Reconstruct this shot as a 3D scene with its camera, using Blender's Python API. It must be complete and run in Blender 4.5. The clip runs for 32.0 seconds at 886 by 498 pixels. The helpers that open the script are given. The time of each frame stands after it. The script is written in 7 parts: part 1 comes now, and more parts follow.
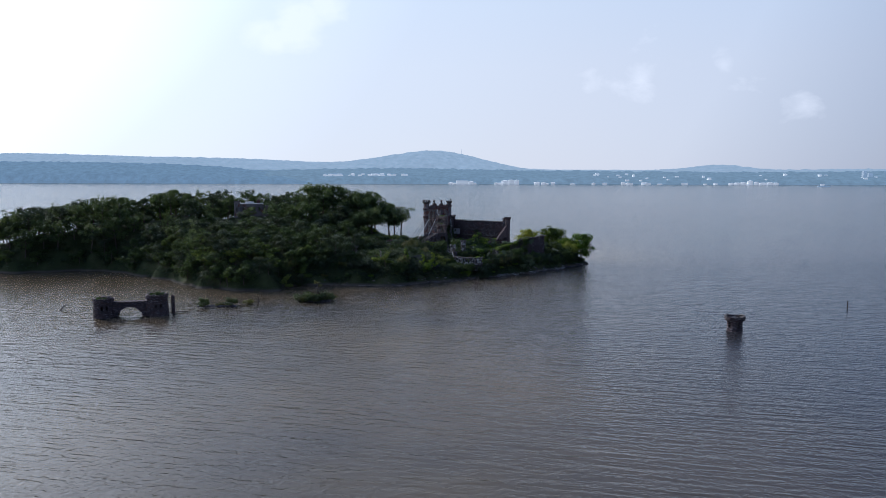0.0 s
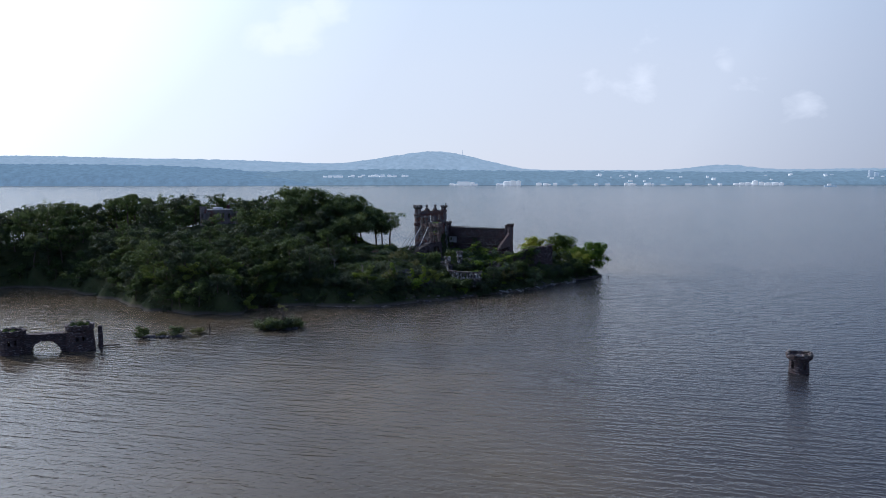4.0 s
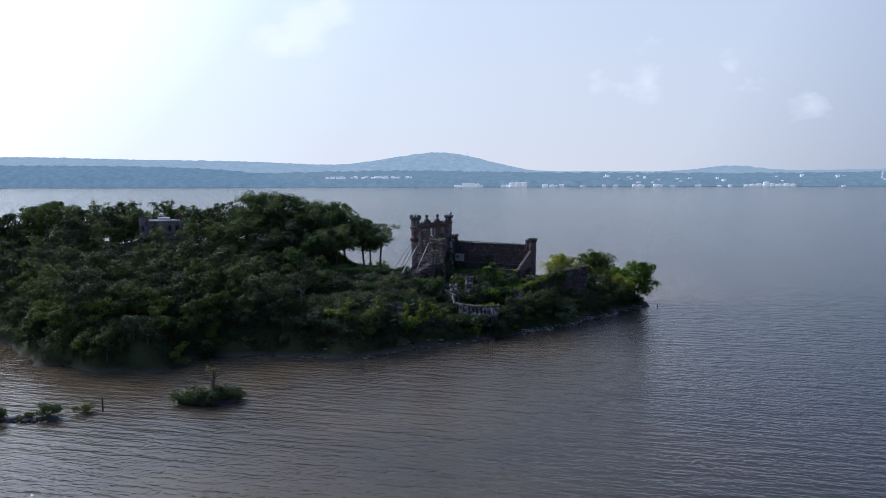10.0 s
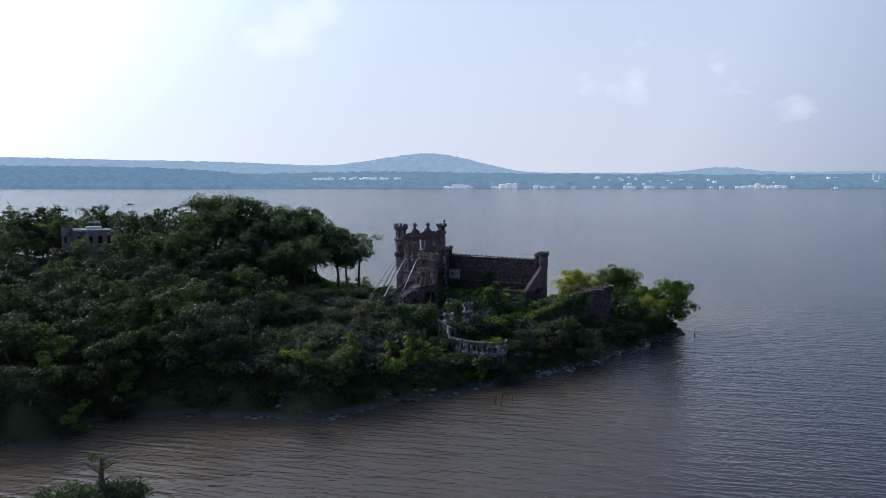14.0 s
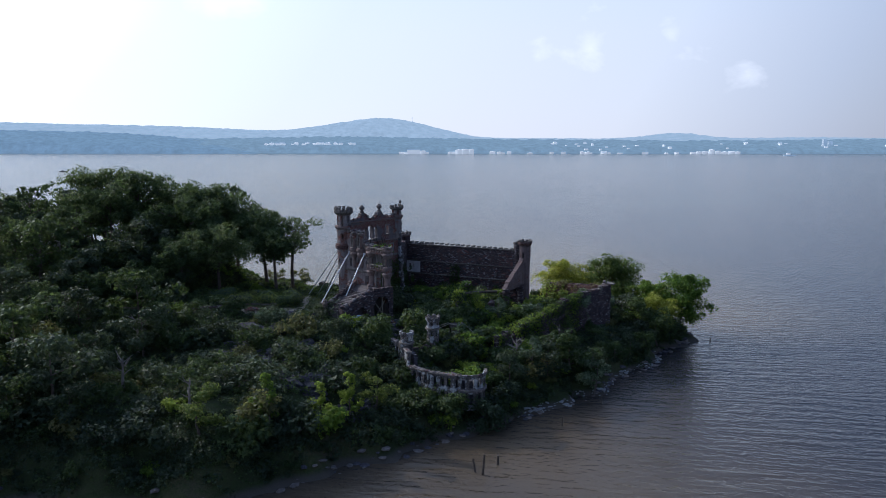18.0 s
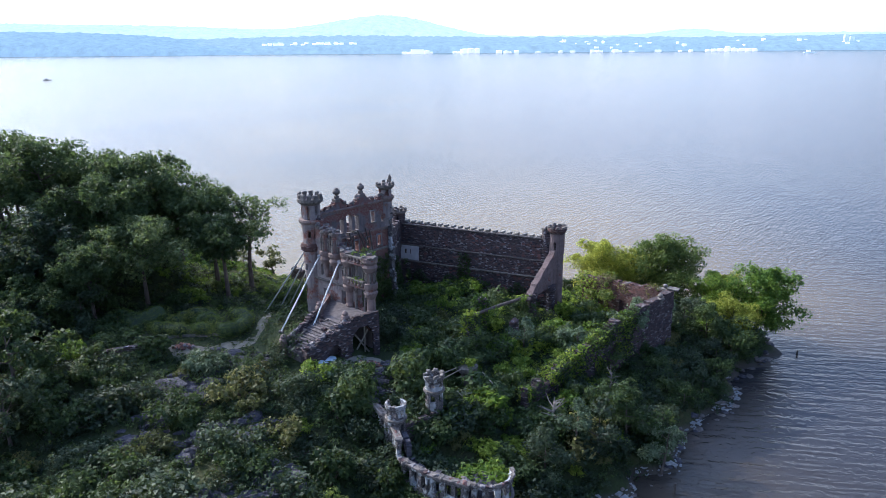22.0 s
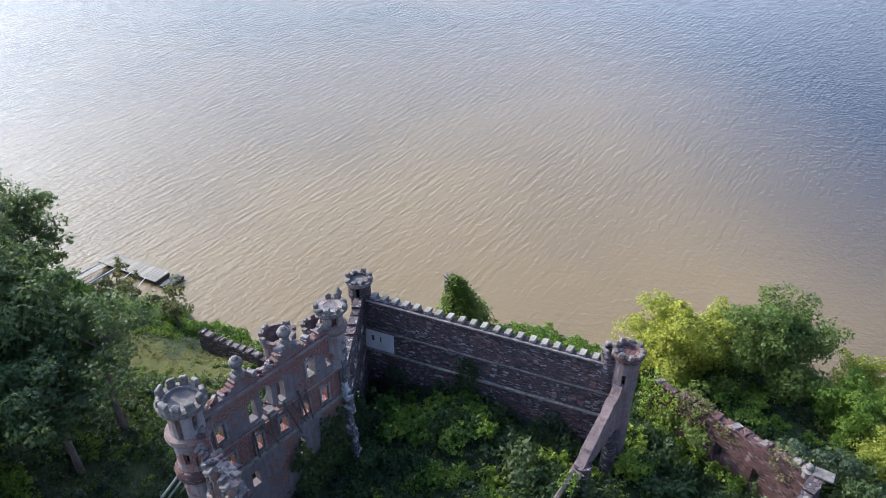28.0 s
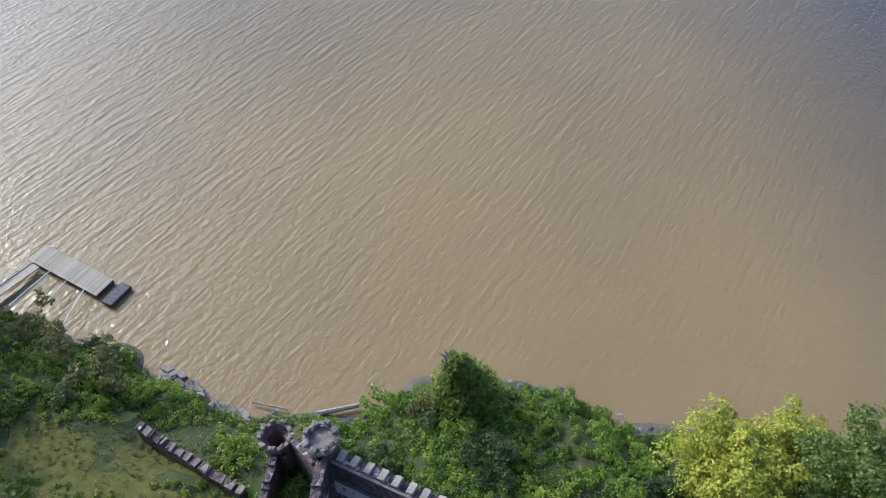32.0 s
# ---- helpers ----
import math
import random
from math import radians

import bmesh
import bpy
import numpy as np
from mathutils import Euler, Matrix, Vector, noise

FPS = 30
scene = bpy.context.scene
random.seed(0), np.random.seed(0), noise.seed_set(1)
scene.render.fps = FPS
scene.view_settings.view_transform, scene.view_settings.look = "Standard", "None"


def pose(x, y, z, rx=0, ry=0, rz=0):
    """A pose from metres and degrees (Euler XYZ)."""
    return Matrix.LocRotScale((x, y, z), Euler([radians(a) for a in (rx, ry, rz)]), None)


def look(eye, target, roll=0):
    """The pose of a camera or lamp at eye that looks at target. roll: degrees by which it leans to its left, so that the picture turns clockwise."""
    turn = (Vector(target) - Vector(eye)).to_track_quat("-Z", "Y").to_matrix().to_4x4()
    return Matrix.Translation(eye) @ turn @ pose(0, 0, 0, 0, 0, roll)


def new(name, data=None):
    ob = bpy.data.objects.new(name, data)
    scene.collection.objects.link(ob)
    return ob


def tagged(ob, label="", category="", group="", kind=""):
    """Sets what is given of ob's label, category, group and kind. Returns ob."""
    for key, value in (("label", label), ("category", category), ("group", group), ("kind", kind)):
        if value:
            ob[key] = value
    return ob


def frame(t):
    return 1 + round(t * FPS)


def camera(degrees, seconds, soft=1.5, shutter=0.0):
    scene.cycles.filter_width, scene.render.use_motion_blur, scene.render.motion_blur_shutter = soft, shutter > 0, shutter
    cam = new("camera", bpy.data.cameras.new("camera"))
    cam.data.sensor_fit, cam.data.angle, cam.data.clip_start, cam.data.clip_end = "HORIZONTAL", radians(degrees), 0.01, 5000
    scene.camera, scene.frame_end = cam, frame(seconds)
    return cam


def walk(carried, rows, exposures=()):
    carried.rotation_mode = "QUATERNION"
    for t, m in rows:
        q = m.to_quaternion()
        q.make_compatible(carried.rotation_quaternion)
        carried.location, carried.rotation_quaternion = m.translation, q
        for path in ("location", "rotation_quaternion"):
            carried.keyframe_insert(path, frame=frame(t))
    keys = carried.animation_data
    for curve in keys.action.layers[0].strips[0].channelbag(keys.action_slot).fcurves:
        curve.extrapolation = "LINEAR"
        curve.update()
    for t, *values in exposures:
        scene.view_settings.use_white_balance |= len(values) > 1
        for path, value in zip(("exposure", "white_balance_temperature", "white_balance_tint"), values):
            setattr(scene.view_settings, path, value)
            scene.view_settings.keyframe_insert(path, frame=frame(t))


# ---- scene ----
# one lens for the whole flight
cam = camera(62.06, 32.0, soft=0.5)
PATH = [
    (0, -1.50, 0.00, 38.19, -0.50, -5.70, -0.14),
    (0.5, -1.05, 4.77, 38.26, -0.33, -5.74, -0.20),
    (1, -0.60, 9.55, 38.31, -0.34, -5.74, -0.09),
    (1.5, -0.17, 14.31, 38.32, -0.38, -5.74, -0.08),
    (2, 0.25, 19.08, 38.32, -0.41, -5.71, -0.12),
    (2.5, 0.65, 23.85, 38.29, -0.41, -5.71, -0.05),
    (3, 1.04, 28.61, 38.27, -0.40, -5.62, 0.00),
    (3.5, 1.44, 33.38, 38.26, -0.41, -5.64, 0.04),
    (5.5, 2.47, 52.62, 38.41, -0.21, -5.52, 0.16),
    (6, 2.53, 57.59, 38.46, -0.15, -5.52, 0.06),
    (7, 2.52, 67.61, 38.53, -0.03, -5.50, 0.09),
    (7.5, 2.48, 72.62, 38.56, -0.11, -5.51, 0.07),
    (8, 2.43, 77.64, 38.59, 0.04, -5.44, 0.09),
    (9, 2.31, 87.63, 38.63, -0.03, -5.48, 0.09),
    (10, 2.21, 97.51, 38.53, -0.03, -5.52, 0.13),
    (11, 2.10, 107.52, 38.44, 0.08, -5.48, 0.12),
    (12, 1.97, 117.54, 38.34, 0.16, -5.47, 0.10),
    (12.5, 1.91, 122.58, 38.35, 0.24, -5.51, 0.12),
    (13, 1.83, 127.59, 38.36, 0.22, -5.40, 0.15),
    (13.5, 1.73, 132.53, 38.35, 0.27, -5.45, 0.07),
    (14, 1.62, 137.44, 38.35, -0.86, -5.43, 0.02),
    (14.5, 1.48, 142.37, 38.36, -4.40, -5.41, 0.15),
    (16.5, 1.42, 162.50, 38.45, -4.42, -5.52, 0.20),
    (17, 1.68, 167.19, 38.61, -4.34, -5.86, -0.01),
    (18, 2.29, 176.46, 39.06, -4.29, -8.09, -0.07),
    (19, 2.95, 186.09, 40.06, -4.24, -10.24, 0.19),
    (20, 3.71, 195.92, 41.52, -4.18, -12.14, 0.31),
    (21, 4.55, 205.62, 43.85, -4.06, -14.02, 0.44),
    (22, 5.27, 215.06, 46.77, -3.95, -15.75, 0.39),
    (23, 6.07, 224.33, 49.73, -3.86, -17.99, 0.25),
    (24, 6.92, 233.44, 52.57, -3.76, -20.32, 0.36),
    (25, 7.05, 242.96, 55.07, -4.29, -22.52, 0.54),
    (27.5, 7.47, 267.83, 61.16, -5.79, -30.23, -0.14),
    (28, 8.15, 272.33, 62.08, -5.87, -32.31, 0.08),
    (28.5, 8.94, 276.77, 62.92, -5.55, -34.44, 0.00),
    (29.5, 10.45, 285.38, 64.56, -5.08, -38.39, 0.21),
    (30, 11.13, 289.60, 65.54, -5.27, -40.39, 0.61),
    (30.5, 11.79, 293.86, 66.74, -4.91, -42.31, 0.57),
    (31, 12.37, 298.23, 68.12, -4.64, -44.43, 0.46),
    (31.5, 12.91, 302.75, 69.63, -4.40, -46.64, 0.35),
    (32, 13.38, 307.37, 71.20, -4.12, -48.90, 0.17),
]
walk(cam, [(t, pose(x, y, z, 90 + p, r, h)) for t, x, y, z, h, p, r in PATH],
     [(0, -1.45, 5500, 9), (14, -1.47, 5500, 9), (17, -1.4, 5500, 9), (19, -0.97, 5500, 10), (21, -0.36, 5500, 10), (23, 0.04, 5530, 10), (25.5, 0.16, 5570, 9), (28, 0.16, 5620, 8), (30, 0.05, 5580, 8), (32, -0.14, 5600, 7)])

# ---- world and sun: hazy late afternoon, sun ahead and to the left ----
SUN_AZ, SUN_EL = -50.0, 31.0
world = bpy.data.worlds.new("hazy_sky")
scene.world = world
world.use_nodes = True
wn, wl = world.node_tree.nodes, world.node_tree.links
wn.clear()
sky = wn.new("ShaderNodeTexSky")
sky.sky_type, sky.sun_disc = "NISHITA", False
sky.sun_elevation, sky.sun_rotation = radians(SUN_EL), radians(SUN_AZ)
sky.air_density, sky.dust_density, sky.ozone_density = 1.0, 0.6, 2.0
wtc = wn.new("ShaderNodeTexCoord")
wmap = wn.new("ShaderNodeMapping")
wmap.inputs["Scale"].default_value = (1.0, 1.0, 1.7)
wno = wn.new("ShaderNodeTexNoise")
wno.inputs["Scale"].default_value, wno.inputs["Detail"].default_value, wno.inputs["Roughness"].default_value = 17.0, 6, 0.58
wno.inputs["Distortion"].default_value = 0.3


def sky_math(op, a, b=0.0):
    """A number worked out in the sky's nodes."""
    nd = wn.new("ShaderNodeMath")
    nd.operation = op
    for v, sock in ((a, nd.inputs[0]), (b, nd.inputs[1])):
        if isinstance(v, (int, float)):
            sock.default_value = v
        else:
            wl.new(v, sock)
    return nd.outputs[0]


# small heaped summer clouds, softened by the haze
puffs = 0.0
for _x, _y, _z, _r, _k in ((-0.175, 0.966, 0.192, 0.06, 1.3), (-0.215, 0.96, 0.172, 0.05, 1.1), (-0.139, 0.968, 0.215, 0.05, 1.2), (0.197, 0.974, 0.117, 0.035, 0.75), (0.262, 0.957, 0.122, 0.035, 0.8), (0.23, 0.965, 0.112, 0.04, 0.5),
                       (0.354, 0.926, 0.135, 0.03, 0.7), (0.38, 0.919, 0.108, 0.045, 0.6), (0.441, 0.894, 0.088, 0.04, 0.85), (0.262, 0.949, 0.18, 0.05, 0.5), (-0.353, 0.929, 0.113, 0.045, 0.4), (0.02, 0.97, 0.17, 0.07, 0.35), (0.6, 0.78, 0.17, 0.07, 0.7), (-0.6, 0.78, 0.2, 0.08, 0.5)):
    wdist = wn.new("ShaderNodeVectorMath")
    wdist.operation = "DISTANCE"
    wdist.inputs[1].default_value = (_x, _y, _z)
    wl.new(wtc.outputs["Generated"], wdist.inputs[0])
    puffs = sky_math("MAXIMUM", sky_math("MULTIPLY", sky_math("SUBTRACT", 1.0, sky_math("DIVIDE", wdist.outputs["Value"], _r)), _k), puffs)
wra = wn.new("ShaderNodeValToRGB")
wra.color_ramp.elements[0].position, wra.color_ramp.elements[1].position = 0.50, 0.85
wra.color_ramp.elements[0].color, wra.color_ramp.elements[1].color = (0, 0, 0, 1), (0.40, 0.40, 0.40, 1)
wcl = sky_math("ADD", wno.outputs["Fac"], sky_math("SUBTRACT", sky_math("MULTIPLY", puffs, 0.55), 0.22))
wmix = wn.new("ShaderNodeMixRGB")
wmix.inputs[2].default_value = (36.0, 34.5, 34.5, 1)
# bright haze: a white veil that thickens towards the sun
wdot = wn.new("ShaderNodeVectorMath")
wdot.operation = "DOT_PRODUCT"
_a, _e = radians(SUN_AZ), radians(SUN_EL)
TO_SUN = (math.sin(_a) * math.cos(_e), math.cos(_a) * math.cos(_e), math.sin(_e))
wdot.inputs[1].default_value = TO_SUN
wveil = wn.new("ShaderNodeValToRGB")
_el = wveil.color_ramp.elements
_el[0].position, _el[0].color = 0.0, (0.72, 0.77, 0.88, 1)
_el[1].position, _el[1].color = 1.0, (11.0, 10.6, 10.0, 1)
for _p, _c in ((0.17, (1.12, 1.2, 1.36, 1)), (0.34, (1.58, 1.63, 1.73, 1)), (0.5, (1.7, 1.73, 1.8, 1)), (0.66, (1.84, 1.87, 1.92, 1)), (0.78, (2.15, 2.18, 2.22, 1)), (0.86, (2.9, 2.9, 2.92, 1)), (0.93, (5.4, 5.3, 5.2, 1))):
    _k = _el.new(_p)
    _k.color = _c
wsc = wn.new("ShaderNodeMixRGB")
wsc.blend_type = "MULTIPLY"
wsc.inputs[0].default_value = 1.0
wsc.inputs[2].default_value = (16.2, 16.2, 16.2, 1)
whz = wn.new("ShaderNodeMixRGB")
whz.inputs[0].default_value = 0.8
wbg = wn.new("ShaderNodeBackground")
wbg.inputs["Strength"].default_value = 0.085
wout = wn.new("ShaderNodeOutputWorld")
wl.new(wtc.outputs["Generated"], wmap.inputs["Vector"])
wl.new(wtc.outputs["Generated"], wdot.inputs[0])
wl.new(wdot.outputs["Value"], wveil.inputs[0])
wl.new(wveil.outputs[0], wsc.inputs[1])
wl.new(sky.outputs[0], whz.inputs[1])
# the veil is thickest near the horizon and thins to blue overhead
wsep = wn.new("ShaderNodeSeparateXYZ")
wthin = wn.new("ShaderNodeValToRGB")
_t = wthin.color_ramp.elements
_t[0].position, _t[0].color = 0.0, (1.07, 1.0, 0.97, 1)
_t[1].position, _t[1].color = 1.0, (0.13, 0.22, 0.43, 1)
_t.new(0.14).color = (1.03, 1.0, 1.0, 1)
_t.new(0.22).color = (0.96, 0.98, 1.02, 1)
_t.new(0.36).color = (0.46, 0.57, 0.78, 1)
_t.new(0.6).color = (0.22, 0.32, 0.53, 1)
wthn = wn.new("ShaderNodeMixRGB")
wthn.blend_type = "MULTIPLY"
wfar = wn.new("ShaderNodeMapRange")
wfar.inputs["From Min"].default_value, wfar.inputs["From Max"].default_value = 0.45, 0.92
wfar.inputs["To Min"].default_value, wfar.inputs["To Max"].default_value = 1.0, 0.3
wl.new(wdot.outputs["Value"], wfar.inputs["Value"])
wl.new(wfar.outputs[0], wthn.inputs[0])
wl.new(wtc.outputs["Generated"], wsep.inputs[0])
wl.new(wsep.outputs["Z"], wthin.inputs[0])
wl.new(wsc.outputs[0], wthn.inputs[1])
wl.new(wthin.outputs[0], wthn.inputs[2])
wl.new(wthn.outputs[0], whz.inputs[2])
wl.new(wmap.outputs[0], wno.inputs["Vector"])
wl.new(wcl, wra.inputs[0])
wl.new(wra.outputs[0], wmix.inputs[0])
wl.new(whz.outputs[0], wmix.inputs[1])
wl.new(wmix.outputs[0], wbg.inputs[0])
wl.new(wbg.outputs[0], wout.inputs[0])
sun = new("sun", bpy.data.lights.new("sun", "SUN"))
sun.data.energy, sun.data.angle, sun.data.color = 5.0, radians(0.6), (1.0, 0.85, 0.64)
sun.matrix_world = look([q * 500 for q in TO_SUN], (0, 0, 0))


# ---- materials ----
class Mat:
    """A small builder of node materials."""

    def __init__(self, name, rough=0.85, metal=0.0, spec=0.3):
        self.m = bpy.data.materials.new(name)
        self.m.use_nodes = True
        self.n, self.l = self.m.node_tree.nodes, self.m.node_tree.links
        self.b = self.n["Principled BSDF"]
        self.b.inputs["Roughness"].default_value = rough
        self.b.inputs["Metallic"].default_value = metal
        self.b.inputs["Specular IOR Level"].default_value = spec
        self.tc = self.n.new("ShaderNodeTexCoord")

    def coord(self, scale=(1, 1, 1), which="Object"):
        mp = self.n.new("ShaderNodeMapping")
        mp.inputs["Scale"].default_value = scale
        self.l.new(self.tc.outputs[which], mp.inputs["Vector"])
        return mp.outputs[0]

    def world_pos(self):
        return self.n.new("ShaderNodeNewGeometry").outputs["Position"]

    def noise(self, scale, detail=4, rough=0.55, vec=None, dist=0.0):
        t = self.n.new("ShaderNodeTexNoise")
        t.inputs["Scale"].default_value, t.inputs["Detail"].default_value = scale, detail
        t.inputs["Roughness"].default_value, t.inputs["Distortion"].default_value = rough, dist
        self.l.new(vec if vec else self.coord(), t.inputs["Vector"])
        return t.outputs["Fac"]

    def voronoi(self, scale, feature="F1", vec=None, out="Distance"):
        t = self.n.new("ShaderNodeTexVoronoi")
        t.feature = feature
        t.inputs["Scale"].default_value = scale
        self.l.new(vec if vec else self.coord(), t.inputs["Vector"])
        return t.outputs[out]

    def ramp(self, fac, stops):
        r = self.n.new("ShaderNodeValToRGB")
        while len(r.color_ramp.elements) < len(stops):
            r.color_ramp.elements.new(0.5)
        for e, (p, c) in zip(r.color_ramp.elements, stops):
            e.position = p
            e.color = (*c, 1) if not isinstance(c, (int, float)) else (c, c, c, 1)
        self.l.new(fac, r.inputs[0])
        return r.outputs[0]

    def mix(self, a, b, fac, mode="MIX"):
        x = self.n.new("ShaderNodeMixRGB")
        x.blend_type = mode
        for v, s in ((fac, x.inputs[0]), (a, x.inputs[1]), (b, x.inputs[2])):
            if isinstance(v, (int, float)):
                s.default_value = v if s.type == "VALUE" else (v, v, v, 1)
            elif isinstance(v, tuple):
                s.default_value = (*v, 1)
            else:
                self.l.new(v, s)
        return x.outputs[0]

    def color(self, out):
        if isinstance(out, tuple):
            self.b.inputs["Base Color"].default_value = (*out, 1)
        else:
            self.l.new(out, self.b.inputs["Base Color"])
        return self

    def bump(self, height, strength=0.5, dist=0.1):
        bp = self.n.new("ShaderNodeBump")
        bp.inputs["Strength"].default_value, bp.inputs["Distance"].default_value = strength, dist
        self.l.new(height, bp.inputs["Height"])
        self.l.new(bp.outputs[0], self.b.inputs["Normal"])
        return self

    def random(self):
        return self.n.new("ShaderNodeObjectInfo").outputs["Random"]

    def island(self):
        return self.n.new("ShaderNodeNewGeometry").outputs["Random Per Island"]


def rubble(name, tones, mortar, scale, squash=1.0, stain=(0.25, 0.22, 0.22)):
    """Coursed rubble: stones of several tones with recessed mortar, and broad stains."""
    m = Mat(name, 0.92)
    v = m.coord((scale, scale, scale * squash))
    cell = m.voronoi(1.0, "F1", v, "Color")
    edge = m.voronoi(1.0, "DISTANCE_TO_EDGE", v)
    sep = m.n.new("ShaderNodeSeparateColor")
    m.l.new(cell, sep.inputs[0])
    k = len(tones) - 1
    c = m.ramp(sep.outputs[0], [(i / k, t) for i, t in enumerate(tones)])
    c = m.mix(c, mortar, m.ramp(edge, [(0.02, 0.8), (0.07, 0.0)]))
    c = m.mix(c, stain, m.ramp(m.noise(0.22, 5), [(0.45, 0.0), (0.75, 0.65)]))
    c = m.mix(c, (0.5, 0.5, 0.5), m.ramp(m.noise(9, 3), [(0.35, 0.0), (0.8, 0.35)]), "OVERLAY")
    m.color(c)
    h = m.mix(m.ramp(edge, [(0.0, 0.0), (0.12, 1.0)]), m.noise(7, 4), 0.35)
    return m.bump(h, 0.9, 0.12).m


def stucco(name, base, patch, worn, cut=0.55, scale=0.45, courses=()):
    """Cracked stucco over brick: the brick shows in patches, with streaks of dirt."""
    m = Mat(name, 0.93)
    br = m.n.new("ShaderNodeTexBrick")
    br.inputs["Scale"].default_value = 3.2
    br.inputs["Color1"].default_value, br.inputs["Color2"].default_value = (*patch, 1), (*[q * 0.62 for q in patch], 1)
    br.inputs["Mortar"].default_value = (0.3, 0.25, 0.22, 1)
    mp = m.n.new("ShaderNodeMapping")
    mp.inputs["Rotation"].default_value = (radians(90), 0, radians(40))
    m.l.new(m.tc.outputs["Object"], mp.inputs["Vector"])
    m.l.new(mp.outputs[0], br.inputs["Vector"])
    n1 = m.noise(scale, 6, 0.62)
    if courses:
        # storeys whose plaster has come off
        sz = m.n.new("ShaderNodeSeparateXYZ")
        m.l.new(m.tc.outputs["Object"], sz.inputs[0])
        hz = m.n.new("ShaderNodeMapRange")
        hz.inputs["From Max"].default_value = 40.0
        m.l.new(sz.outputs["Z"], hz.inputs["Value"])
        n1 = m.mix(n1, m.ramp(hz.outputs[0], [(z / 40, v) for z, v in courses]), 0.3)
    mask = m.ramp(n1, [(cut - 0.03, 0.0), (cut + 0.03, 1.0)])
    st = m.mix(base, worn, m.ramp(m.noise(1.7, 5), [(0.4, 0.0), (0.7, 0.8)]))
    streak = m.noise(1.0, 4, 0.6, m.coord((2.6, 2.6, 0.25)))
    st = m.mix(st, [q * 0.45 for q in base] and tuple(q * 0.45 for q in base), m.ramp(streak, [(0.5, 0.0), (0.75, 0.75)]))
    m.color(m.mix(st, br.outputs["Color"], mask))
    return m.bump(m.mix(m.noise(6, 5), m.mix(1.0, 0.0, mask), 0.4), 0.7, 0.08).m


def foliage(name, dark, mid, light, gloss=0.35):
    """Leaves: tone varies by plant, by bough and by leaf; some light passes through."""
    m = Mat(name, 0.58, spec=0.38)
    pos = m.world_pos()
    big = m.noise(0.45, 3, 0.5, pos)
    c = m.ramp(m.mix(big, m.island(), 0.45), [(0.25, dark), (0.5, mid), (0.78, light)])
    hue = m.n.new("ShaderNodeHueSaturation")
    mr = m.n.new("ShaderNodeMapRange")
    mr.inputs["To Min"].default_value, mr.inputs["To Max"].default_value = 0.62, 1.3
    m.l.new(m.random(), mr.inputs["Value"])
    m.l.new(mr.outputs[0], hue.inputs["Value"])
    mh = m.n.new("ShaderNodeMapRange")
    mh.inputs["To Min"].default_value, mh.inputs["To Max"].default_value = 0.525, 0.475
    m.l.new(m.random(), mh.inputs["Value"])
    m.l.new(mh.outputs[0], hue.inputs["Hue"])
    m.l.new(c, hue.inputs["Color"])
    m.color(hue.outputs[0])
    tr = m.n.new("ShaderNodeBsdfTranslucent")
    m.l.new(m.mix(hue.outputs[0], (0.42, 0.5, 0.1), 0.14), tr.inputs["Color"])
    mx = m.n.new("ShaderNodeMixShader")
    mx.inputs[0].default_value = gloss
    m.l.new(m.b.outputs[0], mx.inputs[1])
    m.l.new(tr.outputs[0], mx.inputs[2])
    m.l.new(mx.outputs[0], m.n["Material Output"].inputs["Surface"])
    return m.m


def plain(name, a, b, scale=3.0, rough=0.85, metal=0.0, bump=0.3, stretch=(1, 1, 1)):
    m = Mat(name, rough, metal)
    v = m.coord(stretch)
    n = m.noise(scale, 5, 0.6, v)
    c = m.ramp(n, [(0.3, a), (0.7, b)])
    vr = m.n.new("ShaderNodeHueSaturation")
    mr = m.n.new("ShaderNodeMapRange")
    mr.inputs["To Min"].default_value, mr.inputs["To Max"].default_value = 0.8, 1.15
    m.l.new(m.random(), mr.inputs["Value"])
    m.l.new(mr.outputs[0], vr.inputs["Value"])
    m.l.new(c, vr.inputs["Color"])
    return m.color(vr.outputs[0]).bump(m.noise(scale * 4, 4, 0.6, v), bump, 0.05).m


RUBBLE = rubble("dark_rubble_stone", [(0.038, 0.03, 0.035), (0.082, 0.06, 0.064), (0.145, 0.086, 0.08), (0.048, 0.043, 0.055), (0.11, 0.08, 0.083), (0.36, 0.32, 0.33)], (0.12, 0.105, 0.112), 2.6, 2.6, (0.064, 0.051, 0.057))
RED_RUBBLE = rubble("red_rubble_stone", [(0.0504, 0.0302, 0.0324), (0.108, 0.0468, 0.0432), (0.158, 0.0756, 0.0648), (0.072, 0.0432, 0.0446), (0.122, 0.0648, 0.059), (0.259, 0.194, 0.184)], (0.115, 0.0864, 0.0864), 2.4, 2.2, (0.0864, 0.054, 0.054))
TURRET = stucco("reddish_worn_stucco", (0.2, 0.148, 0.145), (0.17, 0.07, 0.06), (0.11, 0.08, 0.08), 0.61, 0.6)
STUCCO = stucco("grey_pink_stucco", (0.29, 0.25, 0.245), (0.24, 0.10, 0.08), (0.19, 0.16, 0.16), 0.57)
INNER = stucco("inner_brick_wall", (0.18, 0.155, 0.16), (0.19, 0.078, 0.07), (0.12, 0.10, 0.11), 0.475, 0.34, ((0, 0.3), (17.6, 0.3), (18.2, 0.85), (20.4, 0.75), (21, 0.2), (23.2, 0.35), (24, 0.7), (25, 0.4)))
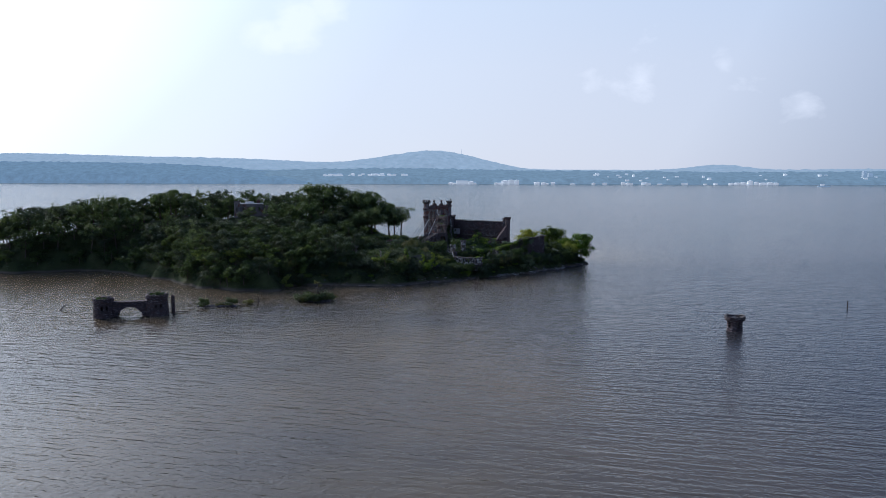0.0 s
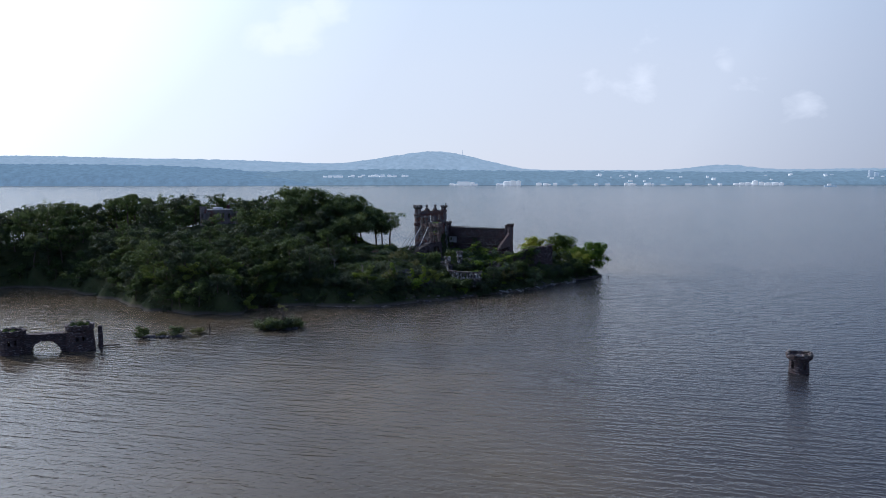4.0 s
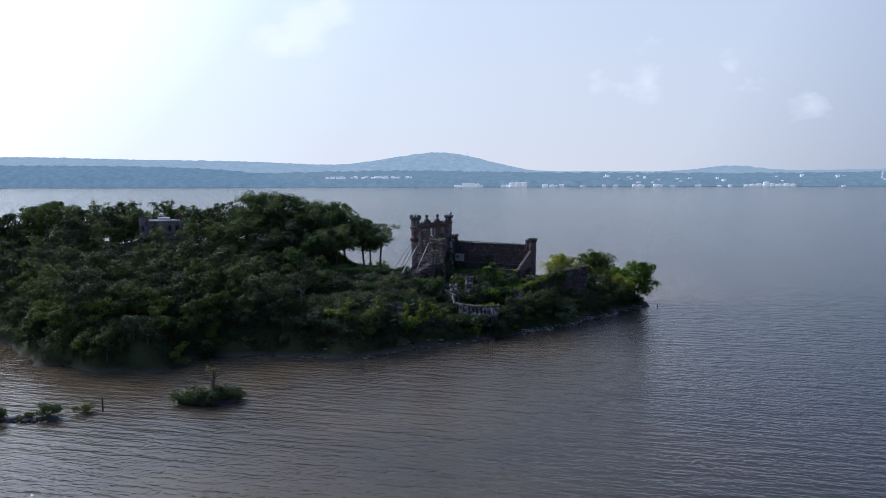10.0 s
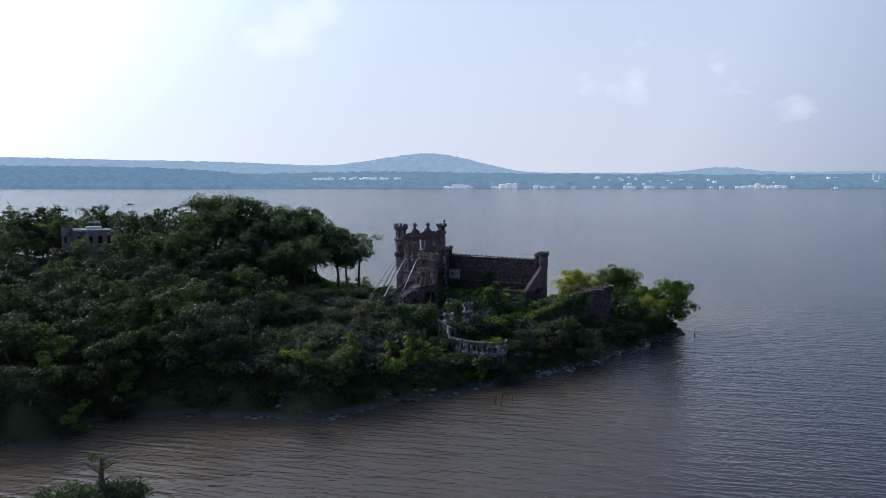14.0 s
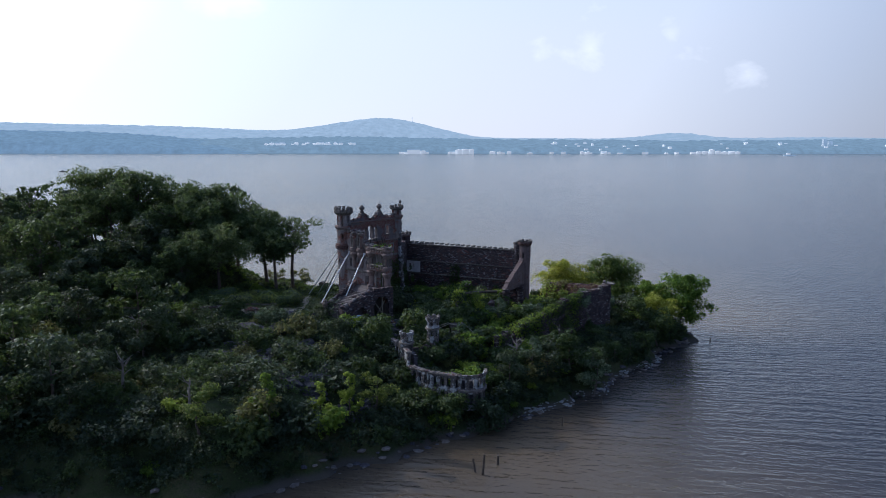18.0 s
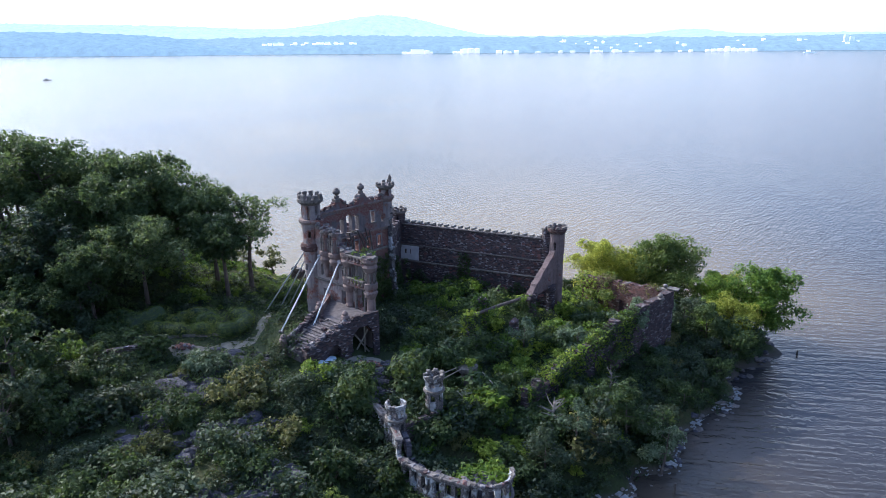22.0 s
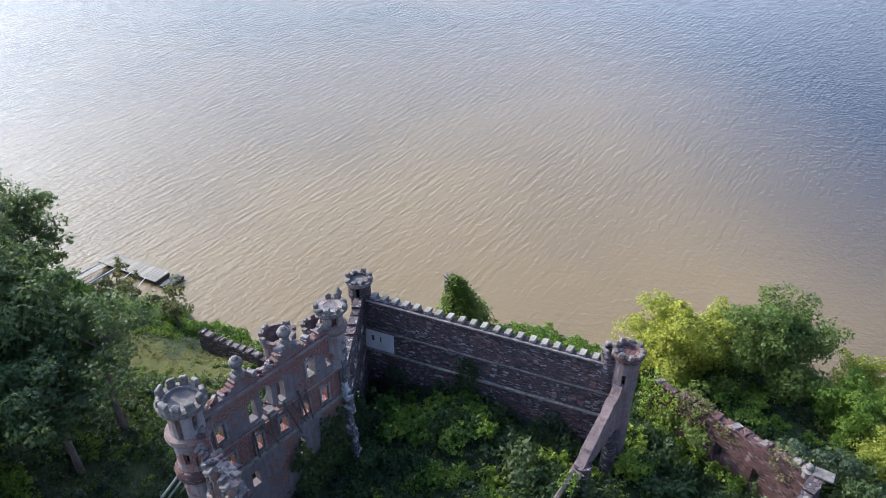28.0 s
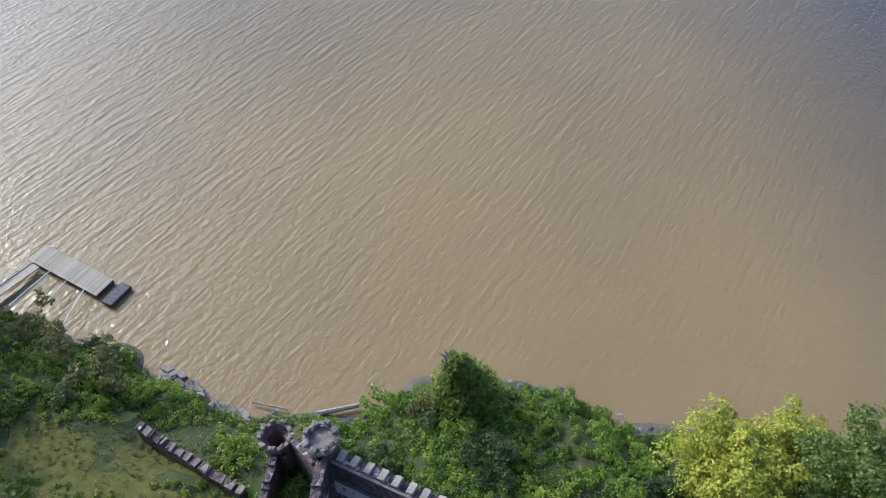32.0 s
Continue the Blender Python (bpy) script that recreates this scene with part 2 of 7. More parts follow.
CARVED = stucco("carved_brown_stone", (0.24, 0.18, 0.165), (0.24, 0.10, 0.08), (0.14, 0.105, 0.10), 0.58, 0.7)
PALE = stucco("pale_lime_stucco", (0.47, 0.475, 0.49), (0.085, 0.08, 0.085), (0.14, 0.14, 0.15), 0.47, 0.8)
WORN = plain("worn_brown_stone", (0.095, 0.075, 0.072), (0.2, 0.165, 0.155), 2.0, 0.9, 0, 0.6)
CAP = plain("weathered_cast_stone", (0.085, 0.074, 0.07), (0.25, 0.222, 0.2), 2.8)
# pale merlon stone, lightened further to stand for sun on it
MERLON = plain("pale_cap_stone_painted_sun", (0.14, 0.125, 0.108), (0.32, 0.29, 0.25), 2.2)
DARKCAP = plain("lichen_dark_stone", (0.09, 0.076, 0.075), (0.23, 0.2, 0.185), 2.6)
PANEL = plain("bare_cement_panel", (0.42, 0.41, 0.44), (0.55, 0.54, 0.56), 1.2)
ROCK = plain("blue_grey_schist", (0.022, 0.021, 0.029), (0.12, 0.114, 0.138), 2.4, 0.8, 0, 1.0, (1, 2.2, 3.4))
PALEROCK = plain("pale_shore_rock", (0.2, 0.2, 0.205), (0.48, 0.48, 0.48), 0.8, 0.85, 0, 0.8)
WOOD = plain("silvered_timber", (0.20, 0.175, 0.145), (0.38, 0.34, 0.285), 2.5, 0.85, 0, 0.4, (1, 6, 1))
DARKWOOD = plain("wet_dark_timber", (0.05, 0.04, 0.035), (0.12, 0.10, 0.085), 2.5)
BARK = plain("grey_brown_bark", (0.07, 0.055, 0.045), (0.17, 0.14, 0.12), 3.0, 0.95, 0, 0.8, (1, 1, 0.3))
DEADWOOD = plain("bleached_dead_wood", (0.13, 0.115, 0.105), (0.25, 0.225, 0.21), 3.0)
STEEL = plain("galvanised_steel", (0.5, 0.51, 0.53), (0.66, 0.67, 0.69), 1.5, 0.45, 0.6, 0.1)
PAVE = plain("dusty_stone_paving", (0.07, 0.06, 0.064), (0.18, 0.155, 0.158), 2.2)
EARTH = plain("trodden_earth", (0.14, 0.13, 0.095), (0.31, 0.27, 0.215), 0.9)
# garden soil darkened to paint in the shade between the hedges
SHADE_SOIL = plain("garden_soil_painted_shade", (0.03, 0.038, 0.018), (0.07, 0.078, 0.036), 1.1, 0.95, 0, 0.8)
LAWN = plain("dry_sunlit_lawn", (0.042, 0.058, 0.012), (0.12, 0.105, 0.028), 1.8, 0.95, 0, 0.8)
PALESTONE = plain("pale_lichened_stone", (0.13, 0.115, 0.12), (0.3, 0.275, 0.28), 2.5)
REDSTONE = plain("red_brown_stone", (0.1, 0.05, 0.05), (0.2, 0.11, 0.1), 1.5)
WHITE = plain("white_painted_metal", (0.72, 0.73, 0.74), (0.82, 0.82, 0.82), 0.05, 0.6)
ROOF = plain("dull_grey_roof", (0.2, 0.2, 0.21), (0.32, 0.32, 0.33), 0.05, 0.8)
TARP = plain("pale_blue_tarpaulin", (0.45, 0.55, 0.66), (0.66, 0.73, 0.8), 1.3, 0.5)
RUST = plain("red_brick_debris", (0.22, 0.09, 0.06), (0.38, 0.2, 0.14), 2.5)
BLUE = plain("blue_hull_paint", (0.05, 0.1, 0.3), (0.09, 0.16, 0.4), 1.5, 0.5)
DEEP = foliage("deep_green_leaves", (0.019, 0.035, 0.019), (0.034, 0.058, 0.03), (0.058, 0.09, 0.045), 0.32)
MIDL = foliage("green_leaves", (0.024, 0.048, 0.017), (0.05, 0.088, 0.028), (0.1, 0.145, 0.046), 0.44)
BRIGHT = foliage("yellow_green_leaves", (0.072, 0.138, 0.018), (0.165, 0.265, 0.033), (0.31, 0.39, 0.058), 0.56)
YELLOW = foliage("yellow_sunlit_leaves", (0.12, 0.165, 0.022), (0.25, 0.3, 0.04), (0.4, 0.43, 0.08), 0.56)
CANOPY = foliage("blue_green_canopy_leaves", (0.042, 0.075, 0.03), (0.085, 0.13, 0.05), (0.15, 0.195, 0.075), 0.5)
MAPLE = foliage("dense_maple_leaves", (0.06, 0.102, 0.0216), (0.12, 0.174, 0.0336), (0.228, 0.264, 0.06), 0.5)
OLIVE = foliage("olive_autumn_leaves", (0.065, 0.078, 0.026), (0.13, 0.137, 0.0455), (0.221, 0.208, 0.078), 0.42)
SILVER = foliage("silvery_leaves", (0.0536, 0.0866, 0.0439), (0.093, 0.137, 0.0731), (0.156, 0.203, 0.122), 0.25)


def ground_material():
    m = Mat("island_soil_and_grass", 0.95)
    pos = m.world_pos()
    n = m.noise(0.12, 5, 0.6, pos)
    c = m.ramp(n, [(0.3, (0.022, 0.032, 0.013)), (0.5, (0.04, 0.052, 0.02)), (0.62, (0.075, 0.075, 0.034)), (0.8, (0.09, 0.075, 0.052))])
    c = m.mix(c, (0.04, 0.065, 0.014), m.ramp(m.noise(1.4, 5, 0.6, pos), [(0.4, 0.0), (0.7, 0.8)]))
    c = m.mix(c, (0.03, 0.035, 0.014), m.ramp(m.noise(7.0, 4, 0.7, pos), [(0.45, 0.0), (0.65, 0.75)]))
    sx = m.n.new("ShaderNodeSeparateXYZ")
    m.l.new(pos, sx.inputs[0])
    c = m.mix((0.085, 0.074, 0.062), c, m.ramp(m.mix(m.n.new("ShaderNodeValue").outputs[0], sx.outputs["Z"], 1.0), [(0.35, 0.0), (0.9, 1.0)]))
    m.color(c)
    return m.bump(m.noise(2.2, 6, 0.65, pos), 0.9, 0.25).m


GROUND = ground_material()


def water_material():
    m = Mat("muddy_river_water", 1.0, spec=0.0)
    m.b.inputs["Coat Weight"].default_value, m.b.inputs["Coat IOR"].default_value = 0.9, 1.333
    m.b.inputs["Coat Roughness"].default_value = 0.1
    pos = m.world_pos()
    def train(turn, long, scale):
        """One train of long-crested ripples."""
        mp = m.n.new("ShaderNodeMapping")
        mp.vector_type = "TEXTURE"
        mp.inputs["Rotation"].default_value = (0, 0, radians(turn))
        mp.inputs["Scale"].default_value = (1 / long, 1.0, 1.0)
        m.l.new(pos, mp.inputs["Vector"])
        return m.noise(scale, 2, 0.5, mp.outputs[0], 0.35)
    sx = m.n.new("ShaderNodeSeparateXYZ")
    m.l.new(pos, sx.inputs[0])
    mr = m.n.new("ShaderNodeMapRange")
    mr.inputs["From Min"].default_value, mr.inputs["From Max"].default_value = 310.0, 390.0
    m.l.new(sx.outputs["Y"], mr.inputs["Value"])
    w1 = m.mix(train(-14, 0.16, 0.75), train(52, 0.2, 1.2), mr.outputs[0])
    w2 = m.mix(train(-8, 0.25, 0.28), train(60, 0.25, 0.55), mr.outputs[0])
    w3 = m.noise(1.15, 3, 0.5, pos, 0.4)
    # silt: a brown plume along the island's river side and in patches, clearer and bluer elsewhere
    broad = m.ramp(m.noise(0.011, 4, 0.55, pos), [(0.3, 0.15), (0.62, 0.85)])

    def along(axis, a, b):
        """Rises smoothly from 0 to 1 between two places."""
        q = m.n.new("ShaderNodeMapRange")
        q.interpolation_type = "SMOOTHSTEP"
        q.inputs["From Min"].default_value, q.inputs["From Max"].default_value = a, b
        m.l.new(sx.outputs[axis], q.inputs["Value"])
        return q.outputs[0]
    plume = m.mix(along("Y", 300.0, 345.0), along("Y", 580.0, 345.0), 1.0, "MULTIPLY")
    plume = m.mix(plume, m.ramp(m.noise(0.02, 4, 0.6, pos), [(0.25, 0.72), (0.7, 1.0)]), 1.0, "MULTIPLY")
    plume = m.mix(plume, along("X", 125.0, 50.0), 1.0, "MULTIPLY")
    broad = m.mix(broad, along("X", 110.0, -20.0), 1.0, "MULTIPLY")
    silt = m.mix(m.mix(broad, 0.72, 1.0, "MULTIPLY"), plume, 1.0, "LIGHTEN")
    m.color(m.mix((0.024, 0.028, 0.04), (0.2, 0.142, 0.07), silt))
    h = m.mix(m.mix(m.mix(w1, w2, 0.35), w3, 0.3), 0.5, m.mix(mr.outputs[0], 0.1, 1.0, "MULTIPLY"))
    bp = m.n.new("ShaderNodeBump")
    bp.inputs["Strength"].default_value, bp.inputs["Distance"].default_value = 1.0, 0.55
    m.l.new(h, bp.inputs["Height"])
    m.l.new(bp.outputs[0], m.b.inputs["Coat Normal"])
    soft = m.n.new("ShaderNodeBump")
    soft.inputs["Strength"].default_value, soft.inputs["Distance"].default_value = 1.0, 0.3
    m.l.new(h, soft.inputs["Height"])
    m.l.new(soft.outputs[0], m.b.inputs["Normal"])
    return m.m


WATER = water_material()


def far_material(name, a, b, haze_glow, amount):
    """Far wooded hills, a backdrop: kilometres of hazy air are painted in as emission."""
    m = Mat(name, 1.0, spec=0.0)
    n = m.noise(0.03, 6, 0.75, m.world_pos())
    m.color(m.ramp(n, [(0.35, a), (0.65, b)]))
    m.l.new(m.mix(haze_glow, tuple(q * 1.35 for q in haze_glow), m.ramp(n, [(0.35, 0.0), (0.7, 1.0)])), m.b.inputs["Emission Color"])
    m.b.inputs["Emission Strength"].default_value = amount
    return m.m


# each ridge carries its share of blue haze as emitted colour
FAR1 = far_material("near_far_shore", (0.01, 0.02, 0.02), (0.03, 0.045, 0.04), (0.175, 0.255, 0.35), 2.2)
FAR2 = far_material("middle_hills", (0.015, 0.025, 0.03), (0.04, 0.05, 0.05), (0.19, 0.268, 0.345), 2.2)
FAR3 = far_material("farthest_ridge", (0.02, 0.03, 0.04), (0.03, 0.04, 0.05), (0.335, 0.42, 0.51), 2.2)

# far town, tanks and barge: haze painted in as emission, nothing there is lit
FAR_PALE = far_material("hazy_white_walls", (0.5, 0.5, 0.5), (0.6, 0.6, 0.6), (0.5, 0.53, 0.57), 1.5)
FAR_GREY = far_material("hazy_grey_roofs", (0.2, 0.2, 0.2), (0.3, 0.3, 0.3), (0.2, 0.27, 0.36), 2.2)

# ---- builders ----


def mesh_of(name, verts, faces, mat, smooth=False):
    me = bpy.data.meshes.new(name)
    me.from_pydata(verts, [], faces)
    me.update()
    me.materials.append(mat)
    if smooth:
        me.polygons.foreach_set("use_smooth", [True] * len(me.polygons))
    return me


def put(name, me, parent=None, label="", m=None):
    ob = new(name, me)
    if parent is not None:
        ob.parent = parent
    if m is not None:
        ob.matrix_basis = m
    if label:
        ob["label"] = label
    return ob


def thing(name, label, category, m=None, group="", kind=""):
    ob = new(name)
    if m is not None:
        ob.matrix_basis = m
    return tagged(ob, label, category, group, kind)


def part(name, bm, mat, parent, label="", m=None, smooth=False):
    me = bpy.data.meshes.new(name)
    bm.to_mesh(me)
    bm.free()
    me.materials.append(mat)
    if smooth:
        me.polygons.foreach_set("use_smooth", [True] * len(me.polygons))
    return put(name, me, parent, label, m)


def jit(p, a):
    """A worn surface: shifts a point by a smooth noise of its place."""
    q = noise.noise_vector(Vector(p) * 1.3) * a
    return (p[0] + q.x, p[1] + q.y, p[2] + q.z)


def shell(us, zs, occ, place, closed=False, wear=0.06):
    """A wall of cells: outer and inner faces where occ(u, z) holds, with reveals round every gap."""
    nu, nz = len(us) - 1, len(zs) - 1
    full = [[bool(occ((us[i] + us[i + 1]) / 2, (zs[j] + zs[j + 1]) / 2)) for j in range(nz)] for i in range(nu)]
    verts, index, faces = [], {}, []

    def v(i, j, s):
        if closed:
            i %= nu
        if (i, j, s) not in index:
            index[i, j, s] = len(verts)
            verts.append(jit(place(us[i], zs[j], s), wear))
        return index[i, j, s]

    def at(i, j):
        if closed:
            i %= nu
        return 0 <= i < nu and 0 <= j < nz and full[i][j]

    for i in range(nu):
        for j in range(nz):
            if not full[i][j]:
                continue
            faces.append((v(i, j, 0), v(i + 1, j, 0), v(i + 1, j + 1, 0), v(i, j + 1, 0)))
            faces.append((v(i, j, 1), v(i, j + 1, 1), v(i + 1, j + 1, 1), v(i + 1, j, 1)))
            if not at(i - 1, j):
                faces.append((v(i, j, 0), v(i, j + 1, 0), v(i, j + 1, 1), v(i, j, 1)))
            if not at(i + 1, j):
                faces.append((v(i + 1, j, 1), v(i + 1, j + 1, 1), v(i + 1, j + 1, 0), v(i + 1, j, 0)))
            if not at(i, j - 1):
                faces.append((v(i, j, 1), v(i + 1, j, 1), v(i + 1, j, 0), v(i, j, 0)))
            if not at(i, j + 1):
                faces.append((v(i, j + 1, 0), v(i + 1, j + 1, 0), v(i + 1, j + 1, 1), v(i, j + 1, 1)))
    return verts, faces


def steps_of(a, b, d):
    n = max(1, round((b - a) / d))
    return [a + (b - a) * i / n for i in range(n + 1)]


def wall_between(name, p0, p1, z0, z1, thick, occ, mat, parent, label="", d=0.25, wear=0.07):
    """A straight wall from p0 to p1, faced to the right of that way; occ says where stone stands."""
    p0, p1 = Vector((*p0, 0)), Vector((*p1, 0))
    n = (p1 - p0).length
    t = (p1 - p0) / n
    nrm = Vector((t.y, -t.x, 0))

    def place(u, z, s):
        q = p0 + t * u + nrm * (thick / 2 if s == 0 else -thick / 2)
        return (q.x, q.y, z)
    vs, fs = shell(steps_of(0, n, d), steps_of(z0, z1, d), occ, place, wear=wear)
    return put(name, mesh_of(name, vs, fs, mat), parent, label)


def drum(name, c, r, z0, z1, occ, mat, parent, label="", thick=0.35, n=20, d=0.3, wear=0.04):
    """A hollow round wall; r(z) gives its outer radius."""
    us = [2 * math.pi * i / n for i in range(n + 1)]

    def place(u, z, s):
        q = r(z) - (thick if s else 0)
        return (c[0] + q * math.cos(u), c[1] + q * math.sin(u), z)
    vs, fs = shell(us, steps_of(z0, z1, d), occ, place, True, wear)
    return put(name, mesh_of(name, vs, fs, mat), parent, label)


def lathe(profile, n=16, wear=0.0):
    """A turned solid from (radius, z) pairs."""
    vs, fs = [], []
    for r, z in profile:
        for i in range(n):
            a = 2 * math.pi * i / n
            vs.append(jit((r * math.cos(a), r * math.sin(a), z), wear) if wear else (r * math.cos(a), r * math.sin(a), z))
    for k in range(len(profile) - 1):
        for i in range(n):
            j = (i + 1) % n
            fs.append((k * n + i, k * n + j, k * n + n + j, k * n + n + i))
    fs.append(tuple(range(n - 1, -1, -1)))
    fs.append(tuple(range((len(profile) - 1) * n, len(profile) * n)))
    return vs, fs


def block(sx, sy, sz, bevel=0.06, rough=0.0, seed=0):
    """A bevelled block standing on z = 0, a little uneven."""
    bm = bmesh.new()
    bmesh.ops.create_cube(bm, size=1)
    rnd = random.Random(seed)
    for v in bm.verts:
        v.co = Vector((v.co.x * sx, v.co.y * sy, (v.co.z + 0.5) * sz))
        v.co += Vector([rnd.uniform(-rough, rough) for _ in range(3)])
    if bevel:
        bmesh.ops.bevel(bm, geom=list(bm.edges), offset=bevel, segments=1, affect="EDGES")
    return bm


def block_mesh(name, sx, sy, sz, mat, bevel=0.06, rough=0.0, seed=0):
    bm = block(sx, sy, sz, bevel, rough, seed)
    me = bpy.data.meshes.new(name)
    bm.to_mesh(me)
    bm.free()
    me.materials.append(mat)
    return me


def tube(points, radii, n=7):
    """A tapered tube along points."""
    vs, fs = [], []
    pts = [Vector(p) for p in points]
    for k, p in enumerate(pts):
        t = (pts[min(k + 1, len(pts) - 1)] - pts[max(k - 1, 0)]).normalized()
        a = t.orthogonal().normalized()
        if k and a.dot(prev) < 0.2:
            a = (prev - t * prev.dot(t)).normalized()
        elif k:
            a = (prev - t * prev.dot(t)).normalized()
        prev = a
        b = t.cross(a)
        for i in range(n):
            q = 2 * math.pi * i / n
            vs.append(tuple(p + (a * math.cos(q) + b * math.sin(q)) * radii[k]))
    for k in range(len(pts) - 1):
        for i in range(n):
            j = (i + 1) % n
            fs.append((k * n + i, k * n + j, k * n + n + j, k * n + n + i))
    fs.append(tuple(range(n - 1, -1, -1)))
    fs.append(tuple(range((len(pts) - 1) * n, len(pts) * n)))
    return vs, fs


def join(parts):
    vs, fs = [], []
    for a, b in parts:
        o = len(vs)
        vs += a
        fs += [tuple(i + o for i in f) for f in b]
    return vs, fs


def boulder(rnd, s, flat=0.7, sub=2):
    bm = bmesh.new()
    bmesh.ops.create_icosphere(bm, subdivisions=sub, radius=1)
    off = Vector((rnd.uniform(0, 99), rnd.uniform(0, 99), 0))
    for v in bm.verts:
        k = 1 + 0.55 * noise.noise(v.co * 1.6 + off) + 0.2 * noise.noise(v.co * 4 + off)
        v.co = Vector((v.co.x * s * k, v.co.y * s * k * rnd.uniform(0.9, 1.05), v.co.z * s * flat * k))
    return bm


def crag(rnd, s):
    """A split angular piece of rock: the hull of a few corners."""
    bm = bmesh.new()
    for _ in range(15):
        v = Vector([rnd.gauss(0, 1) for _ in range(3)]).normalized()
        bm.verts.new((v.x * s * 1.5, v.y * s * 0.8, v.z * s * 0.62))
    hull = bmesh.ops.convex_hull(bm, input=list(bm.verts))
    bmesh.ops.delete(bm, geom=[g for g in hull["geom_interior"] if isinstance(g, bmesh.types.BMVert)], context="VERTS")
    return bm


# ---- island ground ----
SHORE = [(-192, 298), (-168, 284), (-143, 293), (-131, 291), (-100, 267), (-82, 248), (-68, 243), (-58, 240), (-52, 244), (-54, 251),
         (-43, 256), (-27, 254), (-15, 253), (-7, 260), (2, 264.5), (10, 269.5), (14, 273), (23, 278), (36, 287.5), (40, 294.5),
         (49, 300), (51.5, 306.5), (58, 312), (63, 316.5), (64, 321), (59, 335), (48, 340), (39, 341.5), (34, 344), (29, 347.5),
         (22, 349), (14, 349.6), (8, 346.5), (1, 346.5), (-7, 347.5), (-12, 351), (-21, 356.8), (-27, 358.8), (-36, 363.5),
         (-46, 369), (-65, 374), (-100, 372), (-140, 356), (-180, 334), (-198, 314)]
HILL = [(-82, 322, 20.5), (-110, 318, 20.5), (-140, 314, 18), (-165, 310, 13), (-184, 310, 9), (-60, 330, 19), (-48, 322, 17.5), (-34, 326, 15),
         (-20, 328, 10.2), (-110, 292, 11), (-80, 285, 11.5), (-62, 270, 8.5), (-45, 285, 11), (-30, 300, 12), (-19, 305, 11.8),
         (-8, 304, 12), (-4, 297, 11.4), (-28, 275, 7.5), (-14, 278, 8.5), (-12, 290, 10.5), (2, 292, 9.2)]
CASTLE_GROUND = [(4, 277, 4.5), (9, 286, 7), (10, 276.5, 3.6), (18, 288, 5.5), (28, 296, 6), (14, 305, 8.3), (12, 318, 8.5),
         (24, 310, 7.5), (38, 312, 5), (40, 326, 5), (52, 318, 4), (24, 340, 4.5), (8, 341, 5), (-4, 336, 7),
         (-12, 338, 7.2), (-20, 343, 6.5), (-12, 324, 9.5), (-40, 345, 11), (-70, 350, 14), (-110, 345, 14), (-140, 335, 11),
         (2, 312, 10.5), (5, 300, 9.5)]
_sh = np.array(SHORE, float)
_hp = np.array(HILL + CASTLE_GROUND, float)


def shore_distance(x, y):
    """Signed way to the shoreline, positive on land; arrays."""
    x, y = np.asarray(x, float), np.asarray(y, float)
    best = np.full(x.shape, 1e9)
    inside = np.zeros(x.shape, bool)
    for i in range(len(_sh)):
        (ax, ay), (bx, by) = _sh[i], _sh[(i + 1) % len(_sh)]
        ex, ey = bx - ax, by - ay
        t = np.clip(((x - ax) * ex + (y - ay) * ey) / (ex * ex + ey * ey), 0, 1)
        best = np.minimum(best, np.hypot(x - ax - t * ex, y - ay - t * ey))
        if ay != by:
            inside ^= ((ay > y) != (by > y)) & (x < (bx - ax) * (y - ay) / (by - ay) + ax)
    return np.where(inside, best, -best)


def ground_at(x, y):
    x, y = np.atleast_1d(np.asarray(x, float)), np.atleast_1d(np.asarray(y, float))
    d = shore_distance(x, y)
    d = d + 0.9 * np.sin(x * 0.53 + 1.2 * np.sin(y * 0.31)) + 0.5 * np.sin(y * 1.1 + x * 0.37)
    w = 1.0 / (((x[..., None] - _hp[:, 0]) ** 2 + (y[..., None] - _hp[:, 1]) ** 2) ** 1.5 + 20)
    h = (w * _hp[:, 2]).sum(-1) / w.sum(-1)
    s = np.clip((d - 0.4) / 11.0, 0, 1)
    s = s ** 0.75 * (1.15 - 0.15 * s)
    bump = 0.35 * np.sin(x * 0.41) * np.sin(y * 0.47 + 1) + 0.2 * np.sin(x * 0.93 + y * 0.7)
    land = 0.25 + np.minimum(d * 0.12, 0.5) + s * (h - 0.7) + bump * np.clip(d / 8, 0, 1)
    return np.where(d > 0, land, np.maximum(-3.0, d * 0.45))


def gz(x, y):
    return float(ground_at(x, y)[0])


def island():
    xs, ys = np.arange(-216, 82, 1.25), np.arange(226, 392, 1.25)
    gx, gy = np.meshgrid(xs, ys, indexing="ij")
    z = ground_at(gx.ravel(), gy.ravel()).reshape(gx.shape)
    keep = z > -2.9
    idx = -np.ones(gx.shape, int)
    idx[keep] = np.arange(keep.sum())
    vs = np.stack([gx[keep], gy[keep], z[keep]], 1).tolist()
    a, b, c, e = idx[:-1, :-1], idx[1:, :-1], idx[1:, 1:], idx[:-1, 1:]
    ok = (a >= 0) & (b >= 0) & (c >= 0) & (e >= 0)
    fs = np.stack([a[ok], b[ok], c[ok], e[ok]], 1).tolist()
    ob = new("ground", mesh_of("ground", vs, fs, GROUND, True))
    tagged(ob, "grassy earth and soil of a steep wooded river island", "ground", kind="structure")


island()
# ---- river and far shores ----


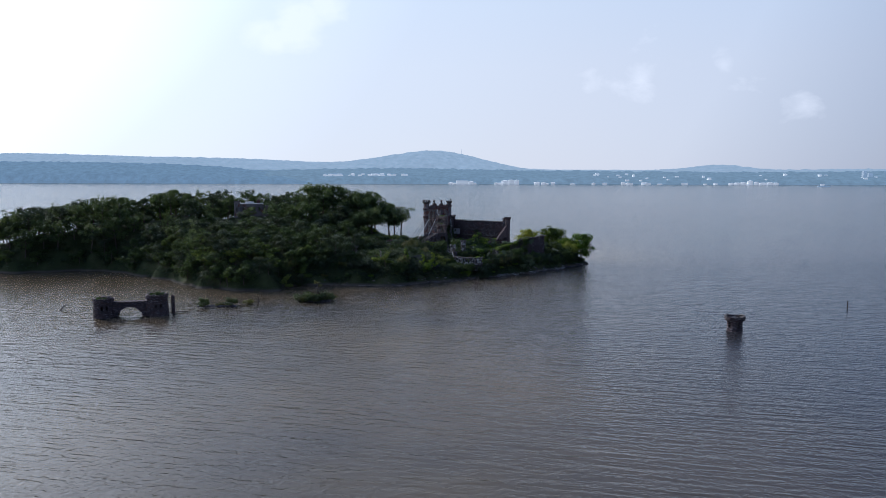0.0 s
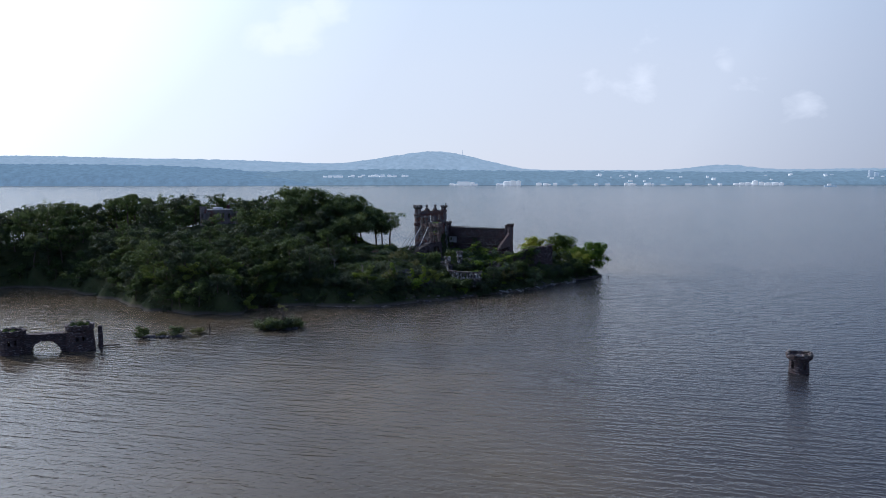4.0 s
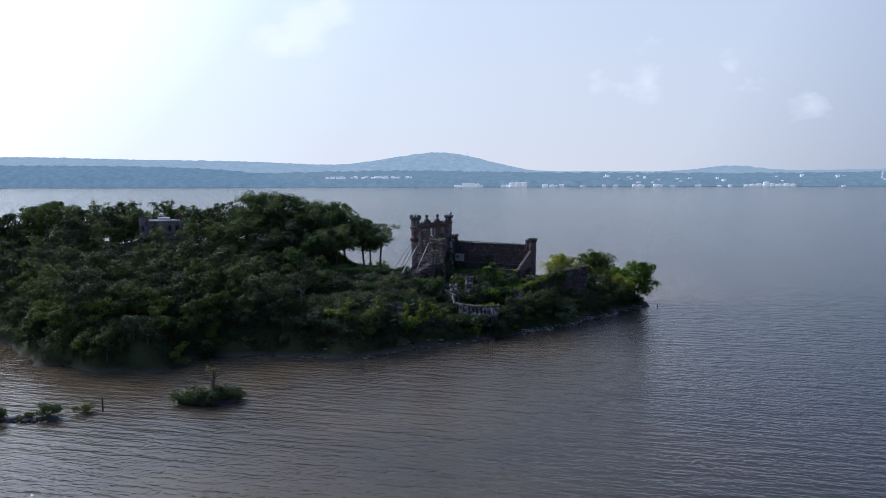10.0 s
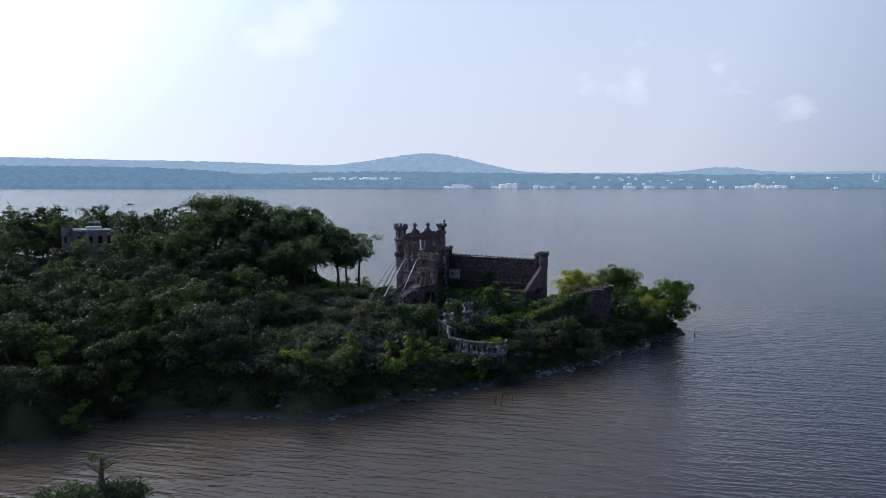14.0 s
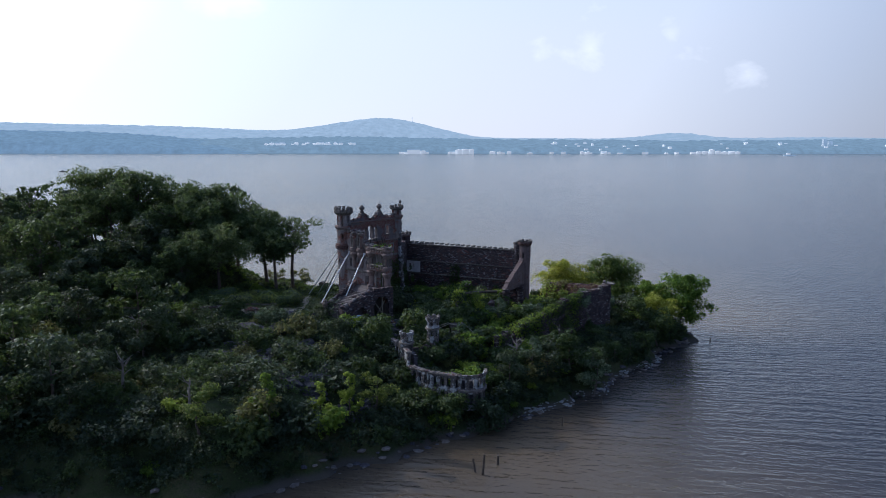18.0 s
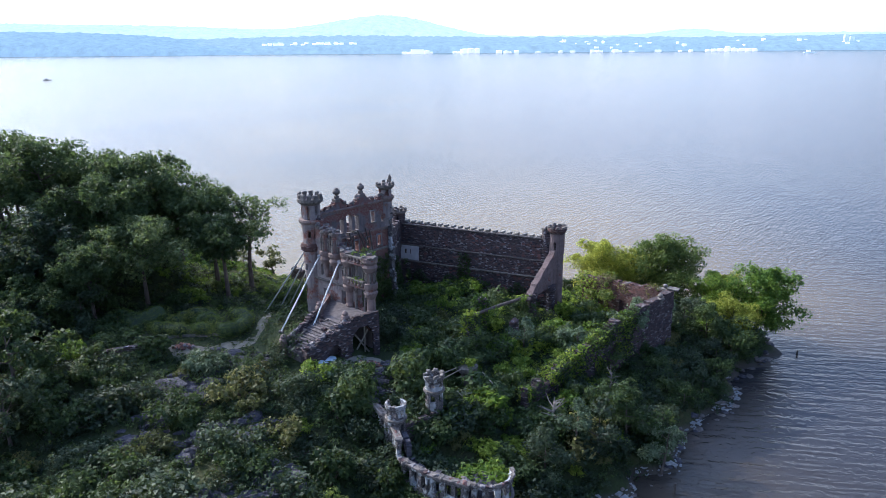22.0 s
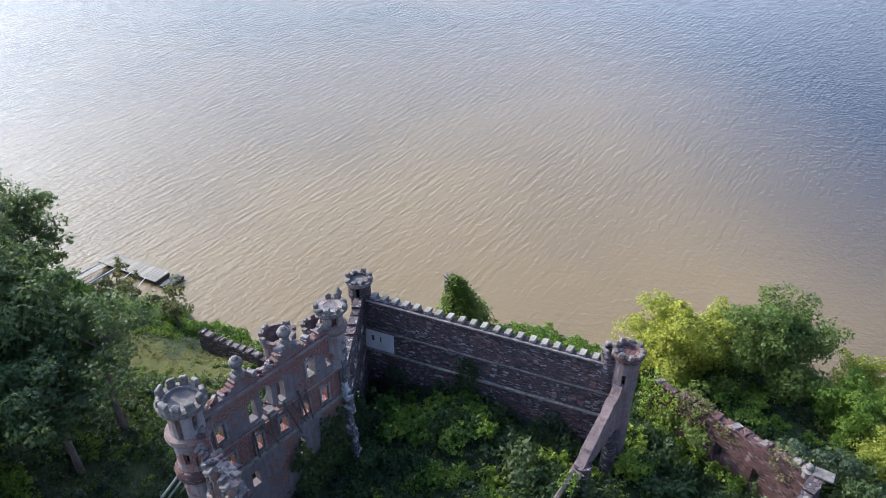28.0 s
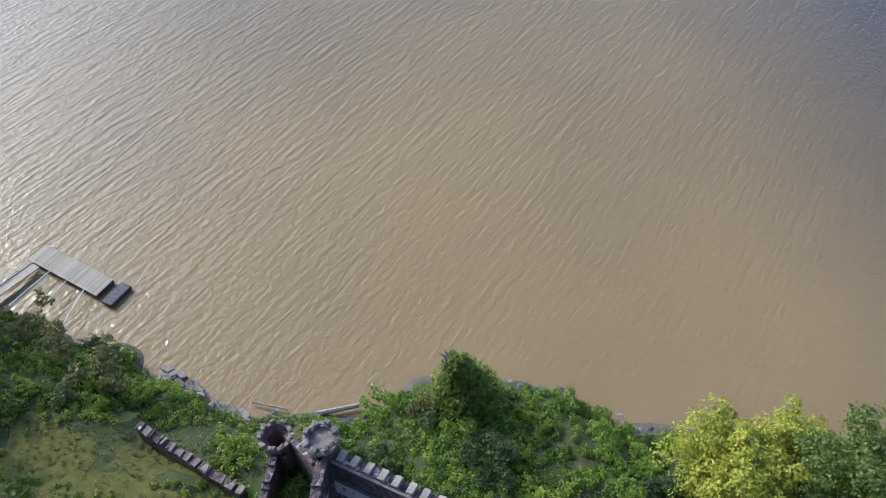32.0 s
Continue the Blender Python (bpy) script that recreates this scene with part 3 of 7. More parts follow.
def river():
    r = [0, 60, 120, 180, 240, 300, 380, 480, 620, 800, 1100, 1600, 2300, 3200, 4200, 4900]
    n = 64
    vs, fs = [(0, 300, 0)], []
    for q in r[1:]:
        for i in range(n):
            a = 2 * math.pi * i / n
            vs.append((q * math.cos(a), 300 + q * math.sin(a), 0.0))
    for i in range(n):
        fs.append((0, 1 + i, 1 + (i + 1) % n))
    for k in range(len(r) - 2):
        for i in range(n):
            j = (i + 1) % n
            fs.append((1 + k * n + i, 1 + k * n + n + i, 1 + k * n + n + j, 1 + k * n + j))
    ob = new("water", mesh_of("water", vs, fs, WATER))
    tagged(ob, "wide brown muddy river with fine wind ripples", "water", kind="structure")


river()


def bump_sum(x, bumps):
    return sum(h * math.exp(-((x - c) / w) ** 2) for c, w, h in bumps)


def hills(name, y, depth, x0, x1, base, bumps, mat, label, rough=6.0, step=14.0, seed=0):
    """A long wooded ridge that rises from the far bank, with an uneven tree line."""
    vs, fs = [], []
    n = int((x1 - x0) / step)
    m = 7
    rnd = random.Random(seed)
    for i in range(n + 1):
        x = x0 + (x1 - x0) * i / n
        top = base + bump_sum(x, bumps)
        tree = rough * (noise.noise(Vector((x * 0.02, seed, 0))) + 0.6 * noise.noise(Vector((x * 0.07, seed, 3)))) + rnd.uniform(-0.25, 0.25) * rough
        for k in range(m):
            q = k / (m - 1)
            shape = (q ** 0.55) if k else 0
            z = -1 if k == 0 else max(5, top * shape + tree * min(1, 2 * q))
            vs.append((x, y + depth * q ** 1.5 + 40 * noise.noise(Vector((x * 0.004, seed + 9, 0))), z))
    for i in range(n):
        for k in range(m - 1):
            fs.append((i * m + k, i * m + m + k, i * m + m + k + 1, i * m + k + 1))
    ob = new(name, mesh_of(name, vs, fs, mat, True))
    tagged(ob, label, "hills", kind="structure")


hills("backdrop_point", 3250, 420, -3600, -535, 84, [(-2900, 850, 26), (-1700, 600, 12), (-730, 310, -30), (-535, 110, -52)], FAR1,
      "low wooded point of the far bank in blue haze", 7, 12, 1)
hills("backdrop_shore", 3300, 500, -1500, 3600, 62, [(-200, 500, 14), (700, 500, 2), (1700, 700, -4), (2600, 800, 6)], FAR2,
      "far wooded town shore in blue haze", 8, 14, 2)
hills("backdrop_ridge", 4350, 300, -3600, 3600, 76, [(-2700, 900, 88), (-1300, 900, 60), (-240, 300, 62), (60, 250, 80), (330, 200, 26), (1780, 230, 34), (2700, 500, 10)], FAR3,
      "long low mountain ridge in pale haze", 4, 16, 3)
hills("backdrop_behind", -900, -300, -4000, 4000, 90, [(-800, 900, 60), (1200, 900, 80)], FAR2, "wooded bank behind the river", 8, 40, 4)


def tank_mesh(r, h):
    return mesh_of("tank_body", *lathe([(r, 0), (r, h * 0.96), (r * 0.97, h), (r * 0.3, h * 1.12), (0.2, h * 1.14)], 20), FAR_PALE)


def bank_z(x, y):
    """Height of the far town shore at a place."""
    q = max(0.0, (y - 3300 - 40 * noise.noise(Vector((x * 0.004, 11, 0)))) / 500) ** (1 / 1.5)
    return max(0.5, (62 + bump_sum(x, [(-200, 500, 14), (700, 500, 2), (1700, 700, -4), (2600, 800, 6)])) * q ** 0.55 - 3)


def far_town():
    rnd = random.Random(5)
    tank = tank_mesh(17, 15)
    spots = [(150, 11, 13), (262, 9, 8), (300, 15, 17), (326, 15, 19), (352, 10, 19), (440, 12, 11), (470, 12, 9), (690, 8, 8), (820, 9, 10), (845, 10, 9), (1300, 12, 8), (1326, 13, 10),
             (1352, 13, 11), (1382, 12, 18), (1410, 11, 13), (1440, 15, 10), (1470, 15, 11), (1496, 12, 10)]
    for x, r, h in spots:
        t = thing("storage_tank", "white cylindrical oil storage tank on the far bank", "tank", pose(x, 3250, -1.0), "tanks on the far bank")
        put("tank_body", tank, t, m=Matrix.Diagonal((r / 17, r / 17, h / 15, 1)))
    shed = thing("dock_shed", "long white flat-roofed shed on the far bank", "shed", pose(112, 3250, -1))
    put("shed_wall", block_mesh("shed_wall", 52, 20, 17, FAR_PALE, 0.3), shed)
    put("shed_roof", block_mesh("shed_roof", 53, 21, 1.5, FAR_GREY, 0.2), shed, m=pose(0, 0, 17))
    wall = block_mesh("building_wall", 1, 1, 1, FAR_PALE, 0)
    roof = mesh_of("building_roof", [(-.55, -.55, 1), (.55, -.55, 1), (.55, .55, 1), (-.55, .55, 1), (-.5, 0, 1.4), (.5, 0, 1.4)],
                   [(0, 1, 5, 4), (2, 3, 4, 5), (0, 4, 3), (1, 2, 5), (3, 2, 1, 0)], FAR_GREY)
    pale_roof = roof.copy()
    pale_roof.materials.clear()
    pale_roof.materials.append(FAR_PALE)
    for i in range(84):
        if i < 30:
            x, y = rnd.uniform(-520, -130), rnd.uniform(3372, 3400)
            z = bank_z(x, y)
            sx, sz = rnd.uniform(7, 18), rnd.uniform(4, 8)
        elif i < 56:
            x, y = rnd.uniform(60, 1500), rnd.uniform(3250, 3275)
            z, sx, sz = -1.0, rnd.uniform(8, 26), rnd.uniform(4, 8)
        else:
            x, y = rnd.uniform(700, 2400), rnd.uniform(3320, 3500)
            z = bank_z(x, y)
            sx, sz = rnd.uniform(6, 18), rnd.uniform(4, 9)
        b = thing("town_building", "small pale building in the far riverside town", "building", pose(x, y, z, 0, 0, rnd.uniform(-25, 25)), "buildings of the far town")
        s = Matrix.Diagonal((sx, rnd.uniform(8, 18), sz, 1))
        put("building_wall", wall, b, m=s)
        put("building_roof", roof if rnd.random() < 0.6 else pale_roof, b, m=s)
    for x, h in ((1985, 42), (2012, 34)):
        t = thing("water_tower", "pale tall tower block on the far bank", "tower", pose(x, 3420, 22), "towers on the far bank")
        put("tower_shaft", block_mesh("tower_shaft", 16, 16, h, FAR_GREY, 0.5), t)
    mast = thing("radio_mast", "thin mast on the distant mountain top", "mast", pose(150, 4560, 165))
    put("mast_pole", mesh_of("mast_pole", *tube([(0, 0, 0), (0, 0, 34)], [1.2, 0.6]), FAR_GREY), mast)


far_town()


def vessel(x, y, turn, n, label, name):
    t = thing(name, label, name.replace("_", " "), pose(x, y, 0, 0, 0, turn))
    hull = []
    for k, (px, hw) in enumerate([(-0.5, 0.10), (-0.42, 0.13), (0.2, 0.13), (0.4, 0.08), (0.5, 0.01)]):
        hull += [(px * n, -hw * n, 0.09 * n), (px * n, -hw * n * 0.7, -0.05 * n), (px * n, hw * n * 0.7, -0.05 * n), (px * n, hw * n, 0.09 * n)]
    fs = [(0, 1, 2, 3), (19, 18, 17, 16)]
    for k in range(4):
        fs += [(k * 4 + i, k * 4 + 4 + i, k * 4 + 4 + (i + 1) % 4, k * 4 + (i + 1) % 4) for i in range(4)]
    put("hull", mesh_of("hull", hull, fs, FAR_GREY if n > 12 else ROOF), t)
    put("cabin", block_mesh("cabin", 0.28 * n, 0.15 * n, 0.14 * n, FAR_PALE if n > 12 else WHITE, 0.02 * n), t, m=pose(-0.12 * n, 0, 0.09 * n))


vessel(-455, 1262, 6, 11, "small motor boat crossing the wide river", "motor_boat")
vessel(1420, 2700, 2, 46, "long dark barge with a white wheelhouse on the river", "river_barge")

# ---- castle tower ----
L, R, C, TUR, WEND = (-5.7, 310.4), (4.3, 320.3), (2.4, 301.8), (5.9, 333.7), (29.5, 320.4)


def arch(u, z, c, w, z0, z1):
    """Whether (u, z) lies in a round-headed opening."""
    if abs(u - c) > w / 2 or z < z0 or z > z1:
        return False
    spring = z1 - w / 2
    return z < spring or (u - c) ** 2 + (z - spring) ** 2 < (w / 2) ** 2


def crown(parent, c, r, z, n, mat, h=0.7, missing=()):
    """A ring of worn merlons, each a block of its own."""
    me = block_mesh("merlon", r * 2 * math.pi / n * 0.56, 0.4, h * 0.85, mat, 0.07, 0.1, n)
    for i in range(n):
        if i in missing:
            continue
        a = 2 * math.pi * (i + 0.5) / n
        worn = random.Random(i * 7 + n + int(c[0] * 10))
        put("merlon", me, parent, m=pose(c[0] + (r - 0.2) * math.cos(a), c[1] + (r - 0.2) * math.sin(a), z - 0.04, worn.uniform(-9, 9), worn.uniform(-9, 9), math.degrees(a) + 90 + worn.uniform(-8, 8))
            @ Matrix.Diagonal((worn.uniform(0.8, 1.1), worn.uniform(0.85, 1.2), worn.uniform(0.6, 1.1), 1)))


def ring(name, c, profile, mat, parent, n=20, wear=0.05):
    return put(name, mesh_of(name, *lathe(profile, n, wear), mat, False), parent, m=pose(c[0], c[1], 0))


castle = thing("castle_tower", "ruined brick and stucco castle tower with corner turrets and open windows", "castle")


def big_wall():
    n = math.dist(L, R)

    def top(u):
        t = 25.3 + 0.5 * noise.noise(Vector((u * 0.9, 3, 0))) + 0.3 * noise.noise(Vector((u * 3, 7, 0)))
        for f in (4.5, 8.9):
            t = max(t, 26.1 - max(0, abs(u - f) - 0.5) * 0.9)
        return max(t, 25.0 + (u - 11) * 0.5 if u > 11 else 0)

    def occ(u, z):
        if z > top(u):
            return False
        for c, w, a, b in ((2.0, 0.75, 21.7, 23.2), (4.9, 0.8, 21.4, 23.5), (6.3, 1.1, 21.3, 23.9), (7.7, 0.8, 21.4, 23.5), (10.6, 0.7, 22.0, 24.0), (12.6, 0.5, 21.7, 22.8),
                           (2.4, 0.75, 18.4, 20.1), (5.0, 0.75, 18.4, 20.2), (7.4, 0.75, 18.4, 20.2), (9.7, 0.75, 18.4, 20.2), (11.8, 0.75, 18.4, 20.2),
                           (4.2, 0.8, 15.0, 16.6), (9.0, 0.8, 14.6, 16.4)):
            if arch(u, z, c, w, a, b):
                return False
        if 5.2 < u < 7.6 and 20.9 + 0.5 * math.sin(u * 5) < z < 21.4:
            return False
        return True
    wall_between("tower_wall", L, R, 9.5, 27, 0.75, occ, INNER, castle, "brick and stucco wall with rows of open windows")
    t = (Vector((*R, 0)) - Vector((*L, 0))).normalized()
    nrm = Vector((t.y, -t.x, 0))
    for z, h, d in ((17.7, 0.35, 0.25), (20.75, 0.2, 0.15), (24.75, 0.25, 0.22)):
        q = Vector((*L, z)) + t * n / 2 + nrm * (0.375 + d / 2)
        put("string_course", block_mesh("string_course", n - 0.6, d, h, CAP if z < 18 else CARVED, 0.05, 0.03, 3), castle, m=pose(q.x, q.y, z, 0, 0, math.degrees(math.atan2(t.y, t.x))))
    # window sills
    sill = block_mesh("window_sill", 1.25, 1.0, 0.18, CAP, 0.03, 0.02, 5)
    for c, z in ((2.0, 21.45), (4.9, 21.12), (7.8, 21.12), (10.9, 21.85), (2.4, 18.12), (5.0, 18.12), (7.4, 18.12), (9.7, 18.12), (11.8, 18.22)):
        q = Vector((*L, 0)) + t * c
        put("window_sill", sill, castle, m=pose(q.x, q.y, z, 0, 0, math.degrees(math.atan2(t.y, t.x))))
    # pale surrounds of the lower windows
    fr = bmesh.new()
    for dx, dz, wx, wz in ((-0.47, 0.8, 0.16, 1.7), (0.47, 0.8, 0.16, 1.7), (0, 1.72, 1.15, 0.2)):
        g = bmesh.ops.create_cube(fr, size=1)["verts"]
        for v in g:
            v.co = Vector((v.co.x * wx + dx, v.co.y * 0.16, v.co.z * wz + dz))
    bmesh.ops.bevel(fr, geom=list(fr.edges), offset=0.02, segments=1, affect="EDGES")
    me_f = bpy.data.meshes.new("window_frame")
    fr.to_mesh(me_f)
    fr.free()
    me_f.materials.append(PALESTONE)
    for c, z in ((2.4, 18.35), (5.0, 18.35), (7.4, 18.35), (9.7, 18.35), (11.8, 18.35), (10.6, 22.0), (2.0, 21.6)):
        q = Vector((*L, 0)) + t * c + nrm * 0.42
        put("window_frame", me_f, castle, "pale window surround", pose(q.x, q.y, z, 0, 0, math.degrees(math.atan2(t.y, t.x))))
    # charred rafters that lean on the wall
    rnd = random.Random(4)
    for i in range(8):
        q = Vector((*L, 0)) + t * (4.6 + i * 0.75)
        a = q + nrm * 0.45 + Vector((0, 0, rnd.uniform(20.6, 21.6)))
        b = q + nrm * rnd.uniform(0.9, 1.8) + t * rnd.uniform(-0.9, 0.9) + Vector((0, 0, rnd.uniform(18.2, 19.2)))
        put("rafter", mesh_of("rafter", *tube([a, b], [0.09, 0.08], 5), DARKWOOD), castle, "charred broken rafter")
    # urn finials on pedestals
    urn = mesh_of("finial", *lathe([(0.42, 0), (0.42, 0.5), (0.3, 0.55), (0.24, 0.7), (0.52, 0.9), (0.6, 1.12), (0.6, 1.3), (0.52, 1.5), (0.36, 1.62), (0.3, 1.68), (0.3, 1.78), (0.16, 1.9)], 12, 0.02), DARKCAP)
    for f in (4.5, 8.9):
        q = Vector((*L, 0)) + t * f
        put("pedestal", block_mesh("pedestal", 1.1, 0.85, 0.5, DARKCAP, 0.06, 0.03), castle, m=pose(q.x, q.y, 25.9, 0, 0, 44))
        put("finial", urn, castle, "round stone urn finial", pose(q.x, q.y, 26.35) @ Matrix.Diagonal((0.85, 0.85, 0.8, 1)))
    # dark coping stones
    for i in range(56):
        u = 0.9 + i * 0.228 + rnd.uniform(-0.15, 0.15)
        if rnd.random() < 0.25:
            continue
        q = Vector((*L, 0)) + t * u + nrm * rnd.uniform(-0.25, 0.3)
        put("coping_stone", COPING[i % 6], castle, m=pose(q.x, q.y, top(u) - 0.2, rnd.uniform(-22, 22), rnd.uniform(-24, 24), 44 + rnd.uniform(-50, 50)) @ Matrix.Diagonal((rnd.uniform(0.5, 1.15), rnd.uniform(0.4, 0.95), rnd.uniform(0.6, 1.5), 1)))
    # broken return wall at the corner turret
    wall_between("broken_return", (R[0] + 0.1, R[1] - 0.5), (R[0] + 1.5, R[1] - 1.4), 9.5, 25, 0.55,
                 lambda u, z: u < 0.7 + 0.5 * noise.noise(Vector((z * 0.5, 3, 9))) + 0.35 * noise.noise(Vector((z * 1.7, 3, 9))) + 0.05 * (17 - z), PALE, castle, "ragged stub of a broken wall", 0.2, 0.12)


COPING = [block_mesh("coping_stone", 0.5, 0.8, 0.3, (DARKCAP, CAP, PALESTONE, DARKCAP, RUBBLE, REDSTONE)[s], 0.07, 0.14, s) for s in range(6)]
big_wall()


def left_turret():
    def r(z):
        if z < 16.4:
            return 1.12
        if z < 20.3:
            return 1.12 + 0.16 * (z - 16.4) / 3.9
        if z < 21.1:
            return 1.42
        if z < 24.0:
            return 1.25 + 0.12 * max(0, z - 23) 
        if z < 24.4:
            return 1.5
        if z < 26.6:
            return 1.22
        return 1.5

    def occ(u, z):
        for k in range(6):
            c = k * math.pi / 3 + 0.3
            d = abs((u - c + math.pi) % (2 * math.pi) - math.pi)
            if d < 0.2 and 24.6 < z < 26.2:
                return False
        for c, a, b in ((3.9, 17.6, 18.5), (4.6, 22.0, 23.0), (3.6, 14.4, 15.6), (5.2, 21.8, 22.6)):
            if abs(u - c) < 0.17 and a < z < b:
                return False
        return True
    t = drum("round_turret", L, r, 9.5, 27.2, occ, STUCCO, castle, "tall round stucco corner turret")
    crown(t, L, 1.62, 27.15, 10, CAP, 0.85)
    ring("turret_ring", L, [(1.3, 20.2), (1.55, 20.35), (1.6, 20.9), (1.4, 21.2), (1.25, 21.3)], RED_RUBBLE, t)
    ring("corbel_table", L, [(1.25, 26.4), (1.5, 26.6), (1.72, 26.85), (1.72, 27.2), (1.3, 27.22), (1.25, 27.0)], CAP, t)
    ring("balcony_ring", L, [(1.25, 23.75), (1.55, 24.0), (1.66, 24.25), (1.6, 24.5), (1.2, 24.52)], CARVED, t)
    ring("turret_floor", L, [(1.2, 26.9), (1.2, 27.0)], PAVE, t)


left_turret()


def right_turret():
    c = (R[0] - 0.3, R[1] - 0.3)

    def occ(u, z):
        for k in range(5):
            d = abs((u - k * 1.2566 + math.pi) % (2 * math.pi) - math.pi)
            if d < 0.26 and 25.5 < z < 26.6:
                return False
        return True
    t = drum("corner_turret", c, lambda z: 0.95 if z > 22 else 0.75, 21, 27.1, occ, STUCCO, castle, "slender round lantern turret")
    crown(t, c, 1.3, 27.0, 9, CAP, 0.6, (3,))
    ring("corbel_table", c, [(0.95, 26.4), (1.15, 26.55), (1.38, 26.8), (1.38, 27.05), (0.9, 27.06)], CAP, t)
    ring("turret_floor", c, [(1.0, 26.95), (1.0, 27.07)], PAVE, t)
    ring("corbel_ring", c, [(0.7, 24.3), (1.0, 24.7), (1.22, 25.1), (1.2, 25.4), (0.95, 25.45)], CARVED, t)
    put("turret_knob", mesh_of("turret_knob", *lathe([(0.2, 0), (0.3, 0.3), (0.12, 0.6), (0.05, 0.8)], 8), DARKCAP), t, m=pose(c[0] + 0.7, c[1] + 0.6, 27.6))


right_turret()

FRONT = (Vector((*C, 0)) - Vector((*L, 0))).normalized()
OUT = Vector((FRONT.y, -FRONT.x, 0))
F_ANG = math.degrees(math.atan2(FRONT.y, FRONT.x))


def on_front(u, d=0.0, z=0.0):
    return Vector((*L, z)) + FRONT * u + OUT * d


def front():
    n = math.dist(L, C)

    def top(u):
        keys = [(0, 25.4), (1.2, 24.9), (2.2, 23.4), (3.4, 23.9), (5.2, 23.5), (5.8, 21.9), (7.4, 21.5), (8.4, 20.7), (12, 20.6)]
        for (a, p), (b, q) in zip(keys, keys[1:]):
            if a <= u <= b:
                return p + (q - p) * (u - a) / (b - a) + 0.35 * noise.noise(Vector((u * 2.2, 1, 5)))
        return 20.6

    def occ(u, z):
        if z > top(u):
            return False
        for c, w, a, b in ((9.9, 1.3, 14.3, 17.1), (2.2, 0.55, 17.2, 18.8), (4.3, 0.6, 17.3, 18.9), (6.6, 0.6, 17.4, 18.9),
                           (8.75, 0.7, 18.2, 20.0), (9.85, 0.75, 18.2, 20.1), (10.9, 0.7, 18.2, 20.0), (4.3, 0.6, 21.2, 23.0), (2.5, 0.5, 21.4, 22.8)):
            if arch(u, z, c, w, a, b):
                return False
        for a, b, p, q in ((2.3, 3.2, 13.0, 15.5), (6.0, 7.0, 13.6, 16.0)):
            if a < u < b and p < z < q:
                return False
        return True
    wall_between("front_wall", L, C, 9.5, 26, 0.7, occ, STUCCO, castle, "grey stucco entrance front, broken down in steps")
    col = lambda z0, prof: mesh_of("column", *lathe([(r, z - z0) for r, z in prof], 16, 0.1), CARVED)
    hi = [(0.2, 17.3), (0.36, 17.8), (0.36, 18.8), (0.42, 19.0), (0.72, 19.4), (0.88, 19.8), (0.74, 20.1), (0.9, 20.35), (0.9, 20.8), (0.4, 20.9), (0.38, 22.9), (0.58, 23.1), (0.62, 23.5), (0.4, 23.7)]
    lo = [(0.55, 14.2), (0.62, 14.5), (0.5, 14.8), (0.5, 16.2), (0.72, 16.5), (0.86, 17.0), (0.68, 17.25), (0.84, 17.6), (0.9, 18.2), (0.46, 18.35), (0.42, 19.4), (0.6, 19.6), (0.82, 19.9), (0.98, 20.3), (0.8, 20.6), (0.98, 21.0), (0.95, 21.5), (0.6, 21.55)]
    for u in (3.4, 5.3):
        q = on_front(u, 0.45)
        put("bartizan", col(0, hi if u < 5 else hi[:-1]), castle, "small corbelled round turret of carved stone", pose(q.x, q.y, 0))
        for k in range(6):
            a = k * 1.05
            put("drum_pillar", mesh_of("drum_pillar", *lathe([(0.13, 20.85), (0.1, 21.0), (0.1, 22.4), (0.15, 22.6)], 6, 0.02), CAP), castle, m=pose(q.x + 0.62 * math.cos(a), q.y + 0.62 * math.sin(a), 0))
            if k % 5:
                put("rim_stone", COPING[k % 3], castle, "", pose(q.x + 0.5 * math.cos(a), q.y + 0.5 * math.sin(a), 23.35 + 0.2 * (k % 2), 8 * k, 10, a * 57) @ Matrix.Scale(0.75, 4))
    for u in (7.8, 11.8):
        q = on_front(u, 0.4)
        put("bartizan", col(0, lo), castle, "small corbelled round turret of carved stone", pose(q.x, q.y, 0))
        for k in range(8):
            a = k * 0.785
            if k % 4 != 1:
                put("rim_stone", COPING[k % 3], castle, "", pose(q.x + 0.75 * math.cos(a), q.y + 0.75 * math.sin(a), 21.35 + 0.12 * (k % 3), 6 * k - 20, 10, a * 57) @ Matrix.Scale(0.8, 4))
            put("drum_pillar", mesh_of("drum_pillar", *lathe([(0.12, 18.1), (0.09, 18.3), (0.09, 19.3), (0.14, 19.6)], 6, 0.02), CAP), castle, m=pose(q.x + 0.66 * math.cos(a), q.y + 0.66 * math.sin(a), 0))
    for z in (17.35, 20.3):
        q = on_front(9.8, 0.75)
        put("balcony", block_mesh("balcony", 3.6, 0.9, 0.35, CARVED, 0.08, 0.03), castle, m=pose(q.x, q.y, z, 0, 0, F_ANG))
        for k in range(5):
            q = on_front(8.55 + k * 0.65, 1.1)
            put("balcony_post", mesh_of("balcony_post", *lathe([(0.2, 0), (0.26, 0.15), (0.17, 0.3), (0.24, 0.5), (0.2, 0.6)], 8), CARVED), castle, m=pose(q.x, q.y, z + 0.34))
        q = on_front(9.8, 1.1)
        put("balcony_rail", block_mesh("balcony_rail", 3.5, 0.38, 0.22, CAP, 0.05, 0.04), castle, m=pose(q.x, q.y, z + 0.9, 0, 0, F_ANG))
    for u in (9.3, 10.4):
        q = on_front(u, 0.35)
        put("loggia_column", mesh_of("loggia_column", *lathe([(0.22, 18.0), (0.16, 18.2), (0.15, 19.9), (0.24, 20.2)], 10), CAP), castle, m=pose(q.x, q.y, 0))
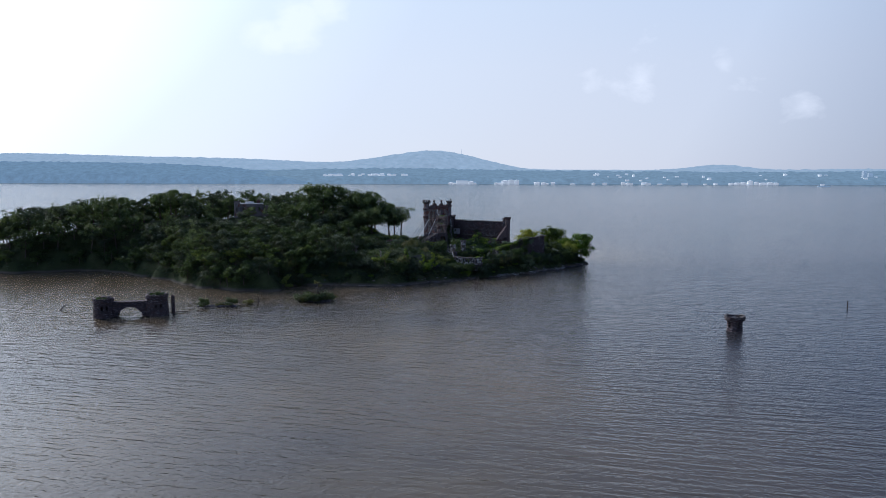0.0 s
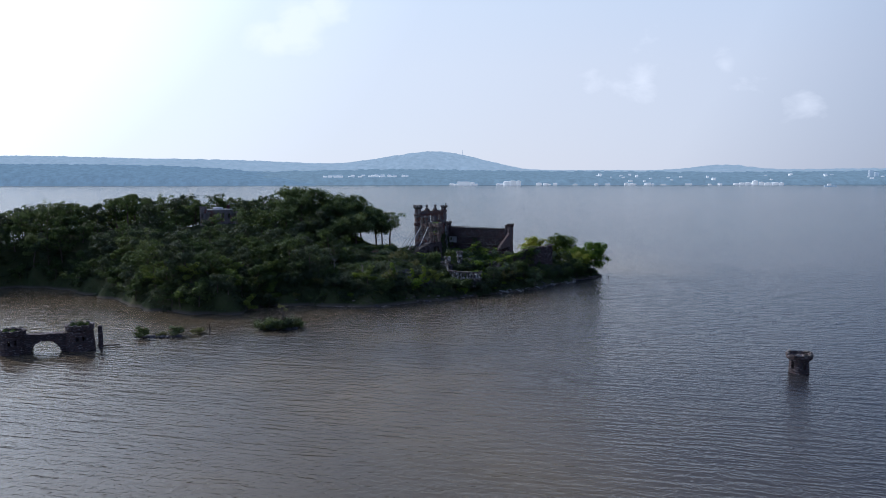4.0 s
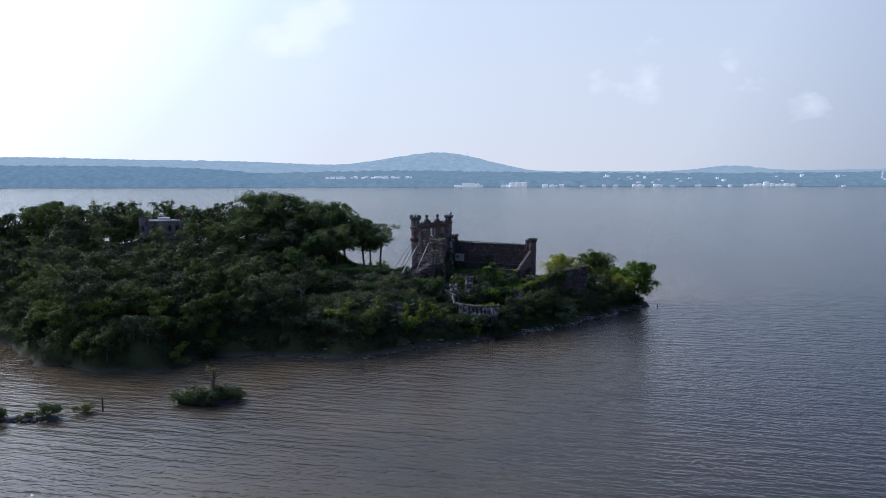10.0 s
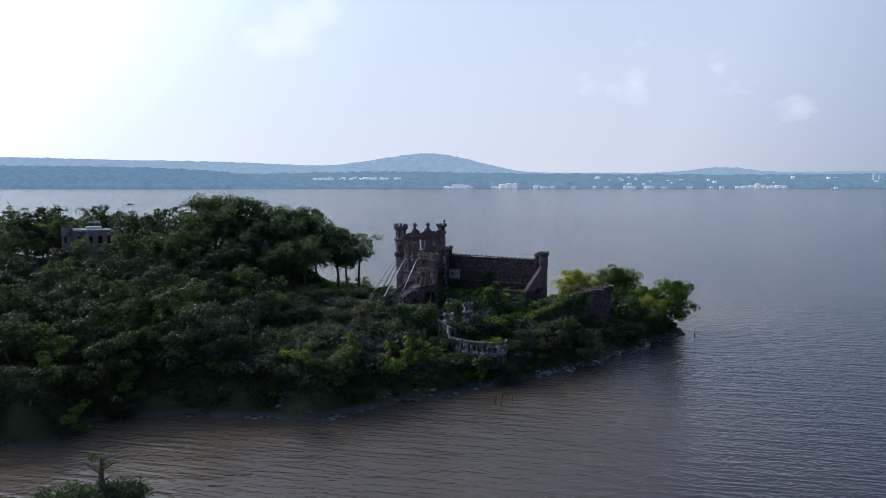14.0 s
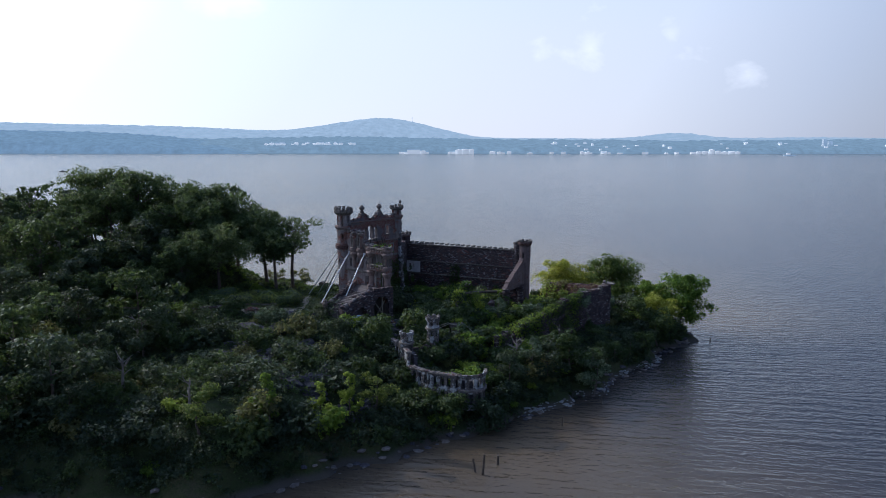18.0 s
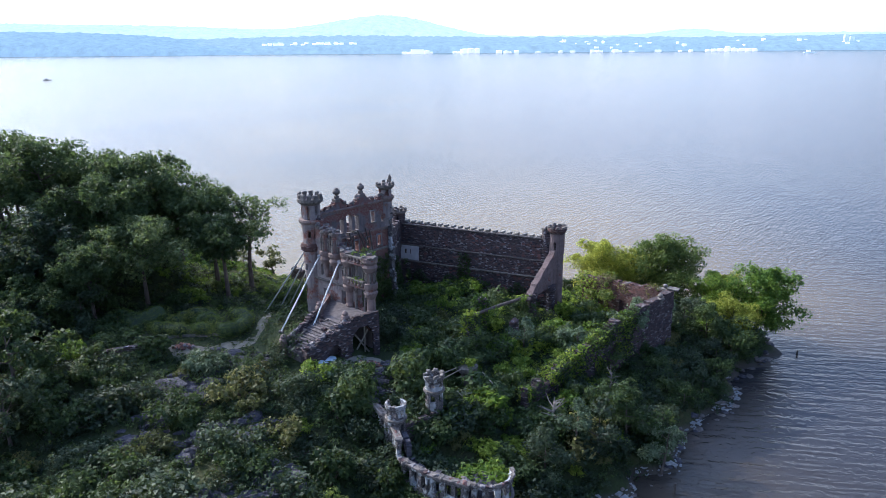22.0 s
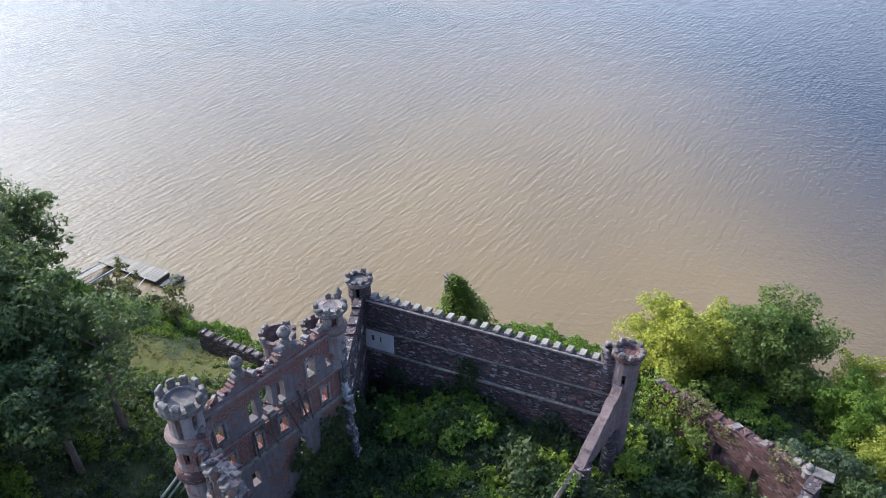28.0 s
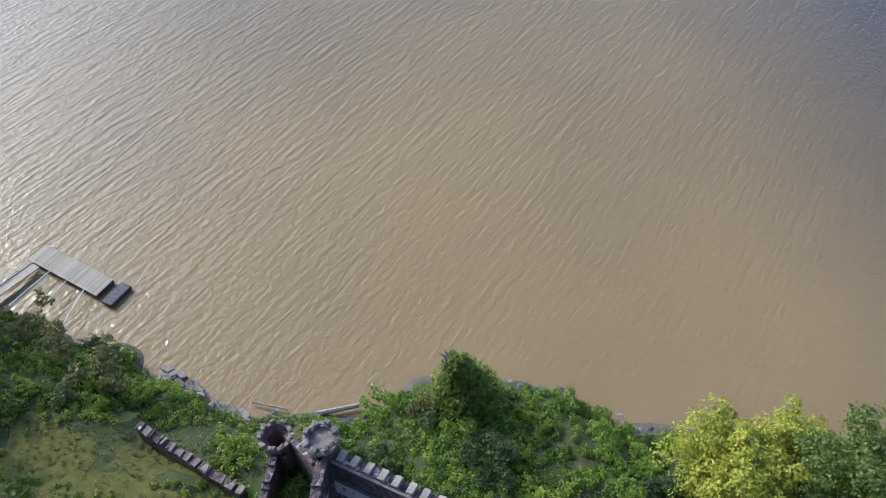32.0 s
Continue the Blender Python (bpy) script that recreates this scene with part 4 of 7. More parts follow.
    for u, w in ((9.9, 2.0),):
        for s in (-1, 1):
            q = on_front(u + s * 0.85, 0.45)
            put("door_column", mesh_of("door_column", *lathe([(0.26, 14.3), (0.2, 14.6), (0.18, 16.3), (0.28, 16.6)], 10), CAP), castle, m=pose(q.x, q.y, 0))
        pts = [on_front(u + 0.82 * math.cos(a), 0.42, 16.45 + 0.82 * math.sin(a)) for a in [math.pi * i / 10 for i in range(11)]]
        put("door_arch", mesh_of("door_arch", *tube(pts, [0.16] * 11, 6), CAP), castle)
    for z, a, b in ((16.55, 0.9, 7.6), (13.0, 0.9, 11.5), (19.1, 5.6, 7.4)):
        q = on_front((a + b) / 2, 0.47)
        put("ledge", block_mesh("ledge", b - a, 0.4, 0.28, DARKCAP if z > 14 else STUCCO, 0.06, 0.05), castle, m=pose(q.x, q.y, z, 0, 0, F_ANG))
    rnd = random.Random(8)
    for i in range(62):
        u = 0.6 + i * 0.185
        q = on_front(u, rnd.uniform(-0.3, 0.5))
        put("loose_stone", COPING[i % 6], castle, m=pose(q.x, q.y, top(u) - 0.25, rnd.uniform(-30, 30), rnd.uniform(-30, 30), rnd.uniform(0, 180)) @ Matrix.Diagonal((rnd.uniform(0.5, 1.2), rnd.uniform(0.4, 0.9), rnd.uniform(0.7, 1.7), 1)))


front()


def rear_wall():
    """The short wall behind the tower that leads to the rear turret."""
    def occ(u, z):
        t = 20.0 - 0.12 * u + 0.5 * noise.noise(Vector((u * 1.1, 9, 2)))
        if u < 1.2:
            t += 2.5 - u * 2
        if z > t:
            return False
        for c in (2.6, 5.2, 7.8, 10.4):
            for a in (12.4, 16.2):
                if arch(u, z, c, 0.85, a, a + 1.9):
                    return False
        return True
    wall_between("rear_wall", R, TUR, 5.5, 23, 0.8, occ, RUBBLE, castle, "rough stone wall with two rows of windows")
    frame_me = block_mesh("window_surround", 1.3, 0.16, 0.22, CAP, 0.03)
    t = (Vector((*TUR, 0)) - Vector((*R, 0))).normalized()
    ang = math.degrees(math.atan2(t.y, t.x))
    for c in (2.6, 5.2, 7.8, 10.4):
        for a in (12.2, 16.0):
            q = Vector((*R, 0)) + t * c + Vector((t.y, -t.x, 0)) * 0.45
            put("window_sill", frame_me, castle, m=pose(q.x, q.y, a, 0, 0, ang))

    # low brick turrets of the river front
    for (x, y), r, z1 in (((-1.6, 326.4), 1.45, 19.6), ((0.4, 339.2), 1.3, 10.4)):
        d = drum("open_turret", (x, y), lambda z, r=r, z1=z1: r + (0.22 if z > z1 - 0.8 else 0), 4.5, z1,
                 lambda u, z, z1=z1: not (abs(((u * 3 / math.pi) % 2) - 1) < 0.2 and z1 - 2.4 < z < z1 - 1.2), TURRET, castle, "open round worn turret without a roof")
        crown(d, (x, y), r + 0.25, z1 - 0.02, 9, CAP, 0.55, (2, 6) if z1 > 15 else ())

    def low(u, z):
        return z < 7.9 + 0.5 * noise.noise(Vector((u, 4, 4)))
    wall_between("river_wall", (-13.2, 342.6), (-2.6, 335.2), 4, 10, 0.8, low, RUBBLE, castle, "low crenellated stone wall towards the river")
    merl = [block_mesh("merlon", 0.62, 0.9, 0.3, (CAP, WORN, CAP)[q], 0.06, 0.09, q) for q in range(3)]
    a, b = Vector((-13.0, 342.4, 0)), Vector((-2.8, 335.4, 0))
    for i in range(13):
        q = a.lerp(b, i / 12)
        if i not in (2, 9):
            put("merlon", merl[i % 3], castle, m=pose(q.x, q.y, 7.75 + 0.3 * noise.noise(Vector((i * 0.9, 4, 4))), 4 * math.sin(i * 2.1), 5 * math.sin(i * 1.3), -34.5 + 9 * math.sin(i * 3.3)) @ Matrix.Diagonal((0.8 + 0.3 * math.sin(i * 1.7), 0.9, 1, 1)))
    wall_between("link_wall", (-1.2, 327.8), (0.3, 338.0), 4, 12, 0.7, lambda u, z: z < 11 - u * 0.15 + noise.noise(Vector((u, 0, 8))), RUBBLE, castle)
    wall_between("outer_wall", (0.9, 340.2), (5.0, 334.6), 4, 14, 0.7, lambda u, z: z < 9.6 + u * 0.5 + 0.6 * noise.noise(Vector((u, 3, 8))), RUBBLE, castle)
    wall_between("outer_wall", (-5.2, 312.2), (-1.9, 325.0), 8, 20, 0.7, lambda u, z: z < 12.5 + 0.25 * u + 0.9 * noise.noise(Vector((u * 0.8, 3, 1))), RUBBLE, castle)


rear_wall()

# ---- long wall ----
long_wall = thing("curtain_wall", "long dark rubble stone castle wall with crenellated top", "wall")


def curtain():
    n = math.dist(TUR, WEND)
    t = (Vector((*WEND, 0)) - Vector((*TUR, 0))) / n
    nrm = Vector((t.y, -t.x, 0))
    ang = math.degrees(math.atan2(t.y, t.x))

    def top(u):
        return 18.2 - 0.3 * u / n

    def occ(u, z):
        if z > top(u):
            return False
        for c, z0 in ((1.5, 13.0), (2.4, 13.0), (4.4, 13.2), (5.6, 13.2), (21.2, 12.4), (24.4, 12.4), (12, 9.8)):
            if abs(u - c) < 0.18 and z0 < z < z0 + 0.8:
                return False
        return True
    wall_between("stone_wall", TUR, WEND, 3.5, 18.25, 0.85, occ, RUBBLE, long_wall, "dark rubble wall face", 0.25, 0.1)
    me = block_mesh("merlon", 0.6, 0.9, 0.3, MERLON, 0.06, 0.07)
    k = 21
    for i in range(k):
        u = 1.6 + (n - 3.2) * i / (k - 1) + random.uniform(-0.07, 0.07)
        q = Vector((*TUR, 0)) + t * u
        put("merlon", me, long_wall, "", pose(q.x, q.y, top(u) + 0.12, 0, 0, ang + random.uniform(-3, 3)))
    for z, d, a, b in ((14.45, 0.2, 0.5, n - 1), (11.75, 0.32, 0.5, n - 1), (17.95, 0.25, 1, n - 1)):
        q = Vector((*TUR, 0)) + t * (a + b) / 2 + nrm * (0.42 + d / 2)
        put("string_course", block_mesh("string_course", b - a, d, 0.2, CAP if z < 12 else DARKCAP, 0.04, 0.03), long_wall, m=pose(q.x, q.y, z, 0, 0, ang))
    # single stones that stand proud of the face
    srnd = random.Random(17)
    kinds = [block_mesh("wall_stone", srnd.uniform(0.35, 0.62), 0.2, srnd.uniform(0.2, 0.3), mt, 0.04, 0.06, s) for s, mt in enumerate((PALESTONE, ROCK, REDSTONE, DARKCAP, ROCK, RUBBLE, PALESTONE))]
    for i in range(290):
        u, z = srnd.uniform(0.8, n - 1.3), 6.5 + 10.9 * srnd.random() ** 1.15
        if u < 4.4 and 11.8 < z < 14.6 or min(abs(z - q) for q in (14.45, 11.75)) < 0.3:
            continue
        q = Vector((*TUR, 0)) + t * u + nrm * 0.45
        put("wall_stone", kinds[srnd.randrange(7) if srnd.random() > 0.6 * u / n else 2], long_wall, "", pose(q.x, q.y, z, 0, srnd.uniform(-5, 5), ang))
    # cement panel with slit windows
    def pan(u, z):
        return not any(abs(u - c) < 0.18 and 13.0 < z < 13.8 for c in (1.0, 1.9))
    p0 = Vector((*TUR, 0)) + t * 0.5 + nrm * 0.5
    p1 = p0 + t * 3.4
    wall_between("cement_panel", p0[:2], p1[:2], 12.05, 14.4, 0.12, pan, PANEL, long_wall, "smooth grey cement panel", 0.2, 0.02)

    # rear turret, open towards the court
    def occ2(u, z):
        return not ((abs(u - 4.6) < 0.25 or abs(u - 2.0) < 0.2) and 18.4 < z < 19.6)
    tt = drum("rear_turret", TUR, lambda z: 1.15 if z > 18 else 0.95, 14, 20.2, occ2, RUBBLE, long_wall, "round turret at the wall corner", 0.25)
    crown(tt, TUR, 1.35, 20.1, 8, CAP, 0.6)
    ring("corbel_table", TUR, [(1.1, 19.6), (1.4, 19.85), (1.4, 20.15), (1.0, 20.16), (0.85, 19.9)], DARKCAP, tt)

    # end turret with its smaller twin
    def rr(z):
        return 1.05 if z < 16.0 else (1.15 if z < 19.2 else 1.3)
    e = drum("end_turret", WEND, rr, 3.5, 19.9, lambda u, z: not (abs(u - 4.3) < 0.22 and 16.6 < z < 17.8), TURRET, long_wall, "round pinkish stucco turret at the wall end", 0.28)
    crown(e, WEND, 1.42, 19.85, 9, CAP, 0.62)
    ring("corbel_table", WEND, [(1.12, 19.0), (1.32, 19.3), (1.46, 19.6), (1.44, 19.9), (1.1, 19.92), (1.04, 19.6)], RED_RUBBLE, e)
    ring("turret_floor", WEND, [(0.85, 17.2), (0.85, 17.3)], DARKCAP, e)
    tw = (WEND[0] - 1.3, WEND[1] + 0.8)
    f = drum("twin_turret", tw, lambda z: 0.8, 15.5, 19.4, lambda u, z: True, RUBBLE, long_wall, "small round twin turret", 0.22)
    crown(f, tw, 0.9, 19.35, 6, CAP, 0.5)

    # broken cross wall that slants down from the end turret, on two round piers
    low = (23.7, 314.6)

    d2 = Vector((low[0] - WEND[0], low[1] - WEND[1], 0)).normalized()
    n2 = Vector((d2.y, -d2.x, 0))
    vs, fs = [], []
    m = 40
    for i in range(m + 1):
        u = 0.9 + 6.9 * i / m
        up = 17.4 - 0.86 * u + 0.4 * noise.noise(Vector((u * 1.1, 2, 2))) + 0.16 * noise.noise(Vector((u * 5, 2, 2)))
        down = min(up - 0.25, 11.5 - 0.12 * u + 0.25 * noise.noise(Vector((u * 2, 9, 2))))
        for s, z in ((-0.52, down), (-0.55, (up * 2 + down) / 3), (-0.46, up), (0.0, up + 0.1 * noise.noise(Vector((u * 3, 4, 4)))), (0.46, up), (0.55, (up * 2 + down) / 3), (0.52, down)):
            q = Vector((*WEND, 0)) + d2 * u + n2 * s
            vs.append(jit((q.x, q.y, z), 0.1))
        if i:
            a, b = (i - 1) * 7, i * 7
            fs += [(a + k, a + (k + 1) % 7, b + (k + 1) % 7, b + k) for k in range(7)]
    fs += [tuple(range(7)), tuple(range(m * 7 + 6, m * 7 - 1, -1))]
    put("cross_wall", mesh_of("cross_wall", vs, fs, TURRET), long_wall, "slanting broken end of a stucco cross wall")
    for x, y, z in ((25.0, 315.6, 11.3), (28.4, 318.6, 11.5)):
        put("round_pier", mesh_of("round_pier", *lathe([(0.75, 5.5), (0.72, 7), (0.66, 9), (0.62, 10.4), (0.8, 10.7), (0.8, z)], 14, 0.08), RUBBLE), long_wall, "", pose(x, y, 0))
    # fallen sloping beam
    put("fallen_beam", mesh_of("fallen_beam", *tube([(24.0, 315.2, 10.9), (19.0, 308.4, 12.2), (14.6, 302.0, 13.3)], [0.24, 0.22, 0.2], 6), BARK), long_wall, "fallen timber beam")


curtain()

# ---- entrance stair ----
stair = thing("entrance_stair", "crumbling stone stair and terrace before the castle door", "stair")


def entrance():
    foot_l, foot_r = Vector((-8.2, 296.9, 0)), Vector((-6.0, 294.9, 0))
    top_l, top_r = Vector((-4.3, 301.8, 0)), Vector((-0.9, 297.9, 0))
    n = 14
    for i in range(n):
        a, b = i / n, (i + 1) / n
        z0, z1 = 10.6, 12.05 + (14.3 - 12.05) * (i + 1) / n
        q = [foot_l.lerp(top_l, a), foot_r.lerp(top_r, a), foot_r.lerp(top_r, b), foot_l.lerp(top_l, b)]
        vs = [(p.x, p.y, z0 - 0.8) for p in q] + [(p.x, p.y, z1 + random.uniform(-0.03, 0.03)) for p in q]
        put("step", mesh_of("step", vs, [(0, 1, 5, 4), (1, 2, 6, 5), (2, 3, 7, 6), (3, 0, 4, 7), (4, 5, 6, 7)], PAVE), stair)
    deck = [top_l, top_r, Vector((2.6, 300.7, 0)), Vector((-3.4, 307.2, 0))]
    vs = [(p.x, p.y, 13.85) for p in deck] + [(p.x, p.y, 14.28) for p in deck]
    put("terrace_slab", mesh_of("terrace_slab", vs, [(0, 1, 5, 4), (1, 2, 6, 5), (2, 3, 7, 6), (3, 0, 4, 7), (4, 5, 6, 7), (3, 2, 1, 0)], PAVE), stair, "dusty terrace paving")

    def big_arch(u, z):
        if z > 14.95 + 0.12 * noise.noise(Vector((u * 2, 0, 0))):
            return False
        return not arch(u, z, 2.3, 2.9, 9, 13.6)
    wall_between("terrace_wall", top_r[:2], (2.9, 300.4), 8, 15.3, 0.5, big_arch, RUBBLE, stair, "terrace wall over a wide arch")
    wall_between("terrace_wall", (-3.6, 307.2), top_l[:2], 9.5, 15.3, 0.5, lambda u, z: z < 15.0, STUCCO, stair)
    nl = (top_r - foot_r).length

    def side(u, z):
        t = 12.5 + (15.1 - 12.5) * u / nl + 0.25 * noise.noise(Vector((u * 1.5, 6, 0)))
        return z < t and not arch(u, z, 3.7, 1.7, 9, 12.5)
    wall_between("stair_parapet", (foot_r.x + 0.45, foot_r.y - 0.4), (top_r.x + 0.4, top_r.y - 0.4), 9.5, 16, 1.4, side, RUBBLE, stair, "rubble stair side with an arched passage", 0.22, 0.22)
    wall_between("stair_parapet", foot_l[:2], top_l[:2], 9.5, 16, 0.55, lambda u, z: z < 12.6 + 2.6 * u / nl + 0.2 * noise.noise(Vector((u * 1.5, 2, 0))), RUBBLE, stair, "", 0.22, 0.12)
    post = [(0.5, 0), (0.5, 0.3), (0.42, 0.4), (0.42, 1.5), (0.55, 1.7), (0.5, 1.9), (0.3, 2.0), (0.36, 2.25), (0.12, 2.5)]
    for p, z in ((foot_l, 11.2), (top_l, 13.4), (top_r, 13.5), (foot_r, 10.8)):
        if p is foot_r:
            continue
        put("stair_post", mesh_of("stair_post", *lathe(post, 12, 0.03), CARVED), stair, "round carved stone newel post", pose(p.x, p.y, z))
    # loose rubble along the parapets and on the steps
    lrnd = random.Random(19)
    lumps = [block_mesh("loose_stone", 0.5, 0.4, 0.3, mt, 0.08, 0.12, s) for s, mt in enumerate((RUBBLE, ROCK, DARKCAP, PALESTONE))]
    for i in range(64):
        f = lrnd.random()
        if i % 3:
            p = Vector((foot_r.x + 0.45, foot_r.y - 0.4, 0)).lerp(Vector((top_r.x + 0.4, top_r.y - 0.4, 0)), f) + Vector((lrnd.uniform(-0.4, 0.4), lrnd.uniform(-0.4, 0.4), 0))
            z = 12.4 + 2.6 * f
        elif i % 2:
            p = foot_l.lerp(top_l, f)
            z = 12.5 + 2.6 * f
        else:
            p = foot_l.lerp(top_l, f).lerp(foot_r.lerp(top_r, f), lrnd.uniform(0.1, 0.9))
            z = 12.15 + 2.2 * f
        put("loose_stone", lumps[i % 4], stair, "", pose(p.x, p.y, z, lrnd.uniform(-20, 20), lrnd.uniform(-20, 20), lrnd.uniform(0, 360)) @ Matrix.Scale(lrnd.uniform(0.6, 1.2), 4))
    for i, (a, b) in enumerate((((1.2, 300.2, 9.4), (1.2, 300.2, 13.6)), ((-0.3, 299.2, 9.4), (1.6, 300.4, 12.6)), ((1.7, 300.4, 9.6), (0.0, 299.4, 12.4)))):
        put("prop", mesh_of("prop", *tube([a, b], [0.1, 0.1], 6), WOOD), stair, "timber prop under the arch")


entrance()


def braces():
    for a, b in (((-4.7, 308.4, 19.8), (-9.3, 302.4, 11.6)), ((-1.9, 305.4, 19.9), (-5.2, 299.2, 13.4)), ((-6.6, 311.2, 20.2), (-13.0, 312.6, 11.2)),
                 ((-6.3, 311.8, 19.6), (-11.6, 315.8, 11.0)), ((-5.8, 312.0, 18.8), (-10.5, 317.5, 10.5))):
        b = (b[0], b[1], gz(b[0], b[1]) if b[2] != 13.4 else 13.0)
        t = thing("steel_brace", "long galvanised steel pipe bracing the tower", "brace", group="braces of the tower")
        put("pipe", mesh_of("pipe", *tube([a, b], [0.1, 0.1], 8), STEEL), t)
        put("foot_plate", block_mesh("foot_plate", 0.6, 0.6, 0.25, CAP, 0.03), t, m=pose(b[0], b[1], b[2] - 0.1))
        put("wall_plate", block_mesh("wall_plate", 0.4, 0.4, 0.4, STEEL, 0.03), t, m=pose(a[0], a[1], a[2] - 0.2))


braces()

# ---- lodge ruin by the water ----
lodge = thing("lodge_ruin", "roofless pale stucco lodge with rounded bastion and small turrets", "ruin")


def piers_wall(p0, p1, z0, z1, rows, pitch=1.15, off=0.3):
    def occ(u, z):
        for a, b in rows:
            if a < z < b and (u + off) % pitch < 0.5 * pitch:
                return False
        return z < z1 - 0.25 + 0.15 * noise.noise(Vector((u * 1.5, z1, 0)))
    wall_between("lodge_wall", p0, p1, z0, z1, 0.45, occ, PALE, lodge, "", 0.15, 0.04)
    q0, q1 = Vector((*p0, 0)), Vector((*p1, 0))
    back = Vector((q0.y - q1.y, q1.x - q0.x, 0)).normalized() * 0.95
    # added backing in dark rock colour, so the openings look shaded inside
    wall_between("inner_wall", (q0 + back)[:2], (q1 + back)[:2], z0, z1, 0.5, lambda u, z: z < z1 - 0.7 + 0.5 * noise.noise(Vector((u * 0.9, z1, 3))), ROCK, lodge, "added dark backing that stands for shade behind the openings", 0.3, 0.1)
    mid, ang = (q0 + q1) / 2, math.degrees(math.atan2(q1.y - q0.y, q1.x - q0.x))
    for z in [z1 - 0.3] + [r[0] - 0.35 for r in rows[:1]]:
        put("cornice", block_mesh("cornice", (q1 - q0).length, 0.75, 0.25, DARKCAP, 0.05, 0.03), lodge, m=pose(mid.x, mid.y, z, 0, 0, ang))


def lodge_ruin():
    low = [(3.3, 4.9), (5.7, 7.0)]
    piers_wall((1.6, 288.6), (4.6, 282.2), 5, 9.8, [(7.4, 9.0)], 1.6)
    piers_wall((4.6, 282.2), (5.2, 279.2), 4.2, 9.5, [(5.8, 6.9), (7.6, 8.9)], 1.0)
    piers_wall((5.2, 279.2), (7.8, 276.3), 3.4, 7.6, low)
    piers_wall((7.8, 276.3), (11.6, 274.0), 3.0, 7.6, low, 1.1)
    c = (13.4, 275.9)

    def occ(u, z):
        d = (u - 3.4) % (2 * math.pi)
        if d > 3.0:
            return False
        for a, b in low:
            if a < z < b and (u - 0.1) % 0.5027 < 0.26:
                return False
        return True
    d = drum("bastion", c, lambda z: 2.35 if z < 7.2 else 2.55, 2.6, 7.6, occ, PALE, lodge, "half-round pale bastion with tall slit windows", 0.4, 50, 0.18)
    # dark cylinder added inside to stand for shade behind the slit windows
    ring("bastion_core", c, [(1.75, 2.6), (1.7, 6.6), (1.2, 6.75)], ROCK, d, 20, 0.12)
    ring("bastion_ledge", c, [(2.3, 5.15), (2.6, 5.25), (2.6, 5.5), (2.3, 5.6)], DARKCAP, d, 28)
    for (x, y), r, z0, z1 in (((4.9, 282.6), 0.95, 7.8, 11.7), ((9.0, 286.2), 0.95, 6.5, 12.9)):
        def oc(u, z, z1=z1):
            k = (u * 6 / (2 * math.pi)) % 1
            if z1 - 2.9 < z < z1 - 2.0 and k < 0.4:
                return False
            if z1 - 1.3 < z < z1 - 0.6 and k < 0.4:
                return False
            return z < z1 - (0.9 if 1.0 < u < 2.4 and z1 < 12 else 0)
        t = drum("lodge_turret", (x, y), lambda z, r=r, z1=z1: r + (0.15 if z > z1 - 0.5 else 0), z0, z1, oc, PALE, lodge, "little round whitewashed turret", 0.25, 24, 0.2)
        ring("turret_ring", (x, y), [(r, z1 - 1.85), (r + 0.2, z1 - 1.75), (r + 0.2, z1 - 1.55), (r, z1 - 1.5)], CAP, t, 16)
        if z1 > 12:
            crown(t, (x, y), r + 0.2, z1 - 0.02, 7, CAP, 0.4)
    wall_between("lodge_wall", (5.6, 282.6), (9.0, 285.4), 5, 9.6, 0.45, lambda u, z: z < 9.0 + 0.4 * noise.noise(Vector((u, 8, 8))) and not arch(u, z, 1.6, 0.8, 5, 7.2), RUBBLE, lodge)
    wall_between("lodge_wall", (9.4, 286.6), (15.4, 290.5), 5, 9.5, 0.6, lambda u, z: z < 8.2 + 0.8 * noise.noise(Vector((u * 0.7, 8, 8))), RUBBLE, lodge)
    put("round_cap", mesh_of("round_cap", *lathe([(0.7, 0), (0.8, 2.2), (1.25, 2.6), (1.3, 3.1), (1.0, 3.2)], 16, 0.06), CAP), lodge, "broken round pier", pose(13.4, 295.0, 6.6))
    for a, b in (((11.8, 290.5, 8.8), (14.2, 287.4, 7.0)), ((15.0, 293.4, 9.6), (17.0, 291.0, 8.0)), ((7.6, 291.5, 9.4), (12.0, 293.5, 10.2)), ((8.2, 290.5, 9.2), (12.4, 292.6, 10.4))):
        put("rail", mesh_of("rail", *tube([a, b], [0.06, 0.06], 6), WOOD), lodge, "leaning broken rail")


lodge_ruin()


def lodge_debris():
    """Broken stones along the tops of the lodge walls."""
    rnd = random.Random(29)
    for (ax, ay), (bx, by), z, n in (((1.6, 288.6), (4.6, 282.2), 9.6, 16), ((4.6, 282.2), (5.2, 279.2), 9.3, 7), ((5.2, 279.2), (7.8, 276.3), 7.45, 9), ((7.8, 276.3), (11.6, 274.0), 7.45, 10)):
        for i in range(n):
            f = (i + rnd.random()) / n
            put("top_stone", COPING[rnd.randrange(6)], lodge, "", pose(ax + (bx - ax) * f + rnd.uniform(-0.15, 0.15), ay + (by - ay) * f, z - 0.05, rnd.uniform(-20, 20), rnd.uniform(-20, 20), rnd.uniform(0, 360)) @ Matrix.Scale(rnd.uniform(0.5, 1.0), 4))
    for i in range(16):
        a = 3.45 + 2.9 * i / 15
        put("top_stone", COPING[rnd.randrange(6)], lodge, "", pose(13.4 + 2.45 * math.cos(a), 275.9 + 2.45 * math.sin(a), 7.5, rnd.uniform(-15, 15), rnd.uniform(-15, 15), math.degrees(a)) @ Matrix.Scale(rnd.uniform(0.45, 0.8), 4))


lodge_debris()

